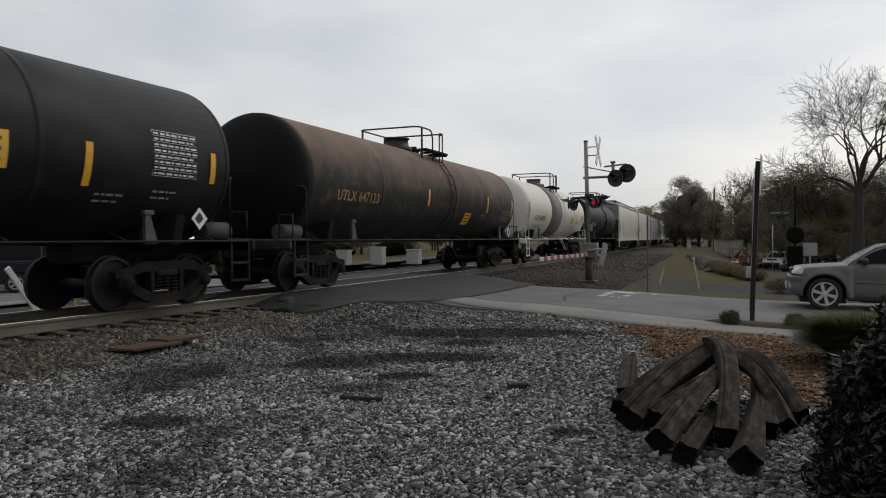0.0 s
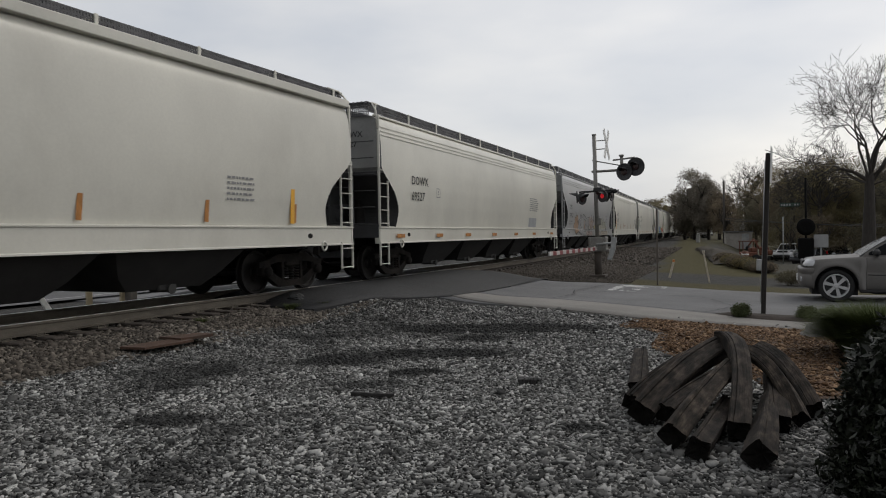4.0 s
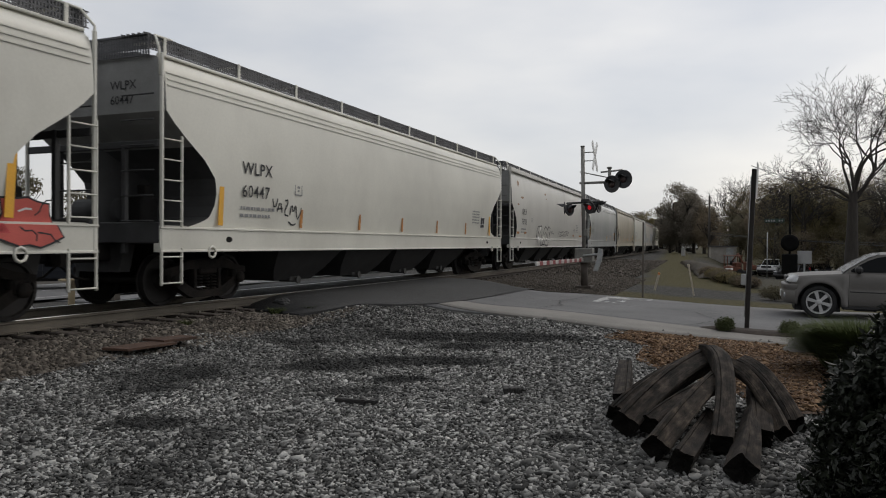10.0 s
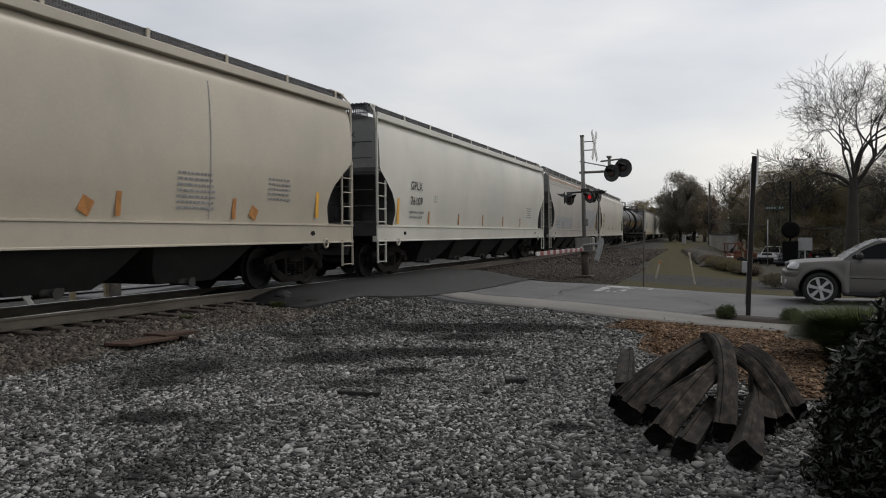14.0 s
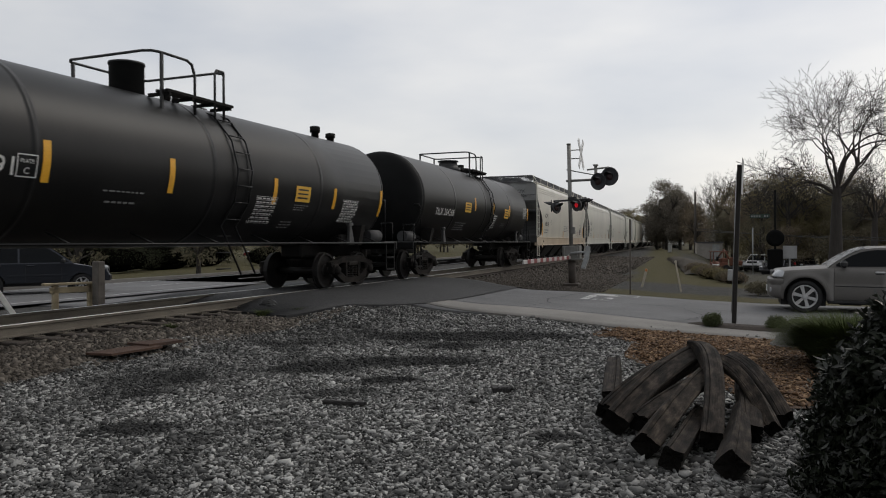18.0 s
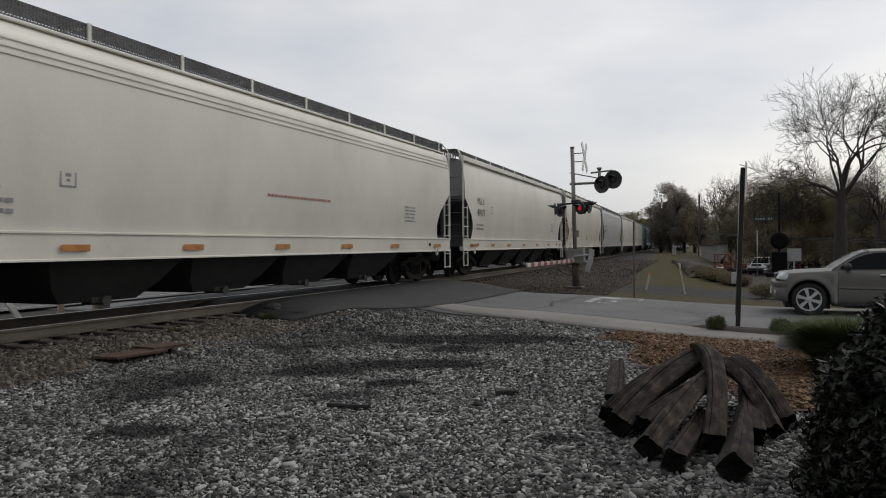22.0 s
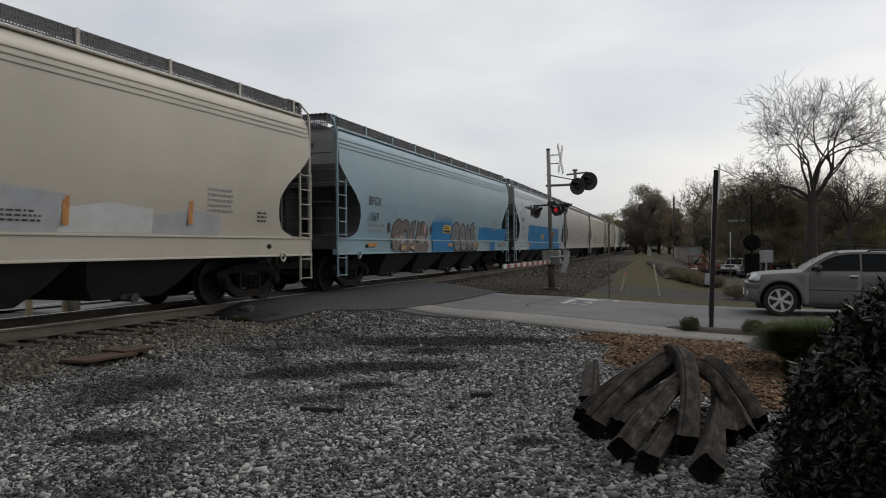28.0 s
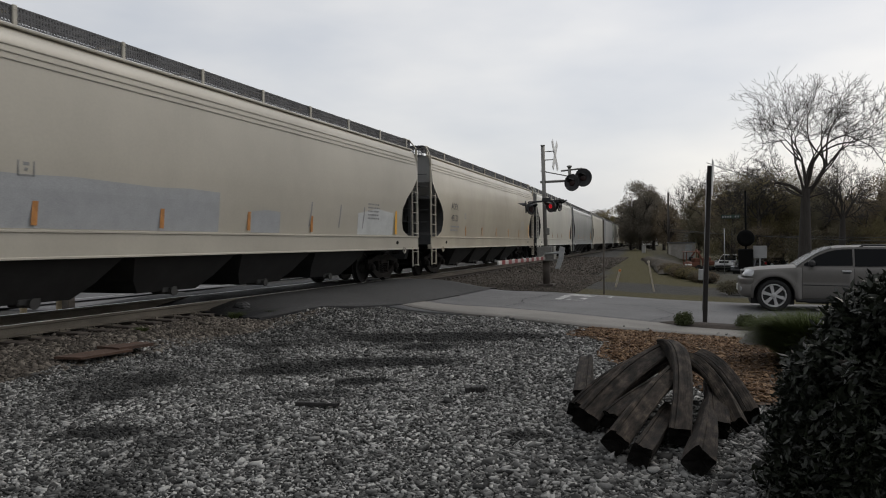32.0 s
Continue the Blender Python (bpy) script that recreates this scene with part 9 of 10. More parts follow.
def build_suv(m, paint, label, name="suv", kind="suv"):
    """Nose towards -x, origin under the front axle's middle on the road."""
    th = thing(name, label, "car", m=m)
    R, wb, half = 0.385, 2.79, 0.93
    if kind == "van":
        lower = [(-0.92, 0.42), (-0.95, 0.62), (-0.85, 0.82), (-0.2, 0.98), (0.35, 1.08), (3.75, 1.08), (3.8, 0.9), (3.82, 0.5), (3.7, 0.36)]
        glass_top = [(0.25, 1.06), (1.05, 1.66), (1.4, 1.74), (3.45, 1.74), (3.72, 1.06)]
        R, half = 0.34, 0.96
    elif kind == "sedan":
        lower = [(-0.88, 0.35), (-0.92, 0.55), (-0.8, 0.70), (0.4, 0.92), (3.4, 0.95), (3.7, 0.85), (3.72, 0.45), (3.6, 0.32)]
        glass_top = [(0.55, 0.92), (1.25, 1.38), (1.7, 1.44), (2.5, 1.42), (3.2, 0.95)]
        R, half = 0.32, 0.89
    elif kind == "pickup":
        lower = [(-0.95, 0.45), (-0.98, 0.75), (-0.85, 1.0), (0.4, 1.12), (4.4, 1.12), (4.42, 0.6), (4.3, 0.5)]
        glass_top = [(0.45, 1.10), (1.05, 1.72), (1.4, 1.80), (2.5, 1.80), (2.7, 1.10)]
        R, wb, half = 0.4, 3.5, 0.98
    else:
        R, wb, half = 0.41, 2.79, 0.94
        lower = [(-0.66, 0.36), (-0.86, 0.40), (-0.91, 0.50), (-0.915, 0.74), (-0.88, 0.80), (-0.86, 0.86), (-0.82, 0.97), (-0.74, 1.035), (-0.3, 1.09), (0.1, 1.13), (0.46, 1.155), (0.75, 1.18), (3.75, 1.20), (3.85, 1.0), (3.9, 0.55), (3.75, 0.42)]
        glass_top = [(0.50, 1.15), (0.92, 1.43), (1.24, 1.60), (1.5, 1.69), (1.9, 1.74), (3.3, 1.73), (3.62, 1.63), (3.84, 1.18)]
    bottom = [(wb + R * 1.12, 0.40)] + [p for p in arch(wb, R * 1.15, R)[::-1]] + [(wb - R * 1.2, 0.40), (R * 1.2, 0.40)] + [p for p in arch(0, R * 1.15, R)[::-1]] + [(-R * 1.2, 0.40)]
    poly = lower + bottom
    body = Mesh()
    side_body(body, poly[::-1], half, 0.07, 0.028)
    part("body", body, paint, th)
    # cabin tapers to the roof
    cab = Mesh()
    n = len(glass_top)

    def inset(z):
        return half - 0.03 - max(0, z - glass_top[0][1]) * 0.30
    vs = [(x, -inset(z), z) for x, z in glass_top] + [(x, inset(z), z) for x, z in glass_top]
    fs = [(i, i + 1, n + i + 1, n + i) for i in range(n - 1)]
    fs += [tuple(range(n))[::-1], tuple(range(n, 2 * n))]
    cab.add(vs, fs)
    part("cabin", cab, paint, th)

    def pane(pts, y_out, name="window"):
        for s in (-1, 1):
            q = [(x, s * (inset(z) + y_out), z) for x, z in pts]
            part(name, Mesh().add(q if s > 0 else q[::-1], [tuple(range(len(q)))]), GLASS_DARK, th, "dark tinted side window")
    z0, z1 = glass_top[0][1] + 0.05, max(p[1] for p in glass_top) - 0.08
    xa, xb = glass_top[0][0], glass_top[-1][0]

    def front_x(z):
        for (x0, za), (x1, zb) in zip(glass_top, glass_top[1:]):
            if za <= z <= zb:
                return x0 + (x1 - x0) * (z - za) / (zb - za)
        return glass_top[2][0]
    split = xa + (xb - xa) * 0.50
    pane([(front_x(z0) + 0.09, z0), (split - 0.03, z0), (split - 0.03, z1), (front_x(z1) + 0.10, z1), (front_x((z0 + z1) / 2) + 0.08, (z0 + z1) / 2)], 0.004)
    pane([(split + 0.03, z0), (xb - 0.22, z0), (xb - 0.40, z1), (split + 0.03, z1)], 0.004)
    ws = Mesh()
    if kind == "suv":
        b, c = glass_top[1], glass_top[2]
        ws.add([(b[0], -inset(b[1]) + 0.08, b[1]), (b[0], inset(b[1]) - 0.08, b[1]), (c[0], inset(c[1]) - 0.1, c[1]), (c[0], -inset(c[1]) + 0.1, c[1])], [(0, 1, 2, 3)])
    a, b = glass_top[0], glass_top[1]
    ws.add([(a[0] + 0.06, -inset(a[1]) + 0.08, a[1] + 0.05), (a[0] + 0.06, inset(a[1]) - 0.08, a[1] + 0.05), (b[0] - 0.03, inset(b[1]) - 0.08, b[1] - 0.01), (b[0] - 0.03, -inset(b[1]) + 0.08, b[1] - 0.01)], [(0, 1, 2, 3)])
    o = part("windscreen", ws, GLASS_DARK, th)
    o.location = (-0.012, 0, 0.012)
    for wx in (0, wb):
        for s in (-1, 1):
            wheel_thing(th, (wx, s * (half - 0.12), R), R, s, 6, 0.68 if kind == "suv" else 0.68)
    if kind == "suv":
        for wx in (0, wb):
            for s in (-1, 1):
                fl = Mesh()
                ring = [(r, a) for r in (R * 1.13, R * 1.36) for a in range(-8, 189, 14)]
                k = len(ring) // 2
                for yy in (half - 0.02, half + 0.03):
                    fl.v += [(wx + r * math.cos(radians(a)), s * yy, R * 0.98 + r * math.sin(radians(a))) for r, a in ring]
                for i in range(k - 1):
                    for q in ((i, i + 1, k + i + 1, k + i), (2 * k + i, 3 * k + i, 3 * k + i + 1, 2 * k + i + 1), (i, 2 * k + i, 2 * k + i + 1, i + 1), (k + i, k + i + 1, 3 * k + i + 1, 3 * k + i)):
                        fl.f.append(q)
                        fl.smooth.append(False)
                part("arch_flare", fl, paint, th)
    if kind == "suv":
        # doors with a rounded shoulder, a crease and a tucked-in lower panel
        side = [(-0.015, 0.36), (0.0, 0.42), (0.022, 0.60), (0.030, 0.755), (0.012, 0.775), (0.026, 0.92), (0.020, 1.04), (-0.004, 1.12), (-0.05, 1.165)]
        for s in (-1, 1):
            for x0, x1, nm in ((0.625, 1.795, "front_door"), (1.805, 2.33, "rear_door")):
                vs = [(x, s * (half + o), z) for x in (x0, x1) for o, z in side] + [(x, s * (half - 0.06), z) for x in (x0, x1) for z in (1.165, 0.36)]
                k = len(side)
                fs = [(i, i + 1, k + i + 1, k + i) for i in range(k - 1)] + [tuple(range(k)) + (2 * k, 2 * k + 1), tuple(range(k, 2 * k)) + (2 * k + 2, 2 * k + 3)]
                part(nm, Mesh().add(vs, fs), paint, th)
            part("sill", Mesh().box((wb / 2, s * (half - 0.05), 0.37), (wb - 2.7 * R, 0.1, 0.09), 0.02), PLASTIC, th, "dark sill guard")
    well = Mesh()
    for wx in (0, wb):
        well.box((wx, 0, R + 0.06), (R * 2.0, 2 * half - 0.3, R * 1.7))
    part("wheel_well", well, PLASTIC, th)
    part("chassis", Mesh().box((wb / 2 + 0.1, 0, 0.36), (wb + 1.2, 1.3, 0.16), 0.03), PLASTIC, th)
    nose = lower[1][0]
    trim = Mesh().box((nose + 0.12, 0, lower[0][1] + 0.12), (0.34, 2 * half - 0.1, 0.24), 0.06)
    part("bumper", trim, paint if kind == "suv" else PLASTIC, th)
    for s in (-1, 1):
        part("headlamp", Mesh().box((nose + (0.16 if kind == "suv" else 0.22), s * (half - 0.15), 0.93 if kind == "suv" else lower[2][1] + 0.08), (0.30, 0.32, 0.17), 0.06), LAMP_CLEAR, th, "clear headlamp")
        part("mirror", Mesh().box((front_x(z0) + 0.30, s * (half + 0.10), z0 + 0.06), (0.14, 0.2, 0.17), 0.05), PLASTIC, th)
        for hx in ((1.66, 2.66) if kind == "suv" else (1.62, 2.62)):
            part("door_handle", Mesh().box((hx, s * (half + 0.012), 1.06 if kind == "suv" else 1.0), (0.24, 0.09, 0.05), 0.012), ALLOY if kind == "suv" else paint, th)
        for dx in ((0.67, 1.80, 2.78) if kind == "suv" else (0.66, 1.78, 2.75)):
            part("door_seam", Mesh().box((dx, s * (half + 0.001), 0.80 if kind == "suv" else 0.7), (0.010, 0.006, 0.68 if kind == "suv" else 0.5)), PLASTIC, th)
        if kind != "suv":
            part("side_moulding", Mesh().box((wb / 2, s * (half + 0.006), 0.66), (wb - 2.6 * R, 0.02, 0.07), 0.006), paint, th)
        part("tail_lamp", Mesh().box((max(p[0] for p in lower) - 0.04, s * (half - 0.1), 0.98), (0.08, 0.16, 0.3), 0.02), LAMP_RED, th)
    part("grille", Mesh().box((nose + 0.0, 0, lower[2][1] + 0.02), (0.05, 1.0, 0.2), 0.02), PLASTIC, th)
    if kind == "suv":
        rack = Mesh()
        for s in (-1, 1):
            rack.path([(1.65, s * 0.64, 1.71), (1.85, s * 0.64, 1.80), (3.3, s * 0.64, 1.79), (3.5, s * 0.64, 1.71)], 0.024, 6)
        part("roof_rack", rack, PLASTIC, th)
    return th


SUV_SIDE = [(0.29, -0.070), (0.36, -0.030), (0.46, -0.008), (0.60, 0.000), (0.655, 0.002), (0.672, -0.016), (0.74, -0.010), (0.88, 0.000), (0.98, -0.004), (1.04, -0.020), (1.075, -0.045), (1.10, -0.085)]
SUV_R, SUV_BASE, SUV_HALF, SUV_ARCH = 0.385, 2.79, 0.93, 0.465


def suv_line(pts, x):
    for (a, p), (b, q) in zip(pts, pts[1:]):
        if x <= b:
            return p + (q - p) * max(0.0, x - a) / (b - a)
    return pts[-1][1]


def suv_top(x):
    """Height of the bonnet and the window line."""
    return suv_line([(-0.64, 0.90), (-0.62, 0.95), (-0.56, 0.985), (-0.40, 1.012), (0.0, 1.052), (0.52, 1.088), (0.9, 1.10), (3.75, 1.13), (3.90, 1.08)], x)


def suv_half(x, z):
    """Half width of the body at x and z: shoulder, crease, tucked sill, swollen arches, rounded nose."""
    y = SUV_HALF + suv_line(SUV_SIDE, z + (1.10 - suv_top(x)) * (0.9 if z > 0.88 else 0.0))
    for wx in (0.0, SUV_BASE):
        r = math.hypot(x - wx, z - SUV_R)
        y += 0.045 * math.exp(-((r - 0.50) / 0.085) ** 2)
    y -= 0.20 * smooth(-0.35, -0.80, x) ** 1.6 + 0.10 * smooth(3.5, 3.9, x)
    return y


def suv_floor(x):
    z = suv_line([(-0.62, 0.34), (-0.5, 0.31), (3.4, 0.29), (3.9, 0.45)], x)
    for wx in (0.0, SUV_BASE):
        if abs(x - wx) < SUV_ARCH:
            z = max(z, SUV_R + math.sqrt(SUV_ARCH ** 2 - (x - wx) ** 2))
    return z


def suv_flank(x0, x1, s):
    """One pressed panel of the side between two upright seams."""
    xs = {x0, x1}
    xs.update(x0 + (x1 - x0) * k / 10 for k in range(11))
    for wx in (0.0, SUV_BASE):
        xs.update(wx + SUV_ARCH * math.cos(math.pi * k / 16) for k in range(17))
    xs = sorted(x for x in xs if x0 <= x <= x1)
    m = 16
    vs = []
    for x in xs:
        a, b = suv_floor(x), suv_top(x) - 0.012
        for k in range(m + 1):
            z = a + (b - a) * k / m
            vs.append((x, s * suv_half(x, z), z))
        vs.append((x, s * (suv_half(x, a) - 0.10), a + 0.004))
    n = m + 2
    ring = [m + 1] + list(range(m + 1))
    fs = []
    for i in range(len(xs) - 1):
        for p, q in zip(ring, ring[1:]):
            f = (i * n + p, (i + 1) * n + p, (i + 1) * n + q, i * n + q)
            fs.append(f[::-1] if s > 0 else f)
    return Mesh().add(vs, fs, True)


def build_waiting_suv(m, paint, label):
    """Nose towards -x, origin under the front axle's middle on the road."""
    th = thing("suv", label, "car", m=m)
    R, wb, half = SUV_R, SUV_BASE, SUV_HALF
    for s in (-1, 1):
        for x0, x1, nm in ((-0.62, 0.615, "front_wing"), (0.622, 1.72, "front_door"), (1.727, 2.66, "rear_door"), (2.667, 3.90, "rear_quarter")):
            p = part(nm, suv_flank(x0, x1, s), paint, th)
            if nm.endswith("door"):
                hx = x1 - 0.16
                part("door_handle", Mesh().box((hx, s * (half + 0.012), 1.005), (0.20, 0.05, 0.042), 0.014), ALLOY, p, "bright door handle")
                part("handle_recess", Mesh().box((hx, s * (half - 0.012), 0.965), (0.17, 0.03, 0.035), 0.01), PLASTIC, p)
                part("moulding", Mesh().box(((x0 + x1) / 2, s * (half + 0.004), 0.663), (x1 - x0 - 0.03, 0.024, 0.022), 0.006), PLASTIC, p, "dark rubbing strip")
        part("seam_shadow", Mesh().box((1.66, s * (half - 0.10), 0.70), (2.3, 0.05, 0.72)), PLASTIC, th)
        part("sill", Mesh().box((wb / 2, s * (half - 0.10), 0.285), (wb - 2.5 * R, 0.12, 0.10), 0.03), PLASTIC, th, "dark sill guard")
        lampm = Mesh()
        cs = []
        for z, xf, back in ((0.845, -0.715, -0.50), (0.90, -0.700, -0.47), (0.965, -0.655, -0.45), (1.012, -0.585, -0.46)):
            cs += [(xf, s * (half - 0.42), z), (xf + 0.015, s * (half - 0.26), z), (xf + 0.06, s * (half - 0.12), z), (xf + 0.13, s * (half - 0.05), z), (back, s * (suv_half(back, z) + 0.006), z)]
        fs = [(5 * i + k, 5 * i + 5 + k, 5 * i + 6 + k, 5 * i + 1 + k) for i in range(3) for k in range(4)]
        lampm.add(cs, [f if s > 0 else f[::-1] for f in fs], True)
        part("headlamp", lampm, LAMP_CLEAR, th, "clear wrap-round headlamp")
        part("fog_lamp", Mesh().tube((-0.70, s * 0.70, 0.52), (-0.757, s * 0.71, 0.52), 0.06, 14), LAMP_CLEAR, th)
        part("mirror", Mesh().box((0.80, s * (half + 0.11), 1.185), (0.16, 0.20, 0.17), 0.055).box((0.82, s * (half + 0.0), 1.12), (0.08, 0.14, 0.05), 0.015), PLASTIC, th)
        part("tail_lamp", Mesh().box((3.86, s * (half - 0.14), 0.98), (0.10, 0.12, 0.30), 0.02), LAMP_RED, th)
        rack = Mesh().path([(1.85, s * 0.64, 1.56), (1.95, s * 0.64, 1.625), (3.2, s * 0.64, 1.625), (3.4, s * 0.64, 1.53)], 0.022, 8)
        part("roof_rack", rack, PLASTIC, th, "dark roof rail")
        for wx in (0.0, wb):
            liner = Mesh()
            arc = [(wx + (SUV_ARCH + 0.012) * math.cos(radians(a)), R + (SUV_ARCH + 0.012) * math.sin(radians(a))) for a in range(-12, 193, 12)]
            liner.add([(x, s * y, z) for y in (0.48, half - 0.045) for x, z in arc], [(i, i + 1, len(arc) + i + 1, len(arc) + i) for i in range(len(arc) - 1)], True)
            part("arch_liner", liner, PLASTIC, th)
            wheel_thing(th, (wx, s * (half - 0.115), R), R, s, 6, 0.735)
    # bonnet and nose
    hood = Mesh()
    xs = [-0.64, -0.62, -0.59, -0.56, -0.5, -0.3, 0.0, 0.3, 0.58]
    n = 9
    for x in xs:
        z = suv_top(x) - 0.012
        w = suv_half(x, z)
        for k in range(n):
            u = -1 + 2 * k / (n - 1)
            hood.v.append((x - 0.05 * (1 - u * u) * (x < -0.5), u * w, z + 0.045 * (1 - abs(u) ** 3) * smooth(-0.68, -0.5, x)))
    hood.f = [(i * n + k, (i + 1) * n + k, (i + 1) * n + k + 1, i * n + k + 1) for i in range(len(xs) - 1) for k in range(n - 1)]
    hood.smooth = [True] * len(hood.f)
    part("bonnet", hood, paint, th)
    nose = Mesh()
    plan = [(-0.475, half + 0.006), (-0.58, half - 0.018), (-0.68, half - 0.09), (-0.745, half - 0.22), (-0.775, half - 0.45), (-0.79, 0.0)]
    plan += [(x, -y) for x, y in plan[-2::-1]]
    level = [(0.315, 0.09), (0.335, 0.045), (0.37, 0.012), (0.44, 0.0), (0.60, 0.0), (0.625, 0.014), (0.66, 0.016), (0.69, 0.004), (0.76, 0.004), (0.79, 0.016), (0.803, 0.05), (0.806, 0.15)]
    n = len(plan)
    for z, d in level:
        for x, y in plan:
            nose.v.append((x + d * min(1.0, (-0.475 - x) * 6), y * (1 - d / half), z))
    nose.f = [(i * n + k, i * n + k + 1, (i + 1) * n + k + 1, (i + 1) * n + k)[::-1] for i in range(len(level) - 1) for k in range(n - 1)]
    nose.smooth = [True] * len(nose.f)
    part("bumper", nose, paint, th, "deep painted bumper with a ledge under the lamps")
    part("fascia", Mesh().box((-0.55, 0, 0.70), (0.16, 1.50, 0.56), 0.03), PLASTIC, th)
    part("grille", Mesh().box((-0.67, 0, 0.90), (0.08, 1.04, 0.16), 0.03), PLASTIC, th, "dark grille")
    part("number_plate", Mesh().box((-0.797, 0, 0.53), (0.02, 0.31, 0.16), 0.004), WHITE_PAINT, th)
    # cabin: roof, pillars and glass
    line = [(0.50, 1.085), (0.66, 1.215), (0.91, 1.385), (1.10, 1.487), (1.29, 1.545), (1.48, 1.568), (1.9, 1.582), (2.5, 1.585), (3.2, 1.57), (3.55, 1.51), (3.70, 1.41), (3.84, 1.10)]

    def edge(z):
        return half - 0.065 - max(0.0, z - 1.09) * 0.34
    cab = Mesh()
    m = 9
    for x, z in line:
        for k in range(m):
            u = -1 + 2 * k / (m - 1)
            cab.v.append((x, u * edge(z), z + 0.045 * (1 - abs(u) ** 2.5) * smooth(1.15, 1.6, z)))
    cab.f = [(i * m + k, (i + 1) * m + k, (i + 1) * m + k + 1, i * m + k + 1)[::-1] for i in range(len(line) - 1) for k in range(m - 1)]
    cab.smooth = [True] * len(cab.f)
    part("roof", cab, paint, th)

    def top_at(x):
        return suv_line(line[:9], x) if x < 3.2 else suv_line(line[8:], x)
    for s in (-1, 1):
        frame_ = Mesh()
        xs = [x for x, z in line]
        for x in xs:
            z = top_at(x)
            for f in (0.0, 0.5, 1.0):
                zz = 1.06 + (z - 1.06) * f
                frame_.v.append((x, s * edge(zz), zz))
        fs = [(3 * i + k, 3 * i + 3 + k, 3 * i + 4 + k, 3 * i + 1 + k) for i in range(len(xs) - 1) for k in range(2)]
        frame_.f = [f[::-1] if s > 0 else f for f in fs]
        frame_.smooth = [True] * len(fs)
        part("cabin_side", frame_, paint, th)
        for x0, x1 in ((0.66, 1.70), (1.745, 2.62), (2.68, 3.52)):
            pts = [(x0, 1.12), (x1, 1.14)]
            k = 6
            for i in range(k + 1):
                x = x1 - (x1 - x0) * i / k
                pts.append((x, max(1.14, top_at(x) - 0.045)))
            q = [(x, s * (edge(z) + 0.006), z) for x, z in pts]
            part("window", Mesh().add(q if s < 0 else q[::-1], [tuple(range(len(q)))]), GLASS_DARK, th, "dark tinted side window")
    ws = Mesh()
    for x, z in line[:5]:
        for k in range(5):
            u = (-1 + 0.5 * k) * 0.965
            ws.v.append((x - 0.012, u * edge(z), z + 0.012 + 0.045 * (1 - abs(u) ** 2.5) * smooth(1.15, 1.6, z)))
    ws.f = [(i * 5 + k, (i + 1) * 5 + k, (i + 1) * 5 + k + 1, i * 5 + k + 1)[::-1] for i in range(4) for k in range(4)]
    ws.smooth = [True] * len(ws.f)
    part("windscreen", ws, GLASS_DARK, th)
    part("chassis", Mesh().box((wb / 2 + 0.1, 0, 0.42), (wb + 1.2, 1.0, 0.30), 0.05).box((1.0, -0.55, 0.26), (0.5, 0.3, 0.12), 0.03).box((1.6, -0.5, 0.24), (0.25, 0.2, 0.14), 0.03), PLASTIC, th)
    for wx in (0.0, wb):
        part("wheel_well", Mesh().box((wx, 0, R + 0.16), (2 * SUV_ARCH + 0.06, 1.0, 0.80)), PLASTIC, th)
    part("tailgate", Mesh().box((3.84, 0, 0.75), (0.10, 1.6, 0.75), 0.05), paint, th)
    return th


def on_ground(x, y, turn=0.0, dz=0.0):
    return Matrix.Translation((x, y, ground_height(x, y) + dz)) @ Matrix.Rotation(radians(turn), 4, "Z")


def build_vehicles():
    build_waiting_suv(Matrix.Translation((1.605, 21.88, ground_height(1.7, 21.9) + 0.012)) @ Matrix.Rotation(radians(0.5), 4, "Z") @ Matrix.Rotation(radians(1.0), 4, "Y") @ Matrix.Scale(1.075, 4), CAR_SILVER, "silver-grey suv with alloy wheels waiting at the crossing")
    build_suv(Matrix.Translation((-22.75, 20.15, -0.13)) @ Matrix.Rotation(radians(-126), 4, "Z"), CAR_DARK, "dark minivan standing on the street behind the track", "minivan", "van")
    build_suv(Matrix.Translation((-23.6, 13.2, -0.13)) @ Matrix.Rotation(radians(-93), 4, "Z"), CAR_WHITE, "white car queueing on the street behind the track", "car", "sedan")
    for x, y, turn, p, k, lab in ((-58, 60, 20, CAR_WHITE, "suv", "white suv parked beyond the grass verge"), (-66, 62, 15, CAR_SILVER, "sedan", "silver car parked beyond the grass verge"), (-76, 56, 10, CAR_WHITE, "sedan", "white car parked beyond the grass verge"), (-52, 70, 25, CAR_RED, "sedan", "dark red car parked beyond the grass verge")):
        build_suv(on_ground(x, y, turn), p, lab, "parked_car", k)
    build_suv(on_ground(1.7, 84.0, 74), CAR_WHITE, "white pickup truck parked beside the yard", "pickup", "pickup")
    for x, y, turn, p, lab in ((4.2, 82.0, 75, CAR_DARK, "dark car parked in the yard"), (3.0, 74.0, 68, CAR_DARK, "dark car parked at the yard entrance"), (6.8, 84.0, 95, CAR_DARK, "dark car parked deep in the yard")):
        build_suv(on_ground(x, y, turn), p, lab, "parked_car", "sedan")


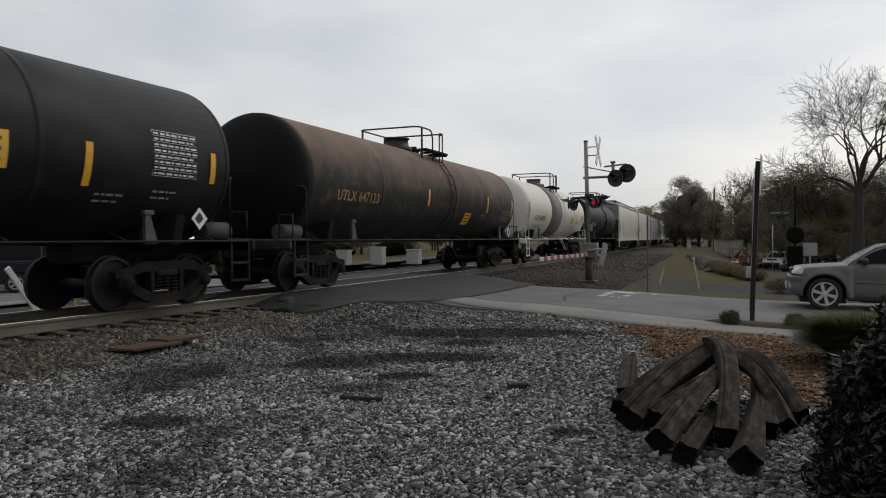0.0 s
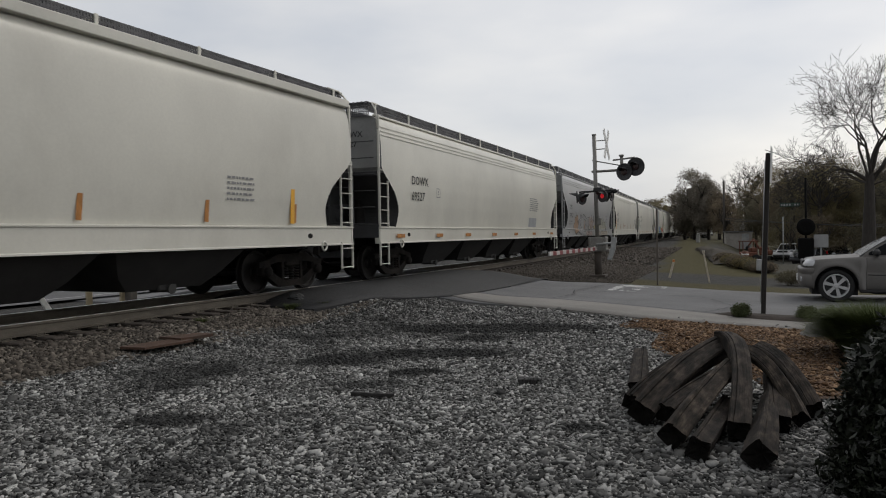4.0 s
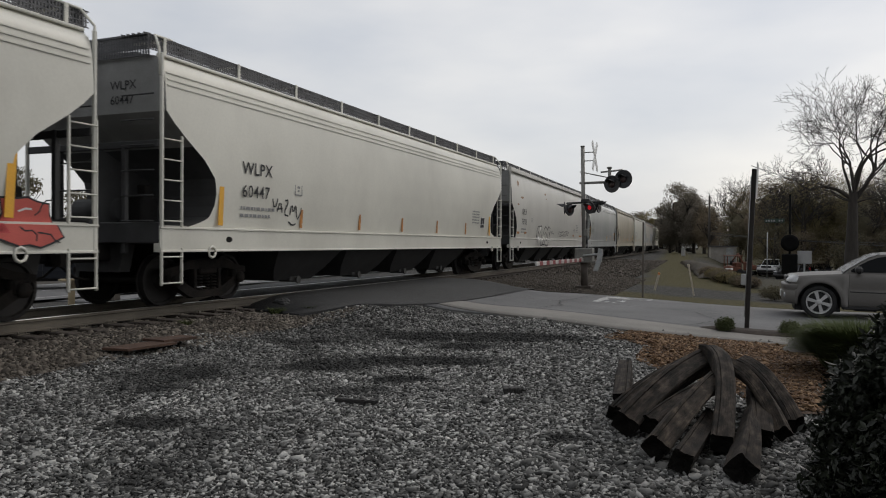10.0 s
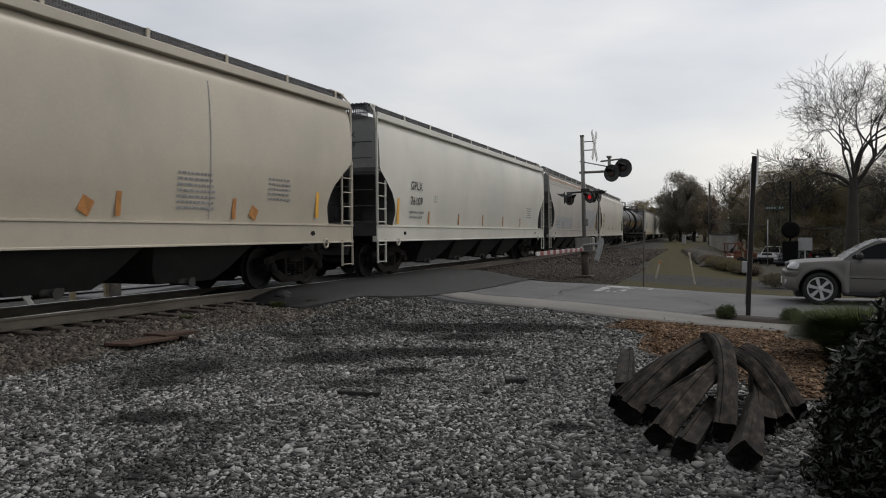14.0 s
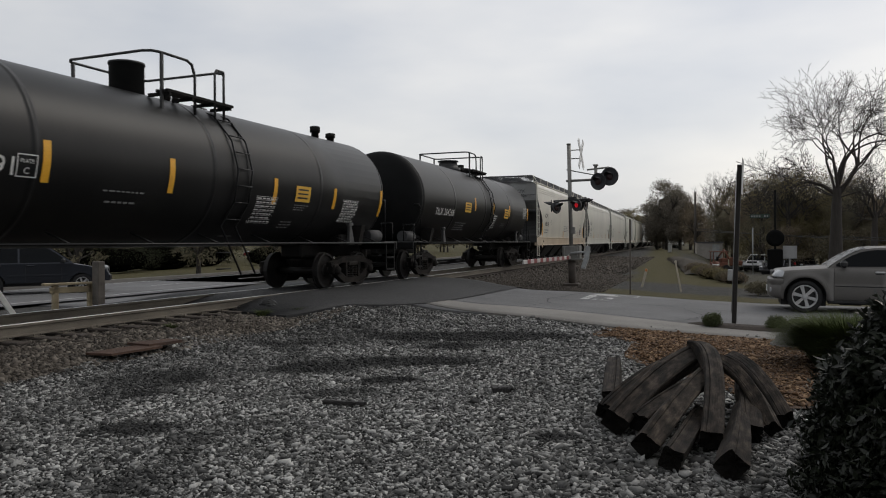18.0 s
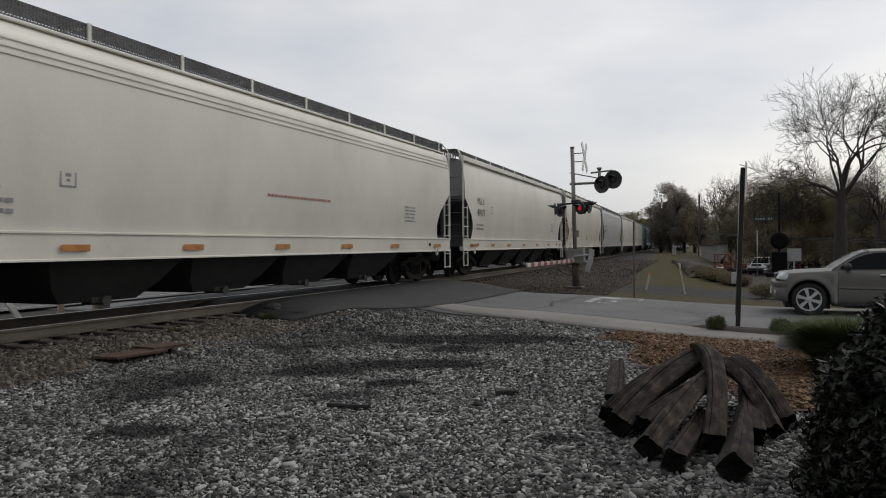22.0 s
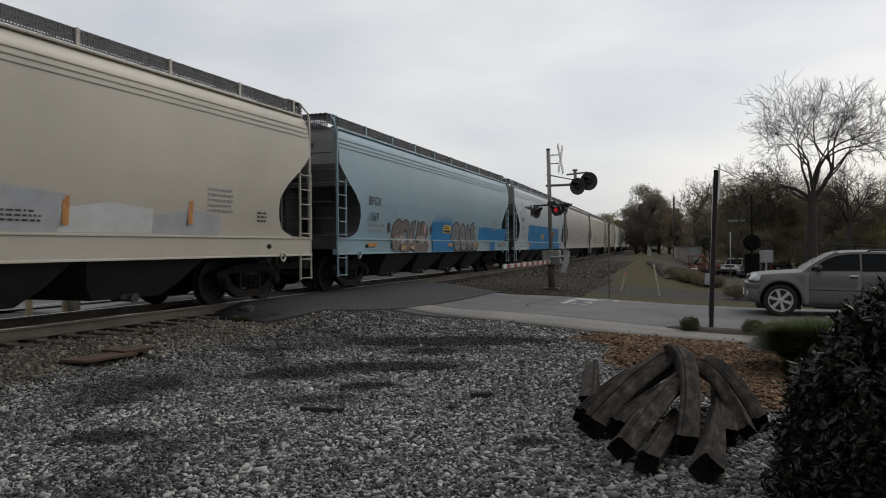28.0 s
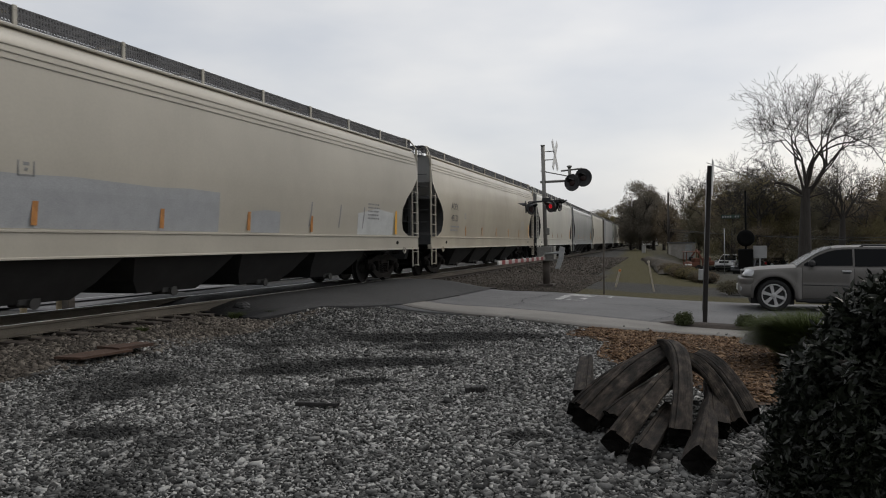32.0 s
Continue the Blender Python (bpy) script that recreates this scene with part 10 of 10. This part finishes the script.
# ---- background ----
def build_machine():
    orange = material("orange_machine_paint", (0.15, 0.052, 0.028), 0.7, vary=0.3, scale=1.5, grime=0.5)
    x, y = -1.75, 79.5
    th = thing("construction_lift", "faded orange construction lift parked in the yard", "machine", m=on_ground(x, y, 20))
    part("chassis", Mesh().box((0, 0, 0.62), (1.5, 1.1, 0.45), 0.08), orange, th)
    part("engine_cover", Mesh().box((0.4, 0, 1.05), (0.6, 1.0, 0.45), 0.08), orange, th)
    for a in (-0.68, 0.68):
        for b in (-0.5, 0.5):
            part("post", Mesh().box((a, b, 1.3), (0.07, 0.07, 1.2)), orange, th)
    part("canopy", Mesh().box((0, 0, 1.93), (1.6, 1.2, 0.09), 0.02), orange, th)
    for wx in (-0.55, 0.55):
        for s in (-1, 1):
            part("wheel", Mesh().tube((wx, s * 0.5, 0.3), (wx, s * 0.7, 0.3), 0.3, 16), TYRE, th)
    th = thing("excavator", "faded orange excavator with a raised boom in the yard", "machine", m=on_ground(-0.3, 84.0, 160))
    part("cab", Mesh().box((0, 0, 1.0), (0.8, 0.8, 0.9), 0.1), orange, th)
    part("engine_cover", Mesh().box((-0.6, 0, 0.85), (0.7, 1.0, 0.5), 0.1), orange, th)
    for s in (-1, 1):
        part("crawler", Mesh().box((0, s * 0.5, 0.25), (1.6, 0.3, 0.45), 0.18), TYRE, th)
    part("boom", Mesh().tube((0.3, 0, 0.9), (1.1, 0, 2.3), 0.10, 8).tube((1.1, 0, 2.3), (1.7, 0, 1.5), 0.08, 8), orange, th)
    part("bucket", Mesh().box((1.72, 0, 1.35), (0.35, 0.45, 0.35), 0.08), TYRE, th)
    # striped barrel in front of the machines
    th = thing("traffic_barrel", "orange and white traffic barrel in the yard", "traffic barrel", m=on_ground(-1.7, 66.0))
    part("barrel", Mesh().lathe([(0.0, 0.36), (0.12, 0.36), (0.14, 0.30), (1.0, 0.25)], 2, n=18), orange, th)
    for zz in (0.4, 0.72):
        part("stripe", Mesh().lathe([(zz - 0.06, 0.30), (zz + 0.06, 0.295)], 2, n=18), WHITE_PAINT, th)


def build_round_signal():
    """Black disc-backed signal with a relay box and a white notice board beyond the street."""
    th = thing("roadside_signal", "black round-backed signal on a post with a relay cabinet", "signal", m=on_ground(1.55, 35.1))
    soot = material("soot_black_paint", (0.005, 0.005, 0.005), 0.8, vary=0.3, spec=0.1)
    part("post", Mesh().tube((0, 0, 0), (0, 0, 4.1), 0.045, 10), soot, th)
    part("disc", Mesh().lathe([(-0.06, 0.22), (-0.04, 0.36), (0.0, 0.37), (0.02, 0.34)], 1, (0, -0.1, 1.98), 28), soot, th)
    part("cabinet", Mesh().box((0.0, 0.1, 1.05), (0.62, 0.5, 0.9), 0.04), soot, th)
    part("street_sign", Mesh().box((-0.62, -0.05, 2.95), (0.8, 0.02, 0.17), 0.004), material("green_street_sign", (0.012, 0.035, 0.022), 0.4), th, "small green street sign")
    legend = Mesh()
    for i, w in enumerate((0.10, 0.11, 0.10, 0.11, 0.0, 0.10, 0.08)):
        if w:
            legend.box((-0.94 + 0.105 * i, -0.063, 2.95), (w * 0.65, 0.004, 0.08))
    part("sign_legend", legend, INK_GREY, th)
    th = thing("notice_board", "blank white notice board on a post beyond the street", "sign", m=on_ground(2.15, 35.4))
    part("board", Mesh().box((0, 0, 1.36), (0.56, 0.03, 0.56), 0.008), material("dull_grey_board", (0.34, 0.34, 0.34), 0.7, vary=0.1), th)
    part("post", Mesh().box((0, 0.05, 0.68), (0.07, 0.05, 1.36), 0.005), GALV, th)


def build_poles():
    wood = material("grey_utility_pole_wood", (0.075, 0.066, 0.058), 0.9, vary=0.3, scale=2, streak=(4, 4, 0.4))
    tops = []
    for x, y, h in ((-5.0, 99.3, 7.9), (22.0, 60.0, 8.5)):
        z = ground_height(x, y)
        th = thing("utility_pole", "wooden utility pole carrying wires", "utility pole", "utility poles", m=Matrix.Translation((x, y, z)))
        part("pole", Mesh().tube((0, 0, -0.2), (0, 0, h - z), 0.17, 10, 0.12), wood, th)
        part("insulator", Mesh().tube((0, 0, h - z), (0, 0, h - z + 0.16), 0.05, 8).tube((0.12, 0, h - z - 0.9), (0.30, 0, h - z - 0.85), 0.04, 8), GALV, th)
        tops.append((x, y, h))
    th = thing("thin_pole", "thin grey metal pole beyond the street", "pole", m=on_ground(0.85, 46.0))
    part("pole", Mesh().tube((0, 0, 0), (0, 0, 2.7), 0.024, 8), GALV, th)

    def wire(a, b, sag, r=0.018):
        ms = Mesh()
        a, b = Vector(a), Vector(b)
        pts = [a.lerp(b, i / 14) - Vector((0, 0, sag * 4 * (i / 14) * (1 - i / 14))) for i in range(15)]
        side = (b - a).cross(Vector((0, 0, 1))).normalized() * r
        up = Vector((0, 0, r))
        ms.add([p + q for p in pts for q in (side, up, -side, -up)], [(4 * i + k, 4 * i + (k + 1) % 4, 4 * i + 4 + (k + 1) % 4, 4 * i + 4 + k) for i in range(14) for k in range(4)])
        whole("overhead_wire", ms, BLACK_PAINT, "sagging black overhead wire between poles", "wire", "overhead wires")
    wire((-5.0, 99.3, 3.2), (14.0, 66.0, 1.4), 0.2, 0.03)
    wire((-5.0, 99.3, 2.9), (22.0, 60.0, 1.6), 0.3, 0.03)
    wire((0.0, 16.85, 3.3), (4.2, 52.0, 5.6), 0.15, 0.008)


def build_woods():
    rng = random.Random(8)
    # the big bare tree
    th, tw = build_bare_tree(5.95, 53.8, 12.9, 17, "large bare spreading tree with a forked trunk", 7, 0.45, 0.9)
    cl = [(p.x, p.y, p.z, 0.5, 0.5, 0.4) for p in tw[::7] if p.z < 7.0 and p.x < 1.0]
    if cl:
        leaf_cloud("budding_leaves", cl, 0.12, 1200, 3, SPRING, th)
    # wood behind the yard
    for i in range(46):
        t = i / 45
        x = -0.5 + 46 * t + rng.uniform(-1.5, 1.5)
        y = 96 - 26 * t + rng.uniform(-5, 8)
        m = (SPRING, DARKLEAF, SPRING, BROWNLEAF, DARKLEAF)[rng.randrange(5)]
        build_leafy_tree(x, y, rng.uniform(9.6, 12.4) - 1.8 * t, rng.uniform(5, 8), 100 + i, m, "spring tree at the edge of the wood", 0.15, 9000, 0.2, 1.45)
    for i in range(26):
        t = i / 25
        x = 1 + 42 * t + rng.uniform(-1, 1)
        y = 88 - 24 * t + rng.uniform(-3, 3)
        m = (SPRING, DARKLEAF, BROWNLEAF)[rng.randrange(3)]
        build_leafy_tree(x, y, rng.uniform(4.0, 6.0), rng.uniform(4, 6), 200 + i, m, "low understorey tree at the wood's edge", 0.14, 5500, 0.12, 1.5)
    # by the track, far off
    for x, y, h, w, m, n in ((-11.4, 132, 11.8, 7.0, FARLEAF, 16000), (-9.0, 130, 9.6, 6, FARLEAF, 11000), (-13.2, 134, 9.0, 5.5, FARLEAF, 9000), (-7.2, 128, 8.0, 4.5, BROWNLEAF, 7000), (-13.5, 150, 8.5, 8, FARLEAF, 6000), (-18.5, 152, 8.6, 6.5, SPRING, 6000), (-21.5, 158, 8.4, 7, FARLEAF, 6000), (-25, 166, 8.0, 8, FARLEAF, 5000), (-29, 176, 7.6, 8, SPRING, 4000), (-6, 122, 6.5, 5, BROWNLEAF, 4000)):
        build_leafy_tree(x, y, h, w, int(y * 3 + h), m, "dense grey-brown tree beside the far track", 0.24, int(n * 1.4), 0.3, 1.75)
    for i in range(30):
        x = -95 + i * 6.0 + rng.uniform(-2, 2)
        y = 215 + rng.uniform(-12, 12) + (40 if -40 < x < -15 else 0)
        build_leafy_tree(x, y, rng.uniform(6.5, 9), rng.uniform(8, 11), 300 + i, (DARKLEAF, SPRING)[i % 2], "distant tree on the skyline", 0.8, 700, 0.3)
    # bare fine-twigged trees over the wood
    for x, y, h, sd in ((-2.4, 104, 12.4, 5), (2.5, 88, 10.8, 6), (5.0, 86, 11.0, 7), (11.5, 76, 10.5, 9)):
        build_bare_tree(x, y, h, sd, "fine-twigged bare tree rising from the wood", 6, 0.55)
    th = thing("shrub", "low dark shrub beyond the street", "shrub", m=on_ground(0.75, 27.0))
    leaf_cloud("foliage", [(0, 0, 0.25, 0.55, 0.4, 0.25), (0.4, 0.1, 0.2, 0.4, 0.35, 0.2)], 0.06, 3000, 77, DARKLEAF, th)
    part("stem", Mesh().tube((0, 0, 0), (0, 0, 0.3), 0.02, 6), BARKWOOD, th)
    # straw-covered berm along the grass, then a few shrubs
    berm = Mesh()
    n, m = 26, 12
    for i in range(n + 1):
        t = i / n
        cx, cy = -4.5 + 3.0 * t + 0.25 * math.sin(3 * t), 64 - 24.5 * t
        h = 0.70 * math.sin(math.pi * min(1.0, max(0.0, t * 0.94 + 0.05))) ** 0.5
        for k in range(m + 1):
            a = math.pi * k / m
            q = 1 + 0.22 * noise.noise((cx * 1.3 + k, cy * 0.5, 0.0))
            x, y = cx - 1.05 * math.cos(a) * q, cy + 0.1 * math.cos(a)
            berm.v.append((x, y, ground_height(x, y) - 0.06 + h * math.sin(a) ** 0.8 * q))
    berm.f = [(i * (m + 1) + k, i * (m + 1) + k + 1, (i + 1) * (m + 1) + k + 1, (i + 1) * (m + 1) + k) for i in range(n) for k in range(m)]
    berm.smooth = [True] * len(berm.f)
    whole("berm", berm, material("pine_straw", (0.040, 0.030, 0.018), 0.95, vary=0.35, scale=1.4, grime=0.6, grime_color=(0.028, 0.026, 0.014), grime_scale=1.2, fine=0.4, fine_scale=30, bump=0.7, bump_scale=12), "low brown straw-covered berm along the grass", "berm", kind="structure")
    for i in range(9):
        t = i / 8
        x, y, r = -2.0 + 1.75 * t + rng.uniform(-0.15, 0.15), 42 - 8.0 * t + rng.uniform(-0.3, 0.3), 0.60 * (0.8 + 0.4 * rng.random())
        th = thing("shrub", "low olive-brown shrub in the row beyond the street", "shrub", "row of low shrubs", m=on_ground(x, y))
        leaf_cloud("foliage", [(0, 0, r * 0.42, r, r, r * 0.5), (r * 0.5, 0.3, r * 0.35, r * 0.6, r * 0.6, r * 0.4), (-r * 0.4, -0.3, r * 0.4, r * 0.5, r * 0.5, r * 0.4)], 0.08, 3600, 810 + i, (BROWNLEAF, SPRING, SPRING, DARKLEAF)[i % 4], th, slim=0.3)
        # dark brown solid inside the leaves, coloured as their inner shade
        part("inner_shade", rock_mesh((0, 0, r * 0.30), (r * 0.75, r * 0.75, r * 0.42), i), material("shrub_inner_shade", (0.022, 0.017, 0.011), 0.95, vary=0.4, scale=5), th)


def build_far_buildings():
    siding = material("white_siding", (0.42, 0.42, 0.40), 0.7, vary=0.1)
    roof = material("grey_shingle", (0.10, 0.10, 0.105), 0.9, vary=0.25)
    for x, y, w, d, h, turn in ((-5.0, 140, 4.0, 4, 2.0, 10),):
        th = thing("house", "low white house with a grey roof beyond the yard", "house", "far houses", m=on_ground(x, y, turn))
        part("wall", Mesh().box((0, 0, h / 2), (w, d, h)), siding, th)
        part("roof", Mesh().prism([(-d / 2 - 0.3, h), (d / 2 + 0.3, h), (0, h + 1.3)], 0, -w / 2 - 0.3, w / 2 + 0.3), roof, th)
        for k in (-0.3, 0.1, 0.35):
            wn = part("window", Mesh().box((k * w, -d / 2 - 0.02, h * 0.55), (0.9, 0.06, 1.0)), GLASS_DARK, th)
    th = thing("shed", "pale block shed with a flat roof behind the yard", "shed", m=on_ground(-3.3, 96, 8))
    block = material("pale_painted_block", (0.33, 0.31, 0.28), 0.85, vary=0.15, grime=0.4, grime_color=(0.2, 0.18, 0.15))
    part("wall", Mesh().box((0, 0, 1.0), (2.9, 3.0, 2.0), 0.02), block, th)
    part("roof", Mesh().box((0, 0, 2.06), (3.2, 3.3, 0.12), 0.02), roof, th)
    part("door", Mesh().box((0.7, -1.52, 0.9), (0.8, 0.06, 1.8), 0.01), GALV, th)
    th = thing("trailer", "white box trailer standing far down the track", "trailer", m=on_ground(-13.4, 156, 20))
    part("box", Mesh().box((0, 0, 1.9), (6.4, 2.4, 2.2), 0.05), WHITE_PAINT, th)
    for k in (-1.8, 1.8):
        part("wheel", Mesh().tube((k, -1.1, 0.5), (k, 1.1, 0.5), 0.5, 14), TYRE, th)
    grey = material("pale_grey_cabinet", (0.36, 0.36, 0.35), 0.6, vary=0.1)
    for x, y, h in ((-8.2, 100, 0.95), (-26.5, 44, 1.0), (-24.6, 45.5, 1.2), (-22.5, 47, 1.0)):
        th = thing("utility_cabinet", "pale grey utility cabinet beside the track", "cabinet", "utility cabinets", m=on_ground(x, y))
        w = 0.45 if y > 90 else 0.9
        part("body", Mesh().box((0, 0, h / 2), (w, 0.7, h), 0.03), grey, th)
        part("lid", Mesh().box((0, 0, h + 0.03), (w + 0.1, 0.8, 0.06), 0.01), grey, th)


def build_behind_track():
    """Verge, barricade and bollard seen under the cars."""
    wood = material("bleached_barricade_wood", (0.34, 0.28, 0.18), 0.85, vary=0.25, grime=0.5, grime_color=(0.15, 0.11, 0.07))
    grey = material("weathered_grey_post", (0.14, 0.125, 0.11), 0.9, vary=0.3, bump=0.4)
    th = thing("barricade", "bleached wooden barricade beside the track", "barricade", m=Matrix.Translation((-16.55, 14.45, ground_height(-16.5, 14.4))) @ Matrix.Rotation(radians(70), 4, "Z"))
    for k in (-0.45, 0.45):
        part("leg", Mesh().box((k, 0, 0.36), (0.14, 0.14, 0.74), 0.01), wood, th)
    part("rail", Mesh().box((0, 0, 0.74), (1.5, 0.2, 0.06), 0.008).box((0, -0.05, 0.58), (1.2, 0.04, 0.16), 0.008), wood, th)
    whole("bollard", Mesh().box((-16.2, 14.98, 0.55), (0.24, 0.24, 1.2), 0.02), grey, "thick weathered wooden bollard beside the track", "bollard")
    th = thing("white_barrier", "leaning white barrier board beside the track", "barrier", m=Matrix.Translation((-15.6, 11.9, 0.1)) @ Matrix.Rotation(radians(35), 4, "X"))
    part("board", Mesh().box((0, 0, 0.4), (0.05, 0.14, 1.5), 0.01), WHITE_PAINT, th)
    for i in range(5):
        x, y, h = track(8 + i * 9.0, -18.2)
        build_leafy_tree(x, y, 2.9, 3.0, 600 + i, DARKLEAF, "small street tree on the verge behind the track", 0.2, 600, 0.16)
    # added tree row: a dark backdrop that blocks the sky behind car-end gaps
    for i in range(34):
        x, y, h = track(-16 + i * 4.6, -31.0 - (i % 3) * 2.2)
        build_leafy_tree(x, y, 5.6 + 0.5 * (i % 4), 6.4, 640 + i, (DARKLEAF, BROWNLEAF, DARKLEAF)[i % 3], "added dark backdrop tree beyond the street behind the track", 0.2, 5600, 0.18)
    for i in range(14):
        x, y, h = track(-6 + i * 6.5, -23.5 - (i % 3) * 1.5)
        th = thing("hedge", "dark hedge along the verge behind the street", "hedge", "hedges behind the street", m=on_ground(x, y))
        leaf_cloud("foliage", [(0, k * 1.1 - 3, 0.9, 1.3, 1.0, 0.9) for k in range(7)], 0.10, 5000, 700 + i, HEDGELEAF, th)
        # solid core, its near-black colour painted as shade inside the hedge
        part("core", rock_mesh((0, 0, 0.75), (0.9, 3.6, 0.75), i), material("near_black_inner_shade", (0.003, 0.003, 0.002), 0.95, vary=0.3), th)
    kerb = Mesh()
    ys = [-20 + 5 * i for i in range(24)]
    for y in ys:
        for d, z in ((-15.4, -0.13), (-15.4, 0.02), (-15.6, 0.02), (-15.6, -0.2)):
            x, yy, h = track(y, d)
            kerb.v.append((x, yy, z))
    for i in range(len(ys) - 1):
        for k in range(3):
            kerb.f.append((4 * i + k, 4 * i + k + 1, 4 * i + 5 + k, 4 * i + 4 + k))
            kerb.smooth.append(False)
    whole("kerb", kerb, CONCRETE, "pale concrete kerb of the street behind", "kerb", kind="structure")


build_signal()
build_posts()
build_timbers()
build_litter()
build_plants()
build_vehicles()
build_machine()
build_round_signal()
build_poles()
build_woods()
build_far_buildings()
build_behind_track()
build_mulch()
build_stone()


# ---- what moves ----
def car_pose(s, length):
    """A car rides on its two trucks, which follow the track."""
    a = length / 2 - 2.4
    xa, ya, _ = track(s - a)
    xb, yb, _ = track(s + a)
    return Matrix.Translation(((xa + xb) / 2, (ya + yb) / 2, RAIL_Z)) @ Matrix.Rotation(math.atan2(-(xb - xa), yb - ya), 4, "Z")


def motions():
    for ob, mid, length, paint in CARS:
        walk(ob, [(t, car_pose(mid - SPEED * t, length)) for t in range(33)])


motions()
